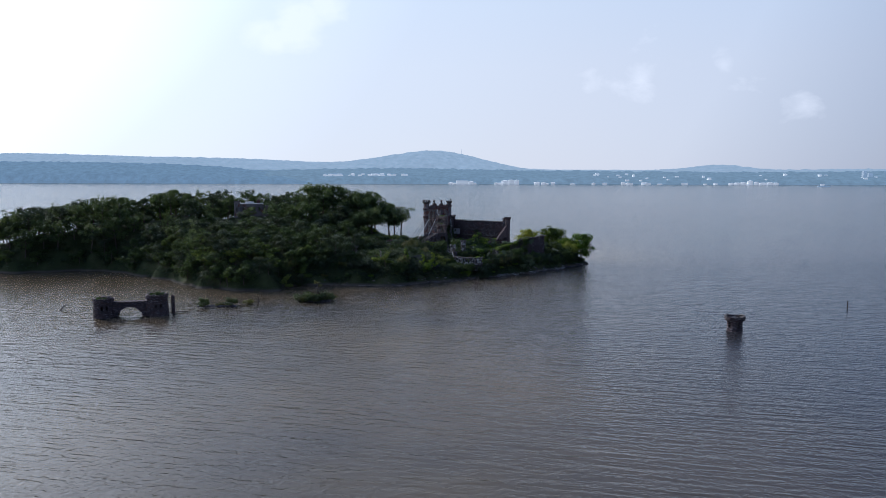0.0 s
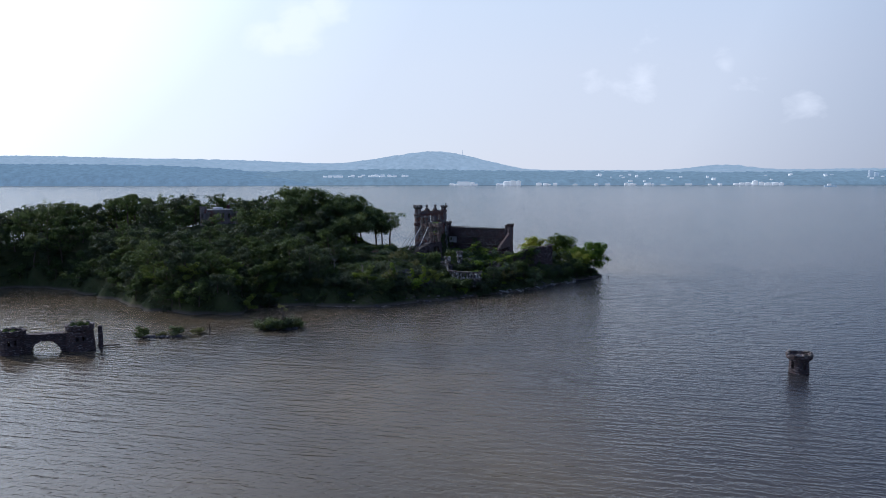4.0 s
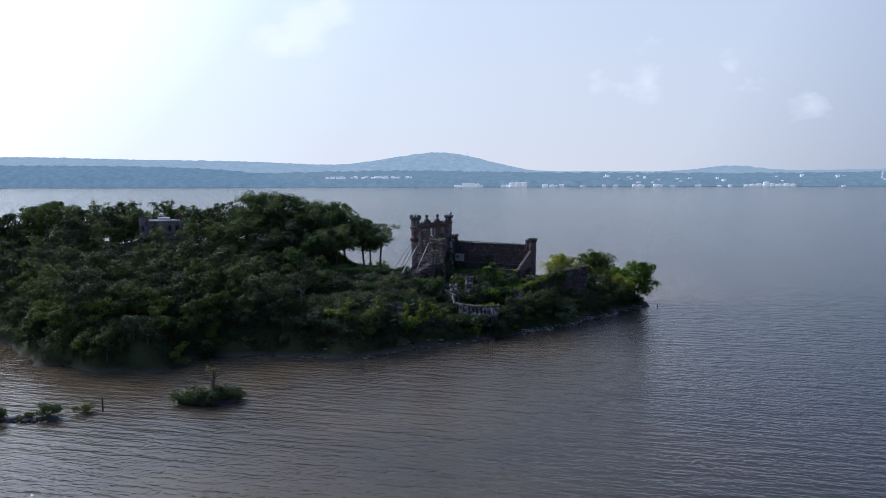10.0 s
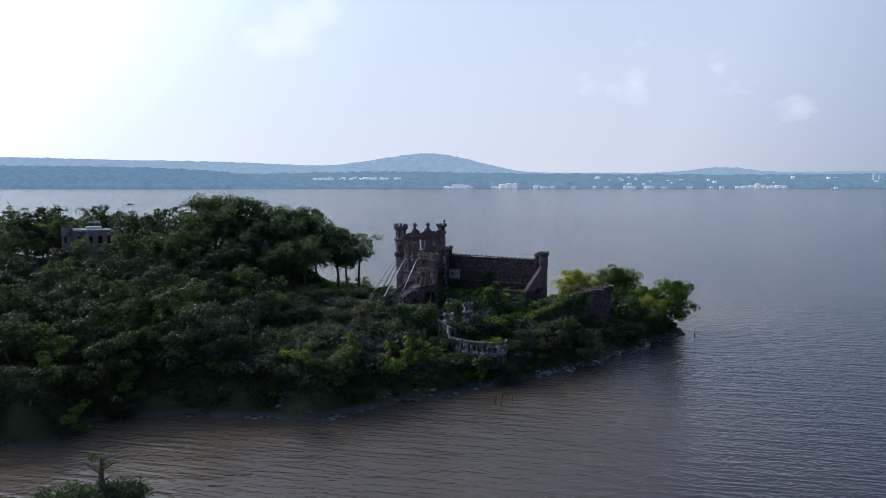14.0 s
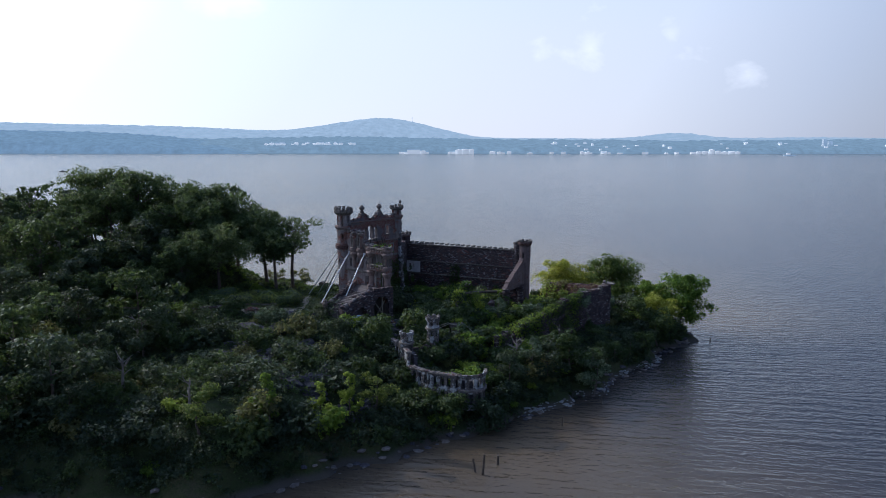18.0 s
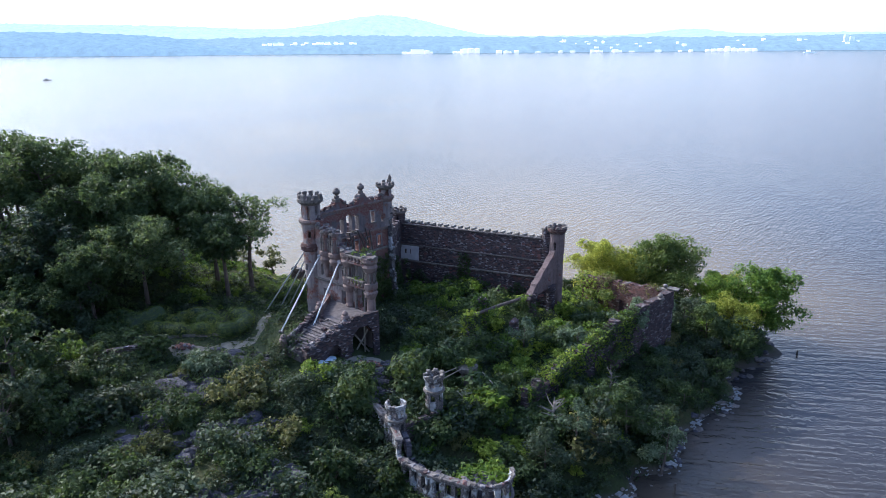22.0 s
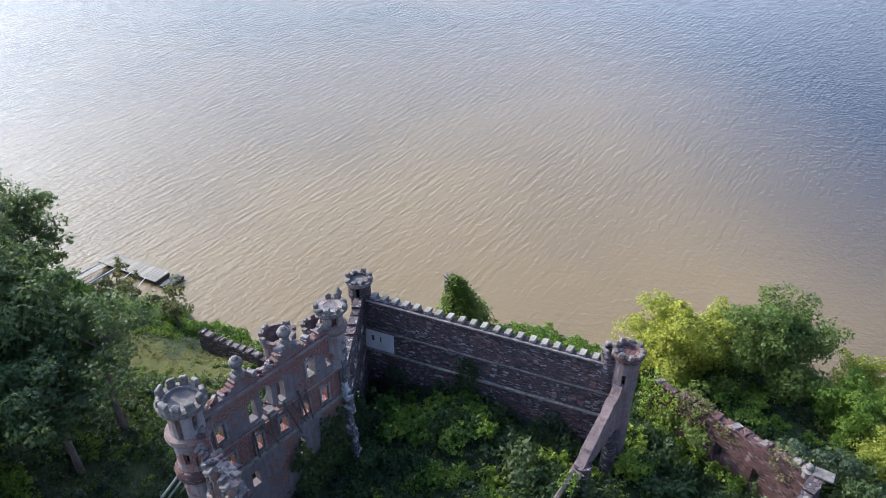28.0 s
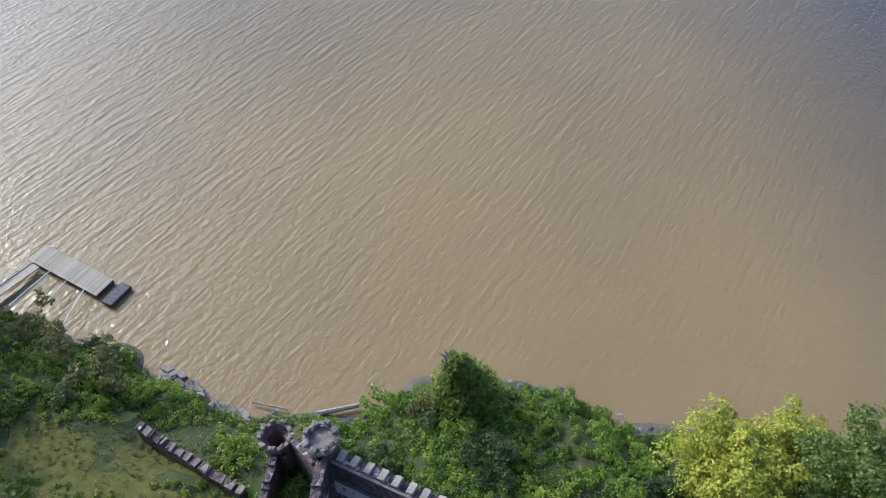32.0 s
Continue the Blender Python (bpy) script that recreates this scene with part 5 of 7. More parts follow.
# ---- ruined walls towards the point ----
point_ruin = thing("harbour_wall_ruin", "reddish roofless ruin walls overgrown with ivy", "ruin")


def harbour_walls():
    a, b = (35.6, 326.6), (44.0, 311.2)

    def occ(u, z):
        t = 10.3 + 2.2 * u / 17.5 + 0.35 * noise.noise(Vector((u * 1.2, 5, 1)))
        if z > t:
            return False
        return not (arch(u, z, 3.2, 1.2, 5, 8.6) or arch(u, z, 8.6, 0.9, 6.4, 8.8) or arch(u, z, 12.6, 0.8, 7, 9))
    wall_between("ruin_wall", a, b, 2, 14, 0.9, occ, RED_RUBBLE, point_ruin, "red rubble wall with arched openings", 0.25, 0.1)
    q0, q1 = Vector((*a, 0)), Vector((*b, 0))
    ang = math.degrees(math.atan2(q1.y - q0.y, q1.x - q0.x))
    me = [block_mesh("coping_stone", 0.8, 0.95, 0.22, RED_RUBBLE if s else DARKCAP, 0.05, 0.14, s) for s in range(3)]
    for i in range(17):
        u = 0.5 + i
        p = q0.lerp(q1, u / 17.5)
        if i in (1, 2, 5, 6, 8, 11, 13):
            continue
        put("coping_stone", me[i % 3], point_ruin, m=pose(p.x, p.y, 10.3 + 2.2 * u / 17.5 - 0.08, (i * 37) % 13 - 6, -7 + (i * 29) % 11 - 5, ang + (i * 53) % 25 - 12))

    def occ2(u, z):
        return z < 12.9 - 0.085 * u - 0.11 * max(0, u - 12) + (0.5 + 0.05 * u) * noise.noise(Vector((u * 0.45, 5, 6)))
    wall_between("ruin_wall", (19.5, 290.8), (44.0, 311.2), 1.5, 14, 1.0, lambda u, z: occ2(31.9 - u, z), RUBBLE, point_ruin, "tall dark stone wall hung with ivy", 0.3, 0.2)
    post = lathe([(0.6, 0), (0.6, 0.9), (0.85, 1.05), (0.85, 1.3), (0.3, 1.4), (0.5, 1.7), (0.52, 1.95), (0.35, 2.2), (0.1, 2.3)], 12, 0.02)
    for x, y, z in ((43.3, 311.7, 12.0), (41.6, 308.8, 11.6)):
        put("ball_post", mesh_of("ball_post", *post, CAP), point_ruin, "pier topped by a stone ball", pose(x, y, z) @ Matrix.Scale(0.65, 4))
    put("cap_slab", block_mesh("cap_slab", 1.6, 1.1, 0.2, CAP, 0.04), point_ruin, "", pose(44.2, 310.9, 12.9, 3, 0, -40))
    for x, y, z in ((16.5, 306.7, 14.1), (14.7, 302.2, 13.0), (20.8, 306.2, 10.8)):
        g = gz(x, y)
        put("wall_stump", mesh_of("wall_stump", *lathe([(1.0, g - 0.5), (0.9, g + 1.2), (0.75, z - 0.8), (0.6, z), (0.3, z + 0.3)], 10, 0.35), RUBBLE), point_ruin, "overgrown stump of a wall", pose(x, y, 0))


harbour_walls()

# ---- works in the water ----


def water_gate():
    t = thing("water_gate", "dark stone water gate, two bastions joined by an arch", "gate")
    a, b = Vector((-91.0, 196.4, 0)), Vector((-77.5, 200.2, 0))

    def occ(u, z):
        return not ((u * 5.1) % 2.1 < 0.5 and 2.2 < z < 3.3)
    for c, r, h in ((a, 2.6, 5.1), (b + Vector((-0.6, 0, 0)), 2.9, 5.6)):
        d = drum("bastion", c[:2], lambda z, r=r, h=h: r * (1.06 - 0.03 * z) + (0.3 if z > h - 1 else 0), -1, h, occ, RUBBLE, t, "round dark bastion", 0.6, 26, 0.3, 0.12)
        ring("bastion_floor", c, [(r - 0.4, h - 1.3), (r - 0.4, h - 1.2)], DARKCAP, d)
        crown(d, c[:2], r + 0.25, h - 0.05, 11, DARKCAP, 0.5, (1, 5, 6))

    def span(u, z):
        return z < 4.0 and not ((u - 6.6) ** 2 / 9.6 + (z + 0.2) ** 2 / 7.6 < 1)
    wall_between("arch_span", a[:2], b[:2], -1, 4.3, 2.2, span, RUBBLE, t, "wide flat arch", 0.25, 0.1)
    put("post", mesh_of("post", *tube([(-74.2, 201.5, -1), (-74.2, 201.5, 5.2)], [0.55, 0.5], 8), RUBBLE), t)
    put("plank", block_mesh("plank", 5.0, 0.7, 0.25, DARKWOOD, 0.05), t, "", pose(-73.0, 202.6, 0.25, 0, 0, 14))


water_gate()


def pier_lodge():
    t = thing("water_turret", "dark stone turret on corbels standing alone in the river", "turret", pose(72.4, 179.0, -0.1))

    def occ(u, z):
        return not (((u + 0.35) % 1.257) < 0.45 and 0.9 < z < 2.6)
    drum("turret_base", (0, 0), lambda z: 1.9 - 0.05 * z, -1, 3.0, occ, RUBBLE, t, "grey piers with dark gaps", 0.5, 30, 0.25)
    ring("turret_core", (0, 0), [(1.1, -1), (1.1, 2.9)], DARKCAP, t)
    ring("corbel", (0, 0), [(1.7, 2.5), (2.1, 2.8), (2.45, 3.1), (2.5, 3.8), (2.1, 3.85), (2.0, 3.4), (0.5, 3.4)], RUBBLE, t, 18, 0.15)
    for i in range(12):
        if i in (2, 3, 7):
            continue
        a = 2 * math.pi * i / 12
        put("rim_stone", COPING[i % 3], t, "", pose(2.25 * math.cos(a), 2.25 * math.sin(a), 3.75, 0, 0, math.degrees(a)))


pier_lodge()


def posts():
    for x, y, h, lean in ((13.2, 259.3, 2.6, 4), (12.6, 259.8, 1.6, -8), (15.4, 261.8, 1.2, 3), (26.3, 273.6, 1.4, 2), (34.4, 281.9, 1.3, 0), (-54.6, 217.2, 2.3, 2), (117.3, 209.1, 2.4, 0), (66.5, 316.0, 0.6, 5)):
        t = thing("mooring_post", "weathered dark wooden post standing in the water", "post", pose(x, y, -1, lean, lean, 0), "posts in the water")
        put("pole", mesh_of("pole", *tube([(0, 0, 0), (0.03, 0, h * 0.5), (0, 0.04, h + 1)], [0.17, 0.16, 0.12], 8), DARKWOOD), t)


posts()


def dock():
    t = thing("floating_dock", "weathered timber dock with gangways to the shore", "dock")
    a, b, c, d = Vector((-34.2, 370.7, 0)), Vector((-24.3, 364.2, 0)), Vector((-23.4, 366.9, 0)), Vector((-33.4, 373.5, 0))
    ax = (b - a).normalized()
    ang = math.degrees(math.atan2(ax.y, ax.x))
    n = 44
    plank = block_mesh("plank", 0.25, (d - a).length, 0.08, WOOD, 0.01)
    for i in range(n):
        q = (a + d) / 2 + (b - a) * ((i + 0.5) / n)
        put("plank", plank, t, "", pose(q.x, q.y, 0.62 + random.uniform(-0.012, 0.012), 0, 0, ang))
    m = (a + b + c + d) / 4
    put("dock_frame", block_mesh("dock_frame", (b - a).length, (d - a).length - 0.2, 0.5, DARKWOOD, 0.05), t, "", pose(m.x, m.y, 0.1, 0, 0, ang))
    put("dock_end", block_mesh("dock_end", 1.6, 3.4, 0.5, ROCK, 0.08, 0.06), t, "dark stone block at the dock end", pose(-22.4, 364.6, 0.1, 0, 0, ang + 2))
    for k, f in enumerate((0.05, 0.3, 0.55, 0.8)):
        p = a.lerp(b, f)
        q = p + Vector((-4.2, -5.6, 0)) + Vector((1.1 * k, 0, 0))
        put("gangway_rail", mesh_of("gangway_rail", *tube([(p.x, p.y, 0.8), (q.x, q.y, 1.3)], [0.07, 0.07], 6), STEEL), t, "thin metal mooring arm")
    p = a.lerp(b, 0.12)
    put("gangway", block_mesh("gangway", 1.5, 7.0, 0.12, WOOD, 0.02), t, "grey gangway", pose(p.x - 2.4, p.y - 2.9, 0.85, -3, 0, -36))
    s = thing("moored_skiff", "small blue skiff pulled up beside the dock", "boat", pose(-39.6, 364.6, 0.5, 0, 0, 60))
    put("hull", mesh_of("hull", [(-1.6, -0.6, 0.5), (-1.6, 0.6, 0.5), (1.2, 0.5, 0.5), (2.0, 0, 0.6), (1.2, -0.5, 0.5), (-1.4, -0.4, 0), (-1.4, 0.4, 0), (1.1, 0.3, 0), (1.7, 0, 0.1), (1.1, -0.3, 0)],
                        [(0, 5, 6, 1), (1, 6, 7, 2), (2, 7, 8, 3), (3, 8, 9, 4), (4, 9, 5, 0), (5, 9, 8, 7, 6)], BLUE), s)


dock()


def house():
    t = thing("hilltop_residence", "flat-roofed stucco residence with a crenellated turret among trees", "house", pose(-82.5, 324, gz(-82.5, 324) - 2.2, 0, 0, 20))
    def occ(u, z):
        return not (u % 2.2 < 0.9 and (1.0 < z < 2.6 or 4.6 < z < 6.2)) and z < 7.6
    for p, q in (((-6.5, -4), (6.5, -4)), ((6.5, -4), (6.5, 4)), ((6.5, 4), (-6.5, 4)), ((-6.5, 4), (-6.5, -4))):
        wall_between("house_wall", p, q, -2, 7.8, 0.4, occ, STUCCO, t, "", 0.3, 0.02)
    put("roof", block_mesh("roof", 13.4, 8.4, 0.35, ROOF, 0.05), t, "", pose(0, 0, 7.5))
    put("chimney", block_mesh("chimney", 1.2, 1.0, 1.6, RED_RUBBLE, 0.05), t, "", pose(3, 1, 7.8))
    put("skylight", block_mesh("skylight", 3.6, 2.4, 0.7, WHITE, 0.05), t, "", pose(-1, 0, 7.85))
    d = drum("house_turret", (-6.6, -4), lambda z: 1.3, -2, 8.8, lambda u, z: not (abs(u - 4.5) < 0.3 and 5 < z < 6.5), STUCCO, t, "round corner turret")
    crown(d, (-6.6, -4), 1.4, 8.75, 8, CAP, 0.6)
    q = thing("garden_pavilion", "small pale roofed shelter under the trees", "shelter", pose(-64, 322, gz(-64, 322), 0, 0, -10))
    put("shelter_wall", block_mesh("shelter_wall", 5, 4, 3, PALE, 0.05), q)
    put("shelter_roof", block_mesh("shelter_roof", 6, 5, 0.3, WHITE, 0.05), q, "", pose(0, 0, 3, 0, 8, 0))


house()
# ---- plants ----


def leaves(rng, centers, radii, per, size, squash=0.85, shell_in=0.5, lobes=0.24):
    """Small pointed leaves on the skins of uneven clumps; an array of corners, three to a leaf."""
    per, size = per * 2, size * 0.72
    C_ = np.repeat(np.asarray(centers, float), per, axis=0)
    Rr = np.repeat(np.asarray(radii, float), per)
    n = len(C_)
    # the leaves of a clump stand in sprigs, with gaps between them
    sprigs = max(1, per // 9)
    sd = rng.normal(size=(n // per * sprigs, 3))
    sd /= np.linalg.norm(sd, axis=1)[:, None]
    sk = rng.random(len(sd))
    pick = np.repeat(np.arange(n // per), per) * sprigs + rng.integers(0, sprigs, n)
    d = sd[pick] + rng.normal(size=(n, 3)) * (0.27 if sprigs > 1 else 0.6)
    d /= np.linalg.norm(d, axis=1)[:, None]
    low = (d[:, 2] < -0.35) & (rng.random(n) < 0.6)
    d[low, 2] *= -1
    k = shell_in + (1.14 - shell_in) * np.clip(sk[pick] + 0.22 * rng.normal(size=n), 0, 1.1) ** 0.55
    k *= 1 + lobes * np.sin(5.3 * d[:, 0] + C_[:, 1] * 3) * np.sin(5.3 * d[:, 1] + C_[:, 2] * 3) + 0.4 * lobes * rng.normal(size=n)
    p = C_ + d * (Rr * k)[:, None] * np.array([1, 1, squash])
    nr = d * 0.9 + rng.normal(size=(n, 3)) * 0.6 + np.array([0, 0, 0.4])
    nr /= np.linalg.norm(nr, axis=1)[:, None]
    a = np.cross(nr, rng.normal(size=(n, 3)))
    a /= np.linalg.norm(a, axis=1)[:, None]
    b = np.cross(nr, a)
    s = (size * rng.uniform(0.55, 1.4, n))[:, None]
    v = np.empty((n, 3, 3))
    v[:, 0] = p - a * s * 0.95 - nr * s * 0.1
    v[:, 1] = p + a * s * 0.6 - b * s * 0.72 + nr * s * 0.1
    v[:, 2] = p + a * s * 0.75 + b * s * 0.62
    return v.reshape(-1, 3)


def leaf_mesh(name, v, mat):
    """A mesh of separate leaves from their corners."""
    me = bpy.data.meshes.new(name)
    n = len(v) // 3
    me.vertices.add(len(v))
    me.vertices.foreach_set("co", v.astype(np.float32).ravel())
    me.loops.add(len(v))
    me.loops.foreach_set("vertex_index", np.arange(len(v), dtype=np.int32))
    me.polygons.add(n)
    me.polygons.foreach_set("loop_start", np.arange(0, len(v), 3, dtype=np.int32))
    me.polygons.foreach_set("loop_total", np.full(n, 3, dtype=np.int32))
    me.update(calc_edges=True)
    me.materials.append(mat)
    return me


def make_tree(seed, h, w, clumps, per, size, trunk_frac=0.35, lean=0.0, form="oak", open_=0.0, fat=1.0):
    """Meshes of a tapered trunk with forking limbs, and of a crown of flat leafy boughs at their ends; height h, crown half-width w.
    open_ thins the boughs out, so that limbs and light show between them."""
    rng = np.random.default_rng(seed)
    r0 = 0.016 * h + 0.07
    bend = rng.normal(size=2) * 0.035 * h
    spine = [(0, 0, -0.6), (bend[0] * 0.4, bend[1] * 0.4, h * trunk_frac * 0.5), (bend[0] + lean * 0.4, bend[1], h * trunk_frac),
             (bend[0] * 0.7 + lean * 0.7, bend[1] * 1.2, h * (trunk_frac + 0.8) / 2), (bend[0] * 0.5 + lean, bend[1] * 1.4, h * 0.86)]
    tubes = [tube(spine, [r0 * 1.35, r0, r0 * 0.8, r0 * 0.5, r0 * 0.1], 7)]
    cs, rs = [], []
    limbs = max(4, clumps // 6)
    for i in range(limbs):
        f = (i + 0.5) / limbs
        if form == "oak":
            prof, rise = math.sin(math.pi * (0.2 + 0.68 * f)) ** 0.6, 0.10
        elif form == "cone":
            prof, rise = 1.05 - 0.85 * f, 0.05
        else:
            prof, rise = (0.45 + 0.75 * f if f < 0.7 else 1.0 - (f - 0.7) * 1.5), 0.16
        a = i * 2.4 + rng.uniform(-0.5, 0.5)
        reach = w * prof * rng.uniform(0.72, 1.12)
        z0 = h * (trunk_frac * 0.85 + (0.84 - trunk_frac * 0.85) * f * 0.85)
        z1 = min(h * 0.95, h * (trunk_frac + (0.95 - trunk_frac) * f) + rng.uniform(-0.03, 0.04) * h)
        k = (z0 - spine[2][2]) / (spine[4][2] - spine[2][2])
        k = max(-0.15, k)
        st = Vector([spine[2][q] + (spine[4][q] - spine[2][q]) * k for q in range(2)] + [z0])
        tip = Vector((lean * f + reach * math.cos(a), reach * math.sin(a), z1))
        mid = st.lerp(tip, 0.5) + Vector((0, 0, -rise * 0.25 * h * (1 - f) + 0.01 * h))
        tubes.append(tube([st, mid, tip], [r0 * (0.5 - 0.25 * f), r0 * (0.32 - 0.14 * f), r0 * 0.07], 5))
        twigs = max(2, round(clumps / limbs))
        for b in range(twigs):
            g = (b + 1) / twigs
            base = st.lerp(mid, g * 2) if g < 0.5 else mid.lerp(tip, g * 2 - 1)
            out = a + (1 if b % 2 else -1) * rng.uniform(0.3, 1.3) * (1 - 0.5 * g)
            ln = w * rng.uniform(0.1, 0.38)
            c = base + Vector((ln * math.cos(out), ln * math.sin(out), rng.uniform(-0.05, 0.09) * h))
            if g < 0.4 and form != "cone":
                c.z += 0.05 * h
            if rng.random() < open_ * (1.1 - g):
                continue
            cs.append(tuple(c))
            rs.append(w * rng.uniform(0.16, 0.36) * (1.2 if clumps < 35 else 1.0) * fat)
            if b % 2 == 0:
                tubes.append(tube([base, tuple(base.lerp(c, 0.9))], [r0 * 0.14, r0 * 0.04], 4))
    for q in range(max(1, clumps // 14)):
        a = rng.uniform(0, 6.28)
        cs.append((spine[4][0] + 0.22 * w * math.cos(a), spine[4][1] + 0.22 * w * math.sin(a), h * rng.uniform(0.86, 0.95)))
        rs.append(w * rng.uniform(0.15, 0.27))
    v = leaves(rng, cs, rs, per, size * (1.25 if fat > 1 else 1.0), 0.82, 0.45, 0.1)
    return join(tubes), v


TREES = {}


def tree_kind(key, mat, *args, **kw):
    t, v = make_tree(*args, **kw)
    TREES[key] = (mesh_of("trunk", *t, BARK), leaf_mesh("crown", v, mat), args[1])


tree_kind("oak_a", MIDL, 1, 12.0, 5.0, 60, 31, 0.38)
tree_kind("oak_b", DEEP, 2, 11.0, 4.4, 56, 31, 0.38, 0.3)
tree_kind("oak_c", CANOPY, 3, 12.5, 4.6, 58, 31, 0.38, 0.32, 0.6)
tree_kind("tall_a", MIDL, 4, 14.0, 4.4, 46, 36, 0.36, 0.45, 0.5, "vase", 0.2)
tree_kind("tall_b", CANOPY, 5, 13.0, 4.2, 44, 36, 0.36, 0.42, -0.6, "vase", 0.2)
tree_kind("round_a", MIDL, 6, 7.0, 3.6, 30, 46, 0.33, 0.2)
tree_kind("round_b", DEEP, 7, 7.5, 3.8, 30, 46, 0.33, 0.18)
tree_kind("round_c", MAPLE, 8, 6.0, 2.6, 24, 46, 0.28, 0.2)
tree_kind("yellow", YELLOW, 9, 11.0, 4.6, 100, 95, 0.23, 0.12, 0.0, "oak", 0.0, 1.25)
tree_kind("maple", MAPLE, 10, 12.5, 5.2, 110, 95, 0.25, 0.14, 0.0, "oak", 0.0, 1.3)
tree_kind("tip_tree", BRIGHT, 11, 11.5, 4.2, 90, 80, 0.24, 0.2, 1.2, "oak", 0.1, 1.35)
tree_kind("young", OLIVE, 12, 6.0, 2.6, 24, 34, 0.27, 0.35, 0.8, "vase", 0.15)
tree_kind("silver", SILVER, 13, 7.0, 2.6, 26, 55, 0.24, 0.25, 0.4, "vase", 0.2)
tree_kind("poplar", BRIGHT, 14, 6.5, 1.4, 22, 52, 0.22, 0.1, 0.0, "cone")
tree_kind("near_oak", CANOPY, 15, 14.0, 5.0, 78, 72, 0.31, 0.55, 0.5, "vase", 0.35)
tree_kind("near_sparse", CANOPY, 18, 14.0, 3.9, 44, 46, 0.22, 0.56, 0.9, "vase", 0.4)
tree_kind("near_oak_c", CANOPY, 17, 13.0, 4.8, 74, 72, 0.31, 0.56, -0.4, "vase", 0.35)
tree_kind("near_oak_b", CANOPY, 16, 13.0, 5.2, 84, 72, 0.31, 0.44, -0.4, "oak", 0.3)

LABELS = {"oak": ("dark green oak tree with a broad crown", "tree"), "tall": ("tall slender tree with a bare lower trunk", "tree"), "round": ("low round-crowned tree on the island slope", "tree"),
          "yellow": ("yellow-green leafy tree beside the ruin wall", "tree"), "maple": ("dense dark green maple by the ruin", "tree"), "tip": ("leaning bright tree at the island's point", "tree"),
          "young": ("thin open young tree on the bank", "tree"), "silver": ("small tree with pale silvery leaves", "tree"), "poplar": ("narrow upright light green sapling", "tree"), "near": ("large old tree with a bare trunk", "tree")}


def plant_tree(key, x, y, h=None, turn=None, z=None, wide=1.0, rnd=random):
    trunk, crown_me, h0 = TREES[key]
    s = (h or h0) / h0
    label, cat = LABELS[key.split("_")[0]]
    t = thing("tree", label, cat, pose(x, y, gz(x, y) if z is None else z, 0, 0, rnd.uniform(0, 360) if turn is None else turn), "trees of the island")
    m = Matrix.Diagonal((s * wide, s * wide, s, 1))
    put("trunk", trunk, t, m=m)
    put("crown", crown_me, t, m=m)


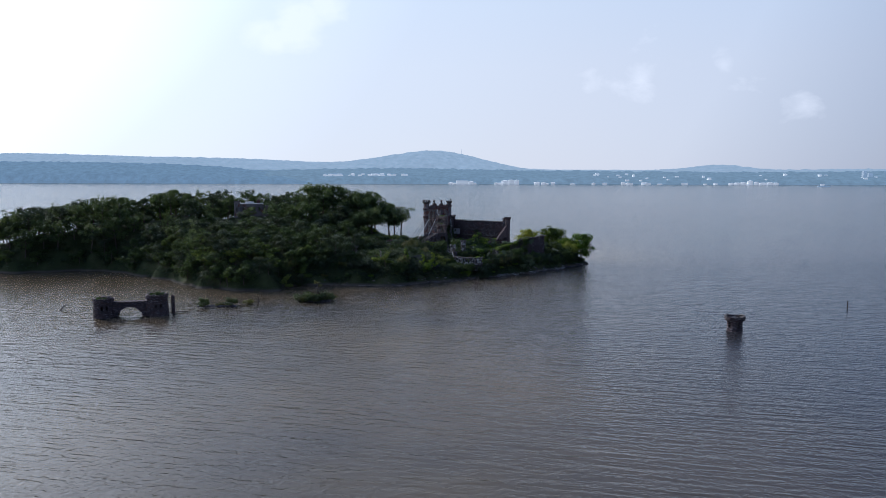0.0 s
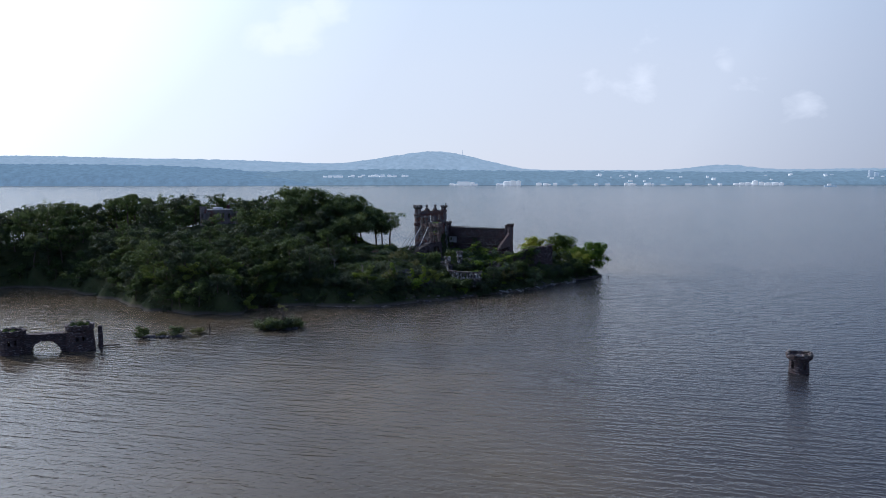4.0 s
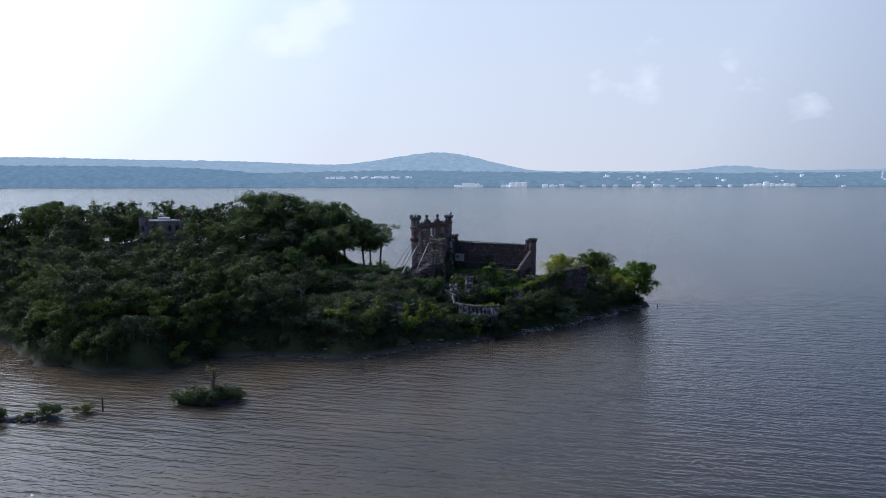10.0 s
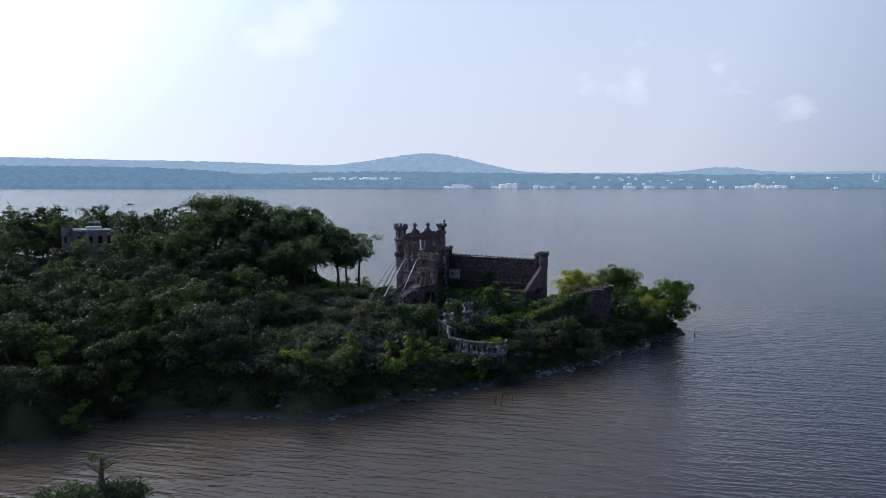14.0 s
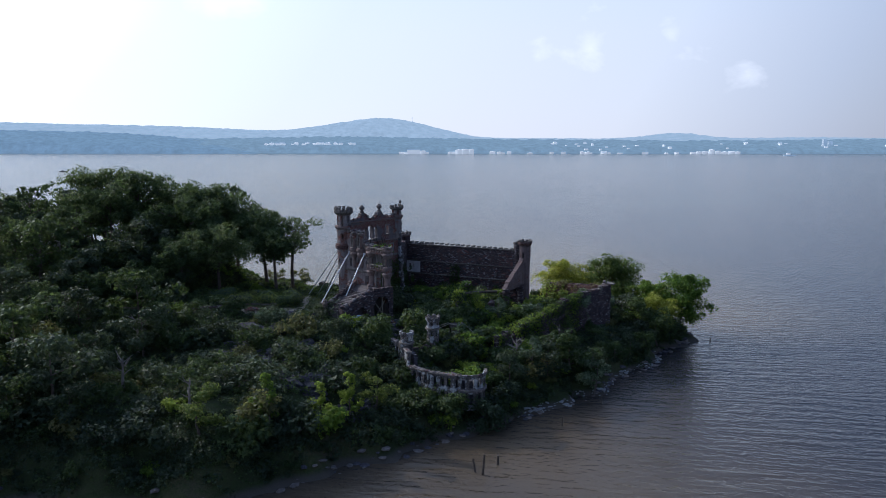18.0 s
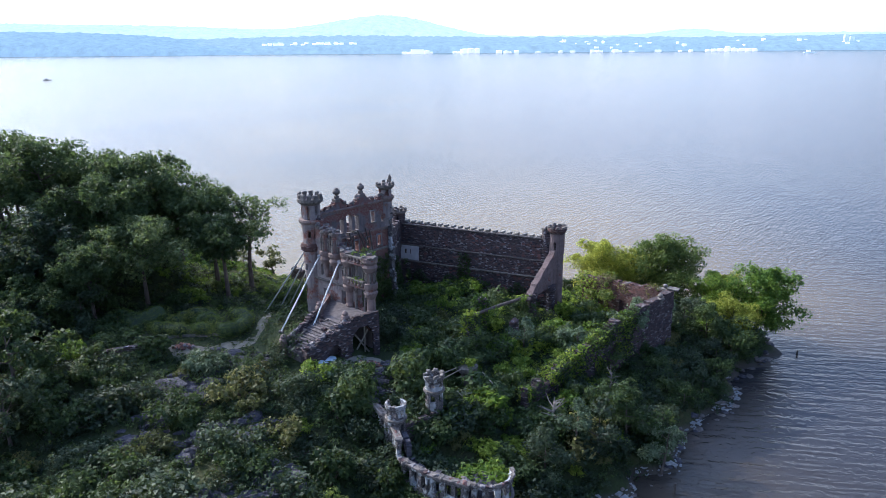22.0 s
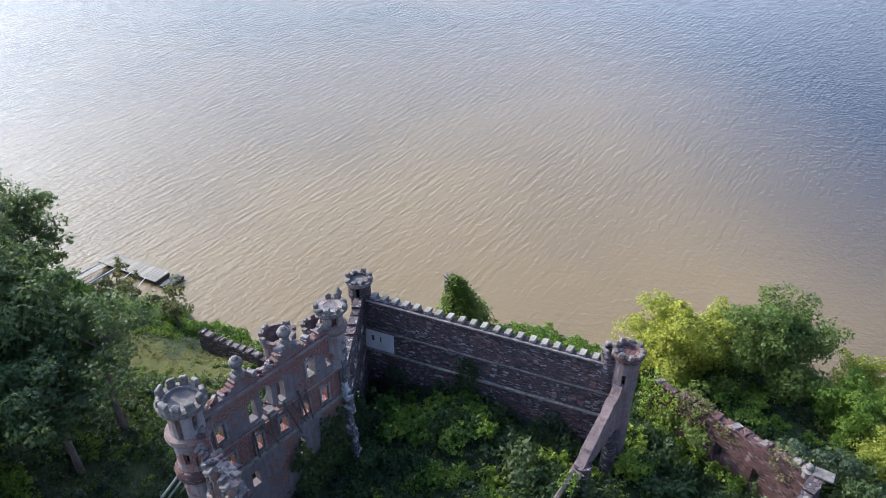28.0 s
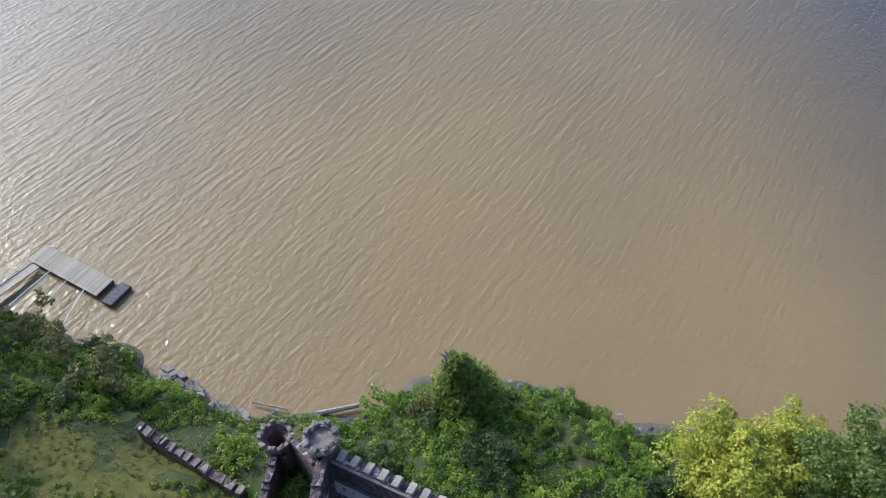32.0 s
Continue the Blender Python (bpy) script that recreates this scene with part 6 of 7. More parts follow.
def forest():
    rnd = random.Random(11)
    placed = []
    tries = 0
    while len(placed) < 262 and tries < 14000:
        tries += 1
        x, y = rnd.uniform(-198, -13), rnd.uniform(238, 374)
        d = float(shore_distance(x, y))
        if d < 0.8:
            continue
        if x > -33 and y < 318 or (x > -48 and 290 < y < 312):
            continue
        if x > -31 or (x > -37 and y > 336):
            continue
        if -92 < x < -72 and 311 < y < 332:
            continue
        gap = 3.6 if d < 10 else 5.4
        if any((x - a) ** 2 + (y - b) ** 2 < gap * gap for a, b in placed):
            continue
        placed.append((x, y))
        if x < -128 and d > 3:
            key, h = rnd.choice(["oak_a", "oak_b", "tall_b"]), rnd.uniform(9.5, 13)
        elif d < 9:
            key, h = rnd.choice(["round_a", "round_b", "round_c", "round_a"]), rnd.uniform(4.5, 7)
        elif y < 305:
            key, h = rnd.choice(["round_a", "round_b", "round_b", "oak_b", "oak_c"]), rnd.uniform(6.5, 9.5)
        else:
            key, h = rnd.choice(["oak_a", "oak_b", "oak_c", "tall_a", "tall_b", "oak_a"]), rnd.uniform(9.5, 13.5)
        if -96 < x < -72 and 300 < y < 312:
            h = min(h, rnd.uniform(6.2, 8.6))
        plant_tree(key, x, y, h, rnd=rnd)
    for x, y, key, h, turn in ((-17.2, 325.8, "near_sparse", 14.8, 20), (-19.6, 320.6, "near_oak_c", 13.3, 140), (-22.5, 327, "near_oak_b", 15.0, 60), 
                               (-29, 332, "near_oak", 15.0, 300), (-32, 327, "near_oak_b", 16.0, 20), (-36, 320, "near_oak_b", 14.5, 260), (-41, 333, "near_oak", 16.0, 110), (-47, 326, "near_oak_b", 16.0, 310),
                               (-29.0, 313.6, "near_oak_b", 12.5, 120), (-34.0, 308.0, "near_oak_c", 10.5, 220), (-42, 311, "oak_b", 9.0, 10), (-55, 330, "near_oak_b", 15.5, 40)):
        plant_tree(key, x, y, h, turn)
    srnd = random.Random(23)
    for i in range(26):
        x, y = srnd.uniform(-54, -34), srnd.uniform(294, 314)
        plant_tree(srnd.choice(["round_a", "round_a", "oak_a", "round_b", "round_c"]), x, y, srnd.uniform(4.6, 7.2), rnd=srnd)
    for x, y, key, h, turn in ((40.5, 333.5, "yellow", 9.8, 0), (51.0, 331.5, "maple", 11.2, 40), (46.5, 336, "yellow", 8.2, 90), (61.2, 318.6, "tip_tree", 11.3, 0), (56.0, 322.5, "tip_tree", 8.0, 100),
                               (55.5, 315.5, "yellow", 7.0, 200), (59, 327, "yellow", 7.2, 120), (50, 308.0, "round_b", 4.6, 0), (48.5, 303.6, "round_a", 3.6, 90), (51, 313.5, "round_a", 6.5, 30),
                               (-40.5, 364.4, "near_oak_b", 13.0, 30), (-45.5, 362.0, "near_oak_b", 12.0, 200), (-43.5, 367.2, "round_b", 5.0, 80), (-39.0, 363.2, "round_c", 4.4, 10), (-17.4, 348.7, "young", 6.4, 150), (-27.5, 356.6, "young", 6.2, 20), (-24, 352.5, "young", 4.0, 0), (36.4, 307.0, "silver", 7.6, 0), (34.0, 285.5, "silver", 6.5, 90),
                               (31.0, 288.5, "round_a", 6.0, 20), (26.5, 284.5, "round_b", 5.5, 210), (-3.0, 268.5, "poplar", 6.6, 0), (-12.5, 262.8, "poplar", 7.2, 50), (-6.5, 266.0, "poplar", 5.6, 20),
                               (-19.5, 259.0, "round_c", 5.2, 10), (0.5, 270.5, "round_c", 4.5, 70), (-52.5, 246.5, "round_c", 5.0, 10), (-48, 252.5, "round_b", 4.5, 60), (28.0, 300.5, "silver", 5.5, 130),
                               (37.8, 322.0, "round_c", 6.0, 0), (21.0, 303.0, "silver", 5.0, 10),
                               (45.0, 300.5, "round_b", 3.4, 10), (41.0, 296.2, "round_a", 3.6, 50), (35.2, 290.0, "round_b", 4.4, 90), (52.5, 312.0, "round_a", 5.6, 10), (29.5, 290.6, "round_a", 5.2, 130), (23.5, 284.8, "silver", 5.5, 10),
                               (20.2, 281.6, "round_b", 5.0, 10), (48.5, 316.5, "round_b", 6.0, 80), (53.5, 309.8, "round_a", 6.2, 80), (44.5, 316.0, "silver", 5.5, 0), (57.5, 315.8, "round_b", 5.5, 0)):
        plant_tree(key, x, y, h, turn)


forest()

SHRUBS = []
for _i, (_m, _w, _h, _n) in enumerate(((MIDL, 1.7, 1.7, 9), (DEEP, 1.9, 1.8, 9), (BRIGHT, 1.3, 1.3, 7), (OLIVE, 1.4, 1.3, 7), (SILVER, 1.5, 1.5, 8), (MIDL, 1.3, 2.3, 8))):
    _r = np.random.default_rng(50 + _i)
    _c = [(_r.uniform(-1, 1) * _w * 0.7, _r.uniform(-1, 1) * _w * 0.7, _h * _r.uniform(0.2, 0.8)) for _ in range(_n)]
    SHRUBS.append((leaf_mesh("leaves", leaves(_r, _c, [_w * _r.uniform(0.35, 0.55) for _ in range(_n)], 72, 0.19), _m),
                   mesh_of("stem", *join([tube([(0, 0, -0.3), tuple(q * 0.5 for q in c), c], [0.06, 0.04, 0.02], 4) for c in _c]), BARK)))
SHRUB_LABEL = ["leafy green bush on the island slope", "dark green bush on the island slope", "bright yellow-green leafy bush", "olive brown bush with thin leaves", "pale silvery leafy bush", "tall green bush among the ruins"]


def shrub(k, x, y, s, z=None, rnd=random):
    t = thing("bush", SHRUB_LABEL[k], "bush", pose(x, y, gz(x, y) - 0.1 if z is None else z, 0, 0, rnd.uniform(0, 360)), "bushes of the island")
    m = Matrix.Diagonal((s * rnd.uniform(0.85, 1.2), s * rnd.uniform(0.85, 1.2), s * rnd.uniform(0.8, 1.15), 1))
    put("leaves", SHRUBS[k][0], t, m=m)
    put("stem", SHRUBS[k][1], t, m=m)


ROCKS = [(-17.5, 290.5, 4.5), (-10.0, 271.5, 4.0), (-2.0, 270.5, 3.2), (-6.5, 276.0, 3.0), (-14.0, 281.5, 3.6), (-9.0, 283.0, 2.6), (-21.0, 283.5, 3.0), (-38, 316, 3.0), (-15.8, 296.4, 3.0), (-11.6, 295.6, 2.2), (6.0, 296.2, 2.6), (3.0, 292.6, 2.4)]


def free_ground(x, y):
    """Keeps the walks, the lawns and the buildings clear of bushes."""
    if -27 < x < -4 and 297.5 < y < 313 or -21 < x < -11 and y < 325 and y > 312:
        return False
    if (x - 26.5) ** 2 + (y - 316) ** 2 < 14:
        return False
    if -9 < x < 5 and 293 < y < 330 and (x - 2) + (y - 300) > -12:
        return y < 296 and x > 3
    if -27 < x < -5 and 325 < y < 346 or -8 < x < -1 and 334 < y < 340:
        return False
    if 1 < x < 10 and 273 < y < 289 or (x - 13.4) ** 2 + (y - 276) ** 2 < 9:
        return False
    if any((x - a) ** 2 + (y - b) ** 2 < (r * 0.8) ** 2 for a, b, r in ROCKS):
        return False
    return True


def thicket():
    rnd = random.Random(21)
    got, scrub = [], {}
    tries = 0
    while len(got) < 570 and tries < 9000:
        tries += 1
        x, y = rnd.uniform(-62, 64), rnd.uniform(252, 356)
        if len(got) > 505:
            x, y = rnd.uniform(-165, -62), rnd.uniform(240, 296)
        d = float(shore_distance(x, y))
        if d < 1.0 or not free_ground(x, y) or (x < -26 and y > 308) or (x < -62 and d > 16):
            continue
        if any((x - a) ** 2 + (y - b) ** 2 < 3.0 for a, b in got):
            continue
        got.append((x, y))
        west = y > 333 + 0.45 * max(0, 8 - x) - 0.55 * max(0, x - 8)
        k = rnd.choices(range(6), (1.6, 0.3, 8, 0.6, 0, 2) if west else (4, 5, 0.9, 1.3, 0.25, 3))[0]
        s = rnd.uniform(0.65, 1.35) * (0.75 if d < 4 else 1.0)
        if y < 292 and d > 4:
            s *= rnd.choice((0.9, 1.1, 1.3, 1.7))
        if x > 8 and y < 322:
            k = rnd.choices(range(6), (4, 1.4, 2.6, 1.2, 0.6, 4))[0]
        if 7 < x < 34 and 294 < y < 326:
            s *= 1.4
            k = rnd.choices(range(6), (3.5, 0.8, 7, 1.0, 0.15, 4))[0]
        if (x < -30 or y > 335 or x > 40) or len(got) > 330:
            scrub.setdefault(k, []).append(pose(x, y, gz(x, y) - 0.1, 0, 0, rnd.uniform(0, 360)) @ Matrix.Scale(s, 4))
        else:
            shrub(k, x, y, s, rnd=rnd)
    for k, places in scrub.items():
        co = np.empty(len(SHRUBS[k][0].vertices) * 3, np.float32)
        SHRUBS[k][0].vertices.foreach_get("co", co)
        co = np.c_[co.reshape(-1, 3), np.ones(len(co) // 3)]
        v = np.concatenate([(co @ np.array(m).T)[:, :3] for m in places])
        tagged(new("scrub", leaf_mesh("scrub", v, SHRUBS[k][0].materials[0])), "dense leafy scrub covering the island slopes", "scrub", kind="stuff")
    for x, y, k, s in ((-17.2, 294.2, 4, 1.4), (-15.4, 293.6, 4, 1.2), (9.9, 287.4, 5, 1.6), (8.0, 285.0, 0, 1.7), (10.4, 285.4, 1, 1.7), (6.6, 287.4, 1, 1.5), (4.4, 287.2, 0, 1.4), (6.0, 273.2, 0, 1.4), (9.6, 271.6, 2, 1.3), (17.6, 275.2, 5, 1.4), (15.8, 273.4, 1, 1.4), (6.0, 275.4, 0, 1.4), (4.2, 278.0, 5, 1.5), (3.2, 281.6, 1, 1.5), (8.6, 283.4, 5, 1.4), (7.4, 281.2, 1, 1.5), (7.6, 282.6, 2, 0.9), (6.3, 284.8, 2, 0.8), (10.8, 288.0, 2, 1.0), (1.4, 294.4, 2, 0.8),
                       (-5.0, 300.8, 0, 0.8), (-7.5, 304.2, 1, 0.9), (-6.6, 301.4, 0, 0.9), (3.0, 279.5, 1, 1.3), (4.6, 276.2, 0, 1.3), (7.0, 273.6, 1, 1.1), (2.2, 284.0, 1, 1.2), (0.4, 287.0, 0, 1.2), (11.2, 281.0, 5, 1.3),
                       (8.4, 279.6, 1, 1.2), (17.2, 277.6, 1, 1.5), (16.6, 281.0, 0, 1.4), (7.2, 288.4, 1, 1.2), (10.6, 284.4, 1, 1.0), (12.5, 287.0, 5, 1.2), (6.6, 280.6, 5, 1.0), (8.0, 284.0, 1, 1.2), (9.6, 284.2, 0, 1.1), (10.6, 286.4, 2, 0.9), (3.6, 280.6, 0, 1.2)):
        shrub(k, x, y, s, rnd=rnd)
    for x, y, z, k, s in ((12.7, 276.6, 5.3, 2, 1.55), (14.6, 276.9, 5.1, 2, 1.4), (10.4, 277.4, 4.8, 1, 1.3), (9.4, 272.9, 2.6, 0, 1.5), (11.4, 272.2, 2.2, 5, 1.5), (5.0, 277.2, 3.2, 1, 1.4), (2.6, 283.4, 5.0, 1, 1.4), (15.6, 273.0, 2.2, 1, 1.2), (13.4, 295.0, 9.6, 2, 0.7), (-78.6, 199.6, 4.6, 0, 0.9), (-76.9, 200.6, 4.6, 5, 0.7), (-91.4, 196.2, 4.0, 0, 0.8)):
        shrub(k, x, y, s, z, rnd)
    for x, y, s in ((-69, 211.2, 1.2), (-64.6, 212.4, 0.8), (-61.8, 213.6, 1.4), (-57.3, 216.4, 1.1)):
        shrub(5 if s > 1.15 else 3, x, y, s, 0.2, rnd)


thicket()


def ground_cover():
    """Mounds of low weeds, ferns and vines, and dry grass, too many to count."""
    rng = np.random.default_rng(31)
    for name, mat, n, per, size, rad, label, test in (
            ("undergrowth", MIDL, 3900, 32, 0.21, 0.75, "low green weeds and vines covering the slopes", lambda x, y: (x > -75) & (y < 334)),
            ("dark_undergrowth", DEEP, 2300, 34, 0.22, 0.9, "dark low vines and ferns on the slopes", lambda x, y: (x > -75) & (y < 334)),
            ("river_bank_weeds", BRIGHT, 1300, 46, 0.19, 0.6, "sunlit bright green weeds on the river bank", lambda x, y: (x > -42) & (y >= 321) & ((x < -4) | (y > 333)) & ~((x > -24) & (x < -5) & (y > 325) & (y < 341))),
            ("bank_vines", BRIGHT, 1000, 60, 0.19, 0.7, "green tangled vines on the river bank", lambda x, y: (x > -42) & (y >= 327) & ((x < -28) | (x > -4) | (y > 345))),
            ("lawn_weeds", BRIGHT, 2100, 40, 0.17, 0.5, "sunlit bright green weeds on the lawn behind the castle", lambda x, y: (x > -24) & (x < -5) & (y > 325.5) & (y < 341) & (np.abs(y - 339.5 + 0.36 * (x + 22) * ((x > -17) * 0.6 + 0.4)) > 1.6)),
            ("court_weeds", BRIGHT, 700, 34, 0.19, 0.7, "bright green weeds filling the castle court", lambda x, y: (x > 6) & (x < 33) & (y > 294) & (y < 325)),
            ("lawn_flowers", YELLOW, 260, 34, 0.18, 0.45, "yellow-green sunlit weeds on the lawn", lambda x, y: (x > -22) & (x < -5) & (y > 326.5) & (y < 346)),
            ("garden_weeds", MIDL, 420, 40, 0.19, 0.6, "green plants filling the upper garden bed", lambda x, y: (x > -21) & (x < -12.2) & (y > 309.5) & (y < 323.5)),
            ("bed_weeds", BRIGHT, 300, 36, 0.17, 0.5, "light green plants in the upper garden bed", lambda x, y: (x > -20) & (x < -12.6) & (y > 310) & (y < 322)),
            ("lawn_grass", OLIVE, 1700, 8, 0.13, 0.5, "short dry grass of the lawn", lambda x, y: (x > -25) & (x < -4) & (y > 326) & (y < 346)),
            ("short_grass", MIDL, 2600, 7, 0.1, 0.4, "short rough grass round the garden", lambda x, y: (x > -29) & (x < -4) & (y > 293.5) & (y < 326)),
            ("shore_scrub", DEEP, 1700, 40, 0.24, 1.15, "dark leafy scrub at the water's edge", lambda x, y: (y < 320) & (shore_distance(x, y) < 6.5)),
            ("dry_grass", OLIVE, 3800, 9, 0.13, 0.3, "dry olive grass tufts", lambda x, y: (x > -60))):
        x, y = rng.uniform(-176 if name == "shore_scrub" else -75, 64, n * 9), rng.uniform(238 if name == "shore_scrub" else 250, 372, n * 9)
        d = shore_distance(x, y)
        f = np.sin(x * 0.6 + 2 * np.sin(y * 0.23)) + np.sin(y * 0.5 + 1.5 * np.sin(x * 0.31))
        lawn = ((x > -24) & (x < -7) & (y > 338) & (y < 344)) | ((x > -26) & (x < -6) & (y > 297) & (y < 302)) | ((x > -28) & (x < -10) & (y > 300) & (y < 310))
        u, v_ = (x + 3.4) * 0.71 - (y - 300.5) * 0.71, (x + 3.4) * 0.71 + (y - 300.5) * 0.71
        clear = (np.abs(u) < 4.6) & (np.abs(v_) < 7.5) | ((x > -3) & (x < 5) & (y > 292) & (y < 300))
        ok = (d > 0.9) & test(x, y) & ~clear & ((~lawn) if name not in ("dry_grass", "short_grass", "lawn_grass") else (lawn | (f > (0.6 if name[0] == "d" else -9))))
        x, y = x[ok][:n], y[ok][:n]
        r = rad * rng.uniform(0.6, 1.3, len(x))
        c = np.stack([x, y, ground_at(x, y) + r * 0.25], 1)
        v = leaves(rng, c, r, per, size, 0.7)
        tagged(new(name, leaf_mesh(name, v, mat)), label, "weeds", kind="stuff")


ground_cover()


def ivy(name, p0, p1, z0, z1f, n, mat, label, off=0.6, size=0.2, seed=0, cover=0.0, both=True):
    """Vines that cling to a wall."""
    rng = np.random.default_rng(seed)
    a, b = np.array(p0, float), np.array(p1, float)
    ln = np.linalg.norm(b - a)
    t = (b - a) / ln
    nr = np.array([t[1], -t[0]])
    u = rng.uniform(0, ln, n)
    top = np.array([z1f(q) for q in u])
    z = z0 + (top - z0) * rng.random(n) ** 1.15
    side = np.where(rng.random(n) < (0.5 if both else 1.0), 1, -1)
    f = np.sin(u * 1.3 + seed) + np.sin(u * 0.47 + z * 0.5) + 0.6 * np.sin(z * 1.7 + u)
    ok = f > cover
    u, z, side = u[ok], z[ok], side[ok]
    thick = off + np.abs(rng.normal(size=len(u))) * 0.22
    xy = a + t * u[:, None] + nr * (thick * side)[:, None]
    v = leaves(rng, np.stack([xy[:, 0], xy[:, 1], z], 1), np.full(len(u), 0.2), 1, size)
    ob = new(name, leaf_mesh(name, v, mat))
    tagged(ob, label, "vines", kind="stuff")


ivy("ivy", (19.5, 290.8), (36.5, 305.0), 2.0, lambda u: 9.2 + 0.12 * u, 5000, DEEP, "dark ivy hanging over a ruined wall", 0.65, 0.22, 1, 0.1)
ivy("ivy", (19.5, 290.8), (36.0, 304.5), 6.5, lambda u: 9.0 + 0.15 * u, 4200, BRIGHT, "bright vines along a wall top", 0.5, 0.2, 2, 0.0)
ivy("ivy", (8.0, 324.0), (2.6, 318.6), 8.5, lambda u: 12 + 2.4 * math.sin(u * 1.7) ** 2 + u * 0.4, 2600, MIDL, "ivy climbing the tower wall", 0.5, 0.22, 3, -0.3, False)
ivy("ivy", (-1.0, 315.0), (4.0, 320.0), 9.5, lambda u: 13.5 + 3.2 * math.sin(u * 0.9) ** 2, 2600, MIDL, "ivy climbing the tower wall", 0.65, 0.22, 4, -0.4, False)
ivy("ivy", (7.0, 333.0), (27.0, 321.8), 5.0, lambda u: 8.5 + 2.2 * math.sin(u * 0.55) ** 2, 6000, DEEP, "ivy at the foot of the long wall", 0.7, 0.22, 5, -0.5, False)
ivy("ivy", (15.5, 328.2), (17.4, 327.1), 9.0, lambda u: 14.3, 500, MIDL, "hanging vine on the long wall", 0.6, 0.2, 6, -2, False)
ivy("ivy", (35.2, 327.4), (37.4, 323.4), 3.0, lambda u: 10.8, 1600, BRIGHT, "bright ivy on a red wall end", 0.6, 0.22, 7, -2)
ivy("ivy", (35.6, 326.6), (44.0, 311.2), 10.0, lambda u: 11.0 + 0.12 * u, 1500, OLIVE, "dry weeds on a wall top", 0.3, 0.2, 8, 0.2)
ivy("ivy", (0.5, 303.9), (2.2, 302.1), 20.6, lambda u: 21.9, 420, BRIGHT, "weeds on the balcony", 0.7, 0.15, 9, -1.5)
ivy("ivy", (0.7, 303.5), (2.0, 302.3), 17.7, lambda u: 18.7, 260, BRIGHT, "weeds on the lower balcony", 0.8, 0.15, 10, -1.5)
ivy("ivy", (3.0, 302.0), (5.4, 307.0), 9.0, lambda u: 15.5 - u, 1500, DEEP, "dark ivy on the broken wall end", 0.4, 0.22, 11, -1)
ivy("ivy", (5.2, 279.2), (11.6, 274.0), 3.0, lambda u: 5.4 + 1.4 * math.sin(u) ** 2, 900, MIDL, "vines over the lodge wall", 0.4, 0.18, 13, 0.2, False)
ivy("ivy", (1.6, 288.6), (5.2, 279.2), 4.5, lambda u: 7.2, 1200, DEEP, "vines over the lodge wall", 0.4, 0.18, 14, 0.1, False)
ivy("ivy", (8.0, 346.6), (10.5, 344.5), 3.0, lambda u: 5.0, 300, BRIGHT, "reeds on the river bank", 0.6, 0.25, 12, -2)


def wall_top_vines(p0, p1, topf, n, mat, seed, cover=-0.4):
    """Vines that drape over a wall's top and down both its sides."""
    rng = np.random.default_rng(seed)
    a, b = np.array(p0, float), np.array(p1, float)
    ln = np.linalg.norm(b - a)
    t = (b - a) / ln
    nr = np.array([t[1], -t[0]])
    u = rng.uniform(0, ln, n)
    s = rng.uniform(-1, 1, n) * 1.0
    ok = np.sin(u * 0.9 + seed) + np.sin(u * 0.37 + seed * 2) > cover
    u, s = u[ok], s[ok]
    drop = np.abs(rng.normal(size=len(u))) * np.where(np.abs(s) > 0.55, 1.6, 0.15)
    z = np.array([topf(q) for q in u]) + 0.15 - drop + 0.3 * np.sin(u * 3.1)
    xy = a + t * u[:, None] + nr * s[:, None]
    v = leaves(rng, np.stack([xy[:, 0], xy[:, 1], z], 1), np.full(len(u), 0.3), 1, 0.2)
    tagged(new("vines", leaf_mesh("vines", v, mat)), "vines draped over the top of a ruined wall", "vines", kind="stuff")


def south_top(u):
    w = 31.9 - u
    return 12.9 - 0.085 * w - 0.11 * max(0, w - 12)


wall_top_vines((19.5, 290.8), (38.5, 306.6), south_top, 3600, MIDL, 1)
wall_top_vines((19.5, 290.8), (37.0, 305.4), south_top, 2800, BRIGHT, 2, -0.2)
wall_top_vines((35.6, 326.6), (43.0, 313.0), lambda u: 10.3 + 2.2 * u / 17.5, 900, OLIVE, 3, 0.5)


def vine_column(x, y, z0, z1, r, n, mat, seed):
    """Vines that wrap a stump all round."""
    rng = np.random.default_rng(seed)
    f = rng.random(n)
    a = rng.uniform(0, 2 * math.pi, n)
    q = r * (1.25 - 0.45 * f) * (0.85 + 0.3 * np.sin(a * 3 + f * 9)) + rng.normal(size=n) * 0.1
    v = leaves(rng, np.stack([x + q * np.cos(a), y + q * np.sin(a), z0 + (z1 - z0) * f], 1), np.full(n, 0.2), 1, 0.2)
    tagged(new("vines", leaf_mesh("vines", v, mat)), "leafy vines wrapped round an overgrown wall stump", "vines", kind="stuff")


vine_column(16.5, 306.7, 8.0, 13.9, 1.05, 1300, MIDL, 1)
vine_column(16.3, 306.5, 9.0, 14.6, 0.95, 700, BRIGHT, 2)
vine_column(14.7, 302.2, 8.0, 13.4, 1.05, 1300, DEEP, 3)
vine_column(14.5, 302.0, 10.5, 13.9, 0.95, 500, BRIGHT, 4)
ivy("ivy", (14.8, 302.3), (24.0, 315.0), 11.0, lambda u: 13.4 - 0.13 * u, 900, BRIGHT, "bright vines over the fallen beam", 0.25, 0.17, 21, 0.0)
ivy("ivy", (2.0, 318.0), (3.8, 319.8), 9.5, lambda u: 17.0, 900, MIDL, "ivy climbing the tower wall", 0.5, 0.2, 22, -1, False)


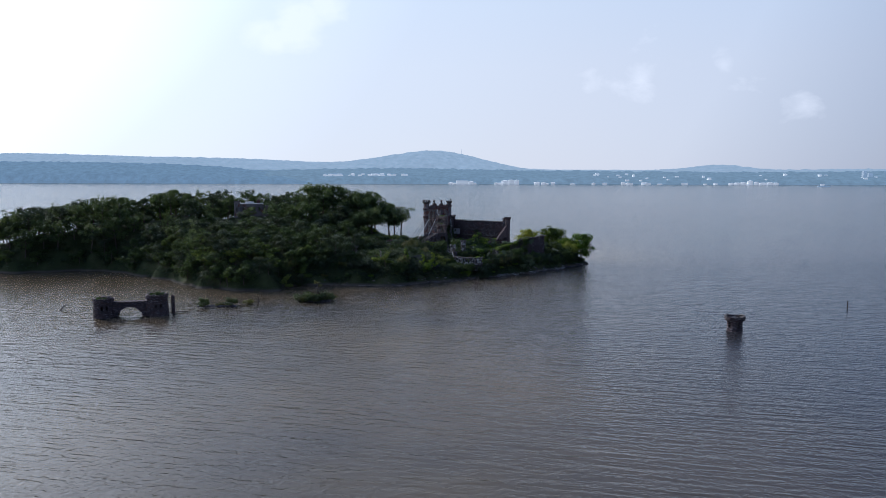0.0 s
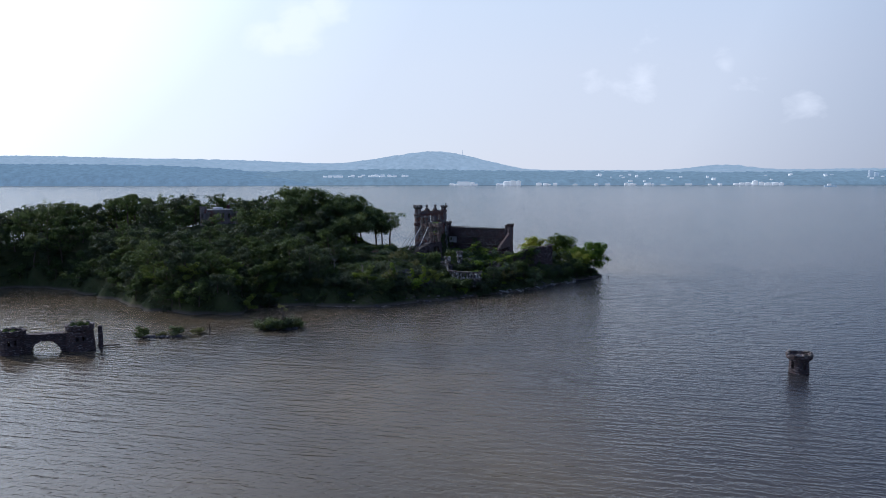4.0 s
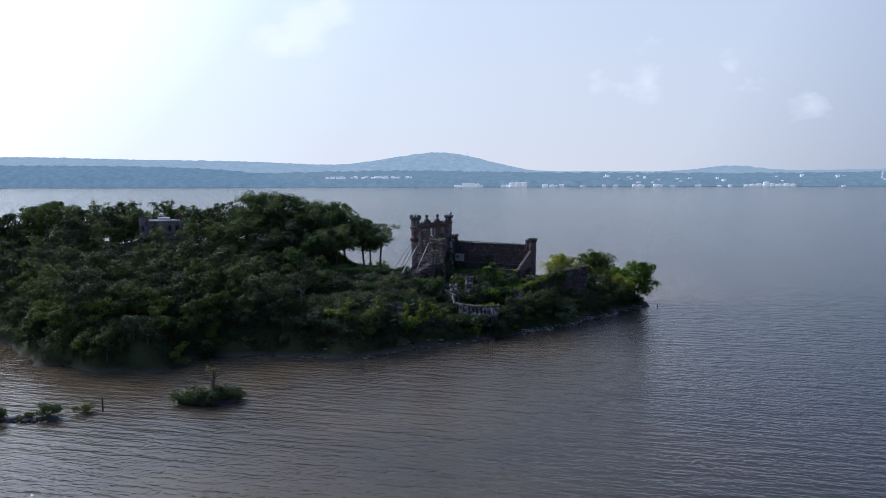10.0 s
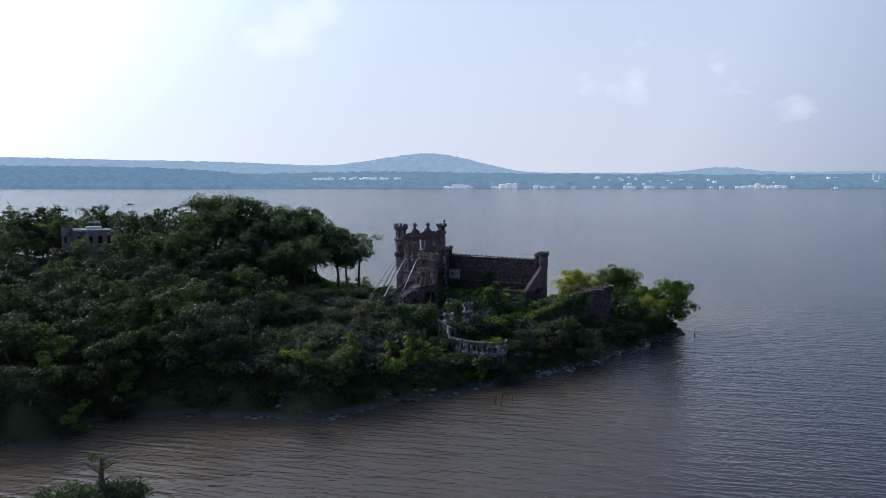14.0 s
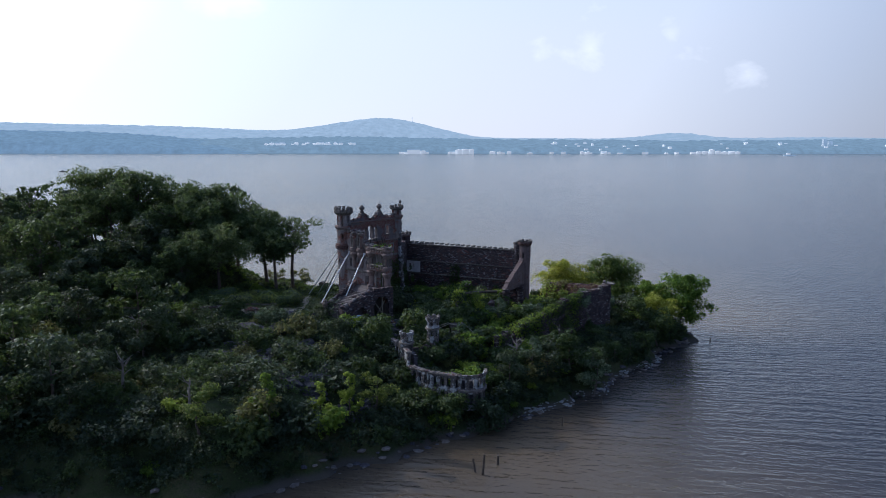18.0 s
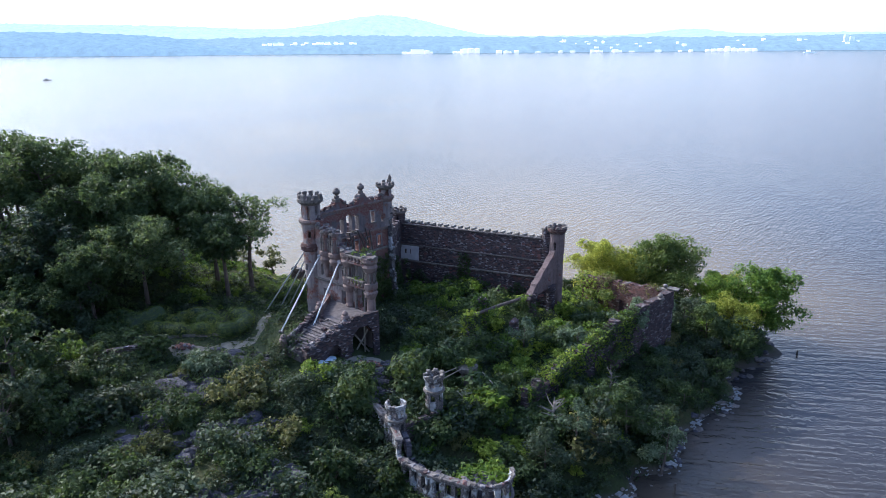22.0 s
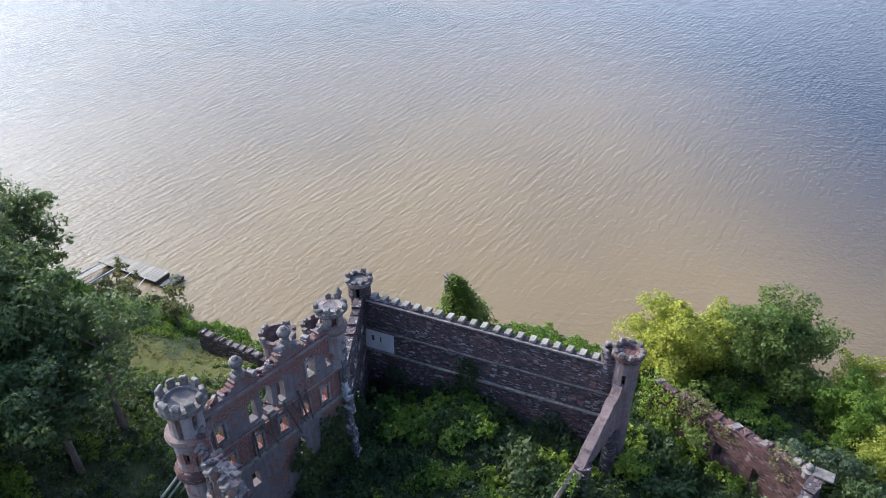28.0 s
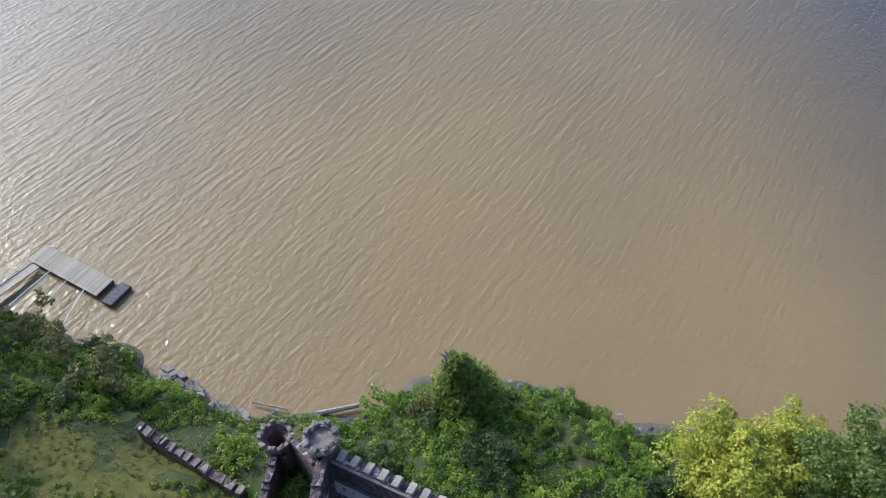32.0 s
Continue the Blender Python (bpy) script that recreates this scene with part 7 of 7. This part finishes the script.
def vine_snag():
    t = thing("vine_covered_snag", "tall dead trunk wrapped in bright vines by the river", "tree", pose(17.2, 345.8, gz(17.2, 345.8)) @ Matrix.Diagonal((1.75, 1.5, 1.12, 1)))
    rng = np.random.default_rng(77)
    cs, rs = [], []
    for i in range(34):
        f = i / 33
        a = i * 2.4
        q = (1 - f) * 1.7
        cs.append((0.8 * (1 - f) + q * math.cos(a) * 0.8, q * math.sin(a) * 0.7, 0.5 + f * 6.6))
        rs.append(0.55 + (1 - f) * 0.75)
    put("vines", leaf_mesh("vines", leaves(rng, cs, rs, 150, 0.19, 1.25), YELLOW), t)
    put("trunk", mesh_of("trunk", *tube([(0, 0, -0.5), (-0.2, 0.1, 4), (-0.4, 0.2, 7.4)], [0.7, 0.55, 0.4], 9), BARK), t)
    put("broken_top", mesh_of("broken_top", *join([tube([(-0.4, 0.2, 7.2), (-0.4 + 0.5 * math.cos(a), 0.2 + 0.5 * math.sin(a), 7.9)], [0.1, 0.02], 4) for a in range(7)]), DEADWOOD), t)


vine_snag()


def dead_tree(name, x, y, h, z, label, n=9, seed=0, leafy=False, fat=1.0):
    rnd = random.Random(seed)
    t = thing(name, label, "tree", pose(x, y, z))
    tubes = [tube([(0, 0, -0.5), (0.1, 0, h * 0.5), (0.2, 0.1, h)], [0.05 * h * fat, 0.036 * h * fat, 0.012 * h * fat], 7)]
    for i in range(n):
        a, f = rnd.uniform(0, 6.28), rnd.uniform(0.4, 0.95)
        r = h * rnd.uniform(0.18, 0.38)
        tubes.append(tube([(0.1, 0, h * f), (r * 0.5 * math.cos(a), r * 0.5 * math.sin(a), h * f + r * 0.3), (r * math.cos(a), r * math.sin(a), h * f + r * rnd.uniform(0.4, 0.9))], [0.02 * h, 0.012 * h, 0.004 * h], 5))
    put("trunk", mesh_of("trunk", *join(tubes), DEADWOOD if not leafy else BARK), t)
    if leafy:
        rng = np.random.default_rng(seed)
        cs = [(h * 0.16 * math.cos(q * 1.9), h * 0.12 * math.sin(q * 1.9), h * (0.86 + 0.1 * (q % 3))) for q in range(6)]
        put("crown", leaf_mesh("crown", leaves(rng, cs, [h * 0.1] * 6, 30, 0.18), OLIVE), t, "sparse olive leaves")


dead_tree("dead_tree", -37.6, 222.0, 5.2, 0.4, "bare dead tree trunk on a tiny islet", 9, 1, True, 2.0)
dead_tree("dead_tree", -34, 283, 5.0, gz(-34, 283), "bleached bare dead tree on the slope", 10, 2)
dead_tree("dead_tree", -21.5, 262.5, 4.0, gz(-21.5, 262.5), "bleached bare dead tree on the slope", 10, 3)
dead_tree("dead_tree", 22.0, 287.0, 4.5, gz(22, 287), "pale leafless dead shrub by the wall", 14, 4)
dead_tree("dead_tree", 30.5, 294.0, 3.4, gz(30.5, 294), "pale leafless dead shrub by the wall", 12, 5)
dead_tree("dead_tree", -31, 268, 4.6, gz(-31, 268), "bleached bare dead tree on the slope", 10, 6)


def islet(x, y, w, d, label, n, seed):
    rnd = random.Random(seed)
    t = thing("rock_islet", label, "rocks", pose(x, y, 0))
    for i in range(n):
        b = boulder(rnd, rnd.uniform(0.4, 0.9), 0.55)
        a, q = rnd.uniform(0, 6.28), math.sqrt(rnd.random())
        part("boulder", b, ROCK, t, m=pose(w * q * math.cos(a), d * q * math.sin(a), 0.05, 0, 0, rnd.uniform(0, 360)))


islet(-38.2, 222.0, 5.4, 1.4, "low rocky islet just above the water", 26, 1)
islet(-64.0, 212.4, 7.0, 0.7, "line of low breakwater stones", 24, 2)
for _x, _y, _k, _s in ((-40.6, 221.4, 3, 1.1), (-39.4, 221.8, 1, 0.9), (-36.2, 222.4, 1, 1.2), (-41.8, 221.0, 3, 0.7), (-43.0, 221.2, 0, 0.9), (-38.6, 221.2, 0, 1.3), (-35.0, 222.6, 3, 1.0), (-33.8, 222.8, 0, 0.8), (-37.0, 221.4, 3, 1.2)):
    shrub(_k, _x, _y, _s * 1.3, 0.2)


def driftwood():
    for pts, r in (([(-107.7, 206.2, -0.2), (-107.2, 206.4, 0.8), (-106.2, 206.8, 1.6)], 0.2), ([(8.2, 350.2, 0.2), (9.0, 348.4, 1.2), (9.6, 346.6, 2.6)], 0.16), ([(9.6, 349.4, 0.2), (9.8, 347.0, 1.3)], 0.13),
                   ([(44.0, 299.6, 0.6), (48.2, 300.4, 0.7)], 0.2), ([(49, 303.0, 0.5), (52, 303.8, 0.8)], 0.14), ([(-4.5, 348.6, 0.5), (-0.6, 347.4, 0.5)], 0.12), ([(2.5, 346.6, 0.6), (7.0, 347.3, 0.6)], 0.3)):
        t = thing("driftwood_log", "bleached driftwood log lying at the waterline", "log", group="driftwood on the shore")
        put("log", mesh_of("log", *tube(pts, [r * (1 - 0.3 * i / len(pts)) for i in range(len(pts))], 7), DEADWOOD), t)


driftwood()


def rocks():
    rnd = random.Random(41)
    for x, y, r in ROCKS:
        t = thing("rock_outcrop", "blue-grey cracked rock outcrop on the slope", "rock", pose(x, y, gz(x, y)))
        for i in range(22):
            b = crag(rnd, r * rnd.uniform(0.16, 0.42))
            a, q = rnd.uniform(0, 6.28), r * 0.85 * math.sqrt(rnd.random())
            dx, dy = q * math.cos(a), q * math.sin(a)
            part("rock_face", b, ROCK, t, m=pose(dx, dy, gz(x + dx, y + dy) - gz(x, y) - 0.25, rnd.uniform(-16, 16) + 16, rnd.uniform(-16, 16), rnd.uniform(-35, 35)))
    meshes = []
    for i in range(5):
        b = boulder(rnd, 0.6, 0.6, 1)
        me = bpy.data.meshes.new("shore_stone")
        b.to_mesh(me)
        b.free()
        me.materials.append(ROCK if i % 2 else DARKCAP)
        meshes.append(me)
    t = thing("shore_stones", "broken grey stones along the waterline", "rocks")
    pts = SHORE[10:38]
    for i in range(290):
        k = rnd.uniform(0, len(pts) - 1.001)
        (ax, ay), (bx, by) = pts[int(k)], pts[int(k) + 1]
        f = k % 1
        x, y = ax + (bx - ax) * f + rnd.uniform(-0.9, 0.9), ay + (by - ay) * f + rnd.uniform(-0.9, 0.9)
        s = rnd.uniform(0.4, 1.3)
        if y > 338 and rnd.random() < 0.72:
            continue
        put("shore_stone", meshes[rnd.randrange(5)], t, "", pose(x, y, max(-0.1, gz(x, y)) + 0.05, 0, 0, rnd.uniform(0, 360)) @ Matrix.Diagonal((s, s * 0.8, s * 0.6, 1)))
    slab = [block_mesh("slab", 1.6, 0.9, 0.3, PALEROCK, 0.06, 0.12, s) for s in range(4)]
    t = thing("broken_slabs", "pale broken concrete slabs on the river bank", "slabs")
    slab_d = [block_mesh("slab", 1.4, 0.7, 0.22, DARKCAP, 0.06, 0.12, q) for q in range(4)]
    for i in range(24):
        x = rnd.uniform(-15.5, -5)
        y = 354.0 - (x + 15.5) * 0.68 + rnd.uniform(-1.2, 0.9)
        put("slab", slab_d[i % 4], t, "", pose(x, y, max(0.1, gz(x, y)) + 0.1, rnd.uniform(-14, 14), rnd.uniform(-14, 14), -40 + rnd.uniform(-35, 35)))
    edge = [(22, 277.0), (29.5, 282.2), (36.5, 287.2), (40.3, 294.0), (49.3, 299.6), (52.0, 306.0)]
    made = 0
    for i in range(900):
        k = rnd.uniform(0, len(edge) - 1.001)
        (ax, ay), (bx, by) = edge[int(k)], edge[int(k) + 1]
        x, y = ax + (bx - ax) * (k % 1) + rnd.uniform(-2.2, 1.4), ay + (by - ay) * (k % 1) + rnd.uniform(-1.4, 2.2)
        g = gz(x, y)
        if not -0.12 < g < 0.75 or made > 285:
            continue
        made += 1
        z = rnd.uniform(0.12, 0.34) if made % 7 else rnd.uniform(0.4, 0.62)
        put("slab", slab[i % 4], t, "", pose(x, y, g - 0.02, rnd.uniform(-9, 9), rnd.uniform(-9, 9), rnd.uniform(0, 360)) @ Matrix.Diagonal((z, z * rnd.uniform(0.8, 1.4), z, 1)))


rocks()


def hedges():
    rng = np.random.default_rng(61)
    beds = (([(-25.2, 303.6), (-23.4, 302.3), (-21.4, 301.8), (-20.4, 302.2)], 0.85), ([(-19.4, 302.2), (-18.2, 301.8), (-17.2, 302.2)], 0.8),
            ([(-16.6, 301.0), (-15.2, 302.2), (-14.3, 304.4), (-14.2, 305.8), (-15.3, 307.3), (-16.9, 308.2)], 0.95), ([(-23.2, 305.0), (-22.5, 306.9), (-20.8, 308.0), (-18.9, 308.5)], 0.9),
            ([(-20.0, 304.4), (-18.9, 305.5), (-17.7, 306.3)], 0.85), ([(-18.4, 304.0), (-17.2, 303.6)], 0.7), ([(-30.5, 307.0), (-28.0, 305.0), (-26.2, 305.8), (-25.0, 307.6)], 1.3))
    for pts, fat in beds:
        t = thing("clipped_hedge", "rounded clipped green hedge in a curved garden bed", "hedge", group="hedges of the garden")
        cs = []
        for (ax, ay), (bx, by) in zip(pts, pts[1:]):
            k = max(2, int(math.hypot(bx - ax, by - ay) / 0.4))
            cs += [(ax + (bx - ax) * i / k, ay + (by - ay) * i / k, gz(ax + (bx - ax) * i / k, ay + (by - ay) * i / k) + 0.72 + 0.1 * math.sin(ax + i)) for i in range(k)]
        put("hedge_leaves", leaf_mesh("hedge_leaves", leaves(rng, cs, [fat * 1.2] * len(cs), 190, 0.1, 0.85, 0.9, 0.05), MAPLE), t)
        put("hedge_core", mesh_of("hedge_core", *tube(cs, [fat * 0.5] + [fat * 0.98] * (len(cs) - 2) + [fat * 0.5], 10), DEEP), t)


hedges()


def yard():
    def patch(name, pts, mat, label, lift=0.06):
        """A thin path that follows the ground."""
        vs, fs = [], []
        m = 6
        left, right = pts
        n = len(left)
        for i in range(n * 6 - 5):
            k, f = divmod(i, 6)
            f /= 6
            k2 = min(k + 1, n - 1)
            a = (left[k][0] + (left[k2][0] - left[k][0]) * f, left[k][1] + (left[k2][1] - left[k][1]) * f)
            b = (right[k][0] + (right[k2][0] - right[k][0]) * f, right[k][1] + (right[k2][1] - right[k][1]) * f)
            for j in range(m + 1):
                x, y = a[0] + (b[0] - a[0]) * j / m, a[1] + (b[1] - a[1]) * j / m
                w = 0.25 * noise.noise(Vector((x, y, 0)))
                edge = -0.15 if j in (0, m) else 0
                vs.append((x + w, y + w, gz(x, y) + lift + edge))
        for i in range(n * 6 - 6):
            for j in range(m):
                fs.append((i * (m + 1) + j, i * (m + 1) + j + 1, (i + 1) * (m + 1) + j + 1, (i + 1) * (m + 1) + j))
        ob = new(name, mesh_of(name, vs, fs, mat, True))
        tagged(ob, label, "path", kind="structure")
    patch("path", ([(-22.8, 299.6), (-17.5, 299.7), (-14.0, 301.0), (-12.9, 304.6), (-12.4, 308.2), (-12.2, 315.5)], [(-20.8, 296.6), (-15.6, 297.6), (-12.4, 299.6), (-11.6, 304.2), (-11.4, 308.0), (-11.4, 315.5)]), EARTH, "worn dusty footpath to the garden")
    # dark patch laid under the hedges in place of their shade
    patch("garden_bed", ([(-27.5, 305.5), (-24.0, 309.6), (-19.0, 310.6), (-15.4, 309.6)], [(-26.2, 302.4), (-21.4, 300.6), (-16.8, 299.8), (-13.0, 303.4)]), SHADE_SOIL, "garden soil painted dark as shade between the hedges", 0.1)
    patch("lawn", ([(-26.0, 347.5), (-19.0, 345.0), (-12.5, 343.0), (-7.2, 339.6), (-2.6, 335.6)], [(-24.0, 330.5), (-18.0, 327.0), (-12.0, 325.8), (-7.5, 326.2), (-4.0, 329.0)]), LAWN, "dry yellow-green sunlit lawn behind the castle")
    patch("path", ([(-4.5, 296.5), (-1.0, 297.0), (2.6, 299.0)], [(-3.6, 293.6), (1.0, 292.8), (5.0, 295.2)]), EARTH, "bare trampled earth below the stair")
    t = thing("tarpaulin", "crumpled pale blue tarpaulin on the ground", "tarpaulin", pose(-3.0, 295.0, gz(-3.0, 295.0) + 0.12, 0, 0, 20))
    vs, fs = [], []
    for i in range(9):
        for j in range(7):
            vs.append(((i - 4) * 0.28, (j - 3) * 0.25, 0.2 + 0.35 * noise.noise(Vector((i * 0.7, j * 0.8, 2)))))
    for i in range(8):
        for j in range(6):
            fs.append((i * 7 + j, i * 7 + 7 + j, i * 7 + 8 + j, i * 7 + j + 1))
    put("sheet", mesh_of("sheet", vs, fs, TARP), t)
    rnd = random.Random(71)
    bricks = [block_mesh("brick", 0.5, 0.26, 0.2, (RUST, REDSTONE, PALESTONE)[s], 0.02, 0.03, s) for s in range(3)]
    for name, x0, y0, n, sp in (("brick_heap", -20.3, 298.8, 46, 1.2), ("brick_heap", 1.6, 295.4, 60, 1.6)):
        t = thing(name, "low heap of broken red bricks", "bricks", pose(x0, y0, gz(x0, y0)))
        for i in range(n):
            a, q = rnd.uniform(0, 6.28), sp * math.sqrt(rnd.random())
            dx, dy = q * math.cos(a), q * math.sin(a) * 0.45
            put("brick", bricks[i % 3], t, "", pose(dx, dy, gz(x0 + dx, y0 + dy) - gz(x0, y0) + 0.25 * (1 - q / sp), rnd.uniform(-25, 25), rnd.uniform(-25, 25), rnd.uniform(0, 360)))
    stones = [block_mesh("kerb_stone", 0.6, 0.35, 0.3, CAP, 0.06, 0.06, s) for s in range(3)]
    t = thing("stone_edging", "row of pale edging stones round the garden bed", "edging")
    for i in range(34):
        f = i / 33
        if f > 0.62 or i % 5 == 3:
            continue
        x, y = -24.5 + 12.6 * f, 300.9 + 0.6 * math.sin(f * 3.1) + (2.6 * max(0, f - 0.7))
        put("kerb_stone", stones[i % 3], t, "", pose(x, y, gz(x, y) - 0.02, 0, 0, rnd.uniform(-20, 20)))
    t = thing("low_terrace_wall", "short grey garden wall among weeds", "wall")
    g = gz(-27, 296.4)
    wall_between("stone_wall", (-29.4, 295.4), (-24.9, 297.4), g - 1.5, g + 1.0, 0.5, lambda u, z: z < g + 0.7, RUBBLE, t, "", 0.3, 0.06)
    t = thing("rubble_heap", "heap of grey broken stones below the terrace", "rubble")
    for i in range(70):
        a, q = rnd.uniform(0, 6.28), 3.2 * math.sqrt(rnd.random())
        x, y = 6.4 + q * math.cos(a), 294.6 + q * math.sin(a) * 0.8
        put("rubble_stone", ROUGH[i % 3], t, "", pose(x, y, gz(x, y) + 0.05, rnd.uniform(-30, 30), rnd.uniform(-30, 30), rnd.uniform(0, 360)))


ROUGH = [block_mesh("rubble_stone", 0.7, 0.5, 0.45, ROCK, 0.1, 0.12, s) for s in range(3)]
yard()
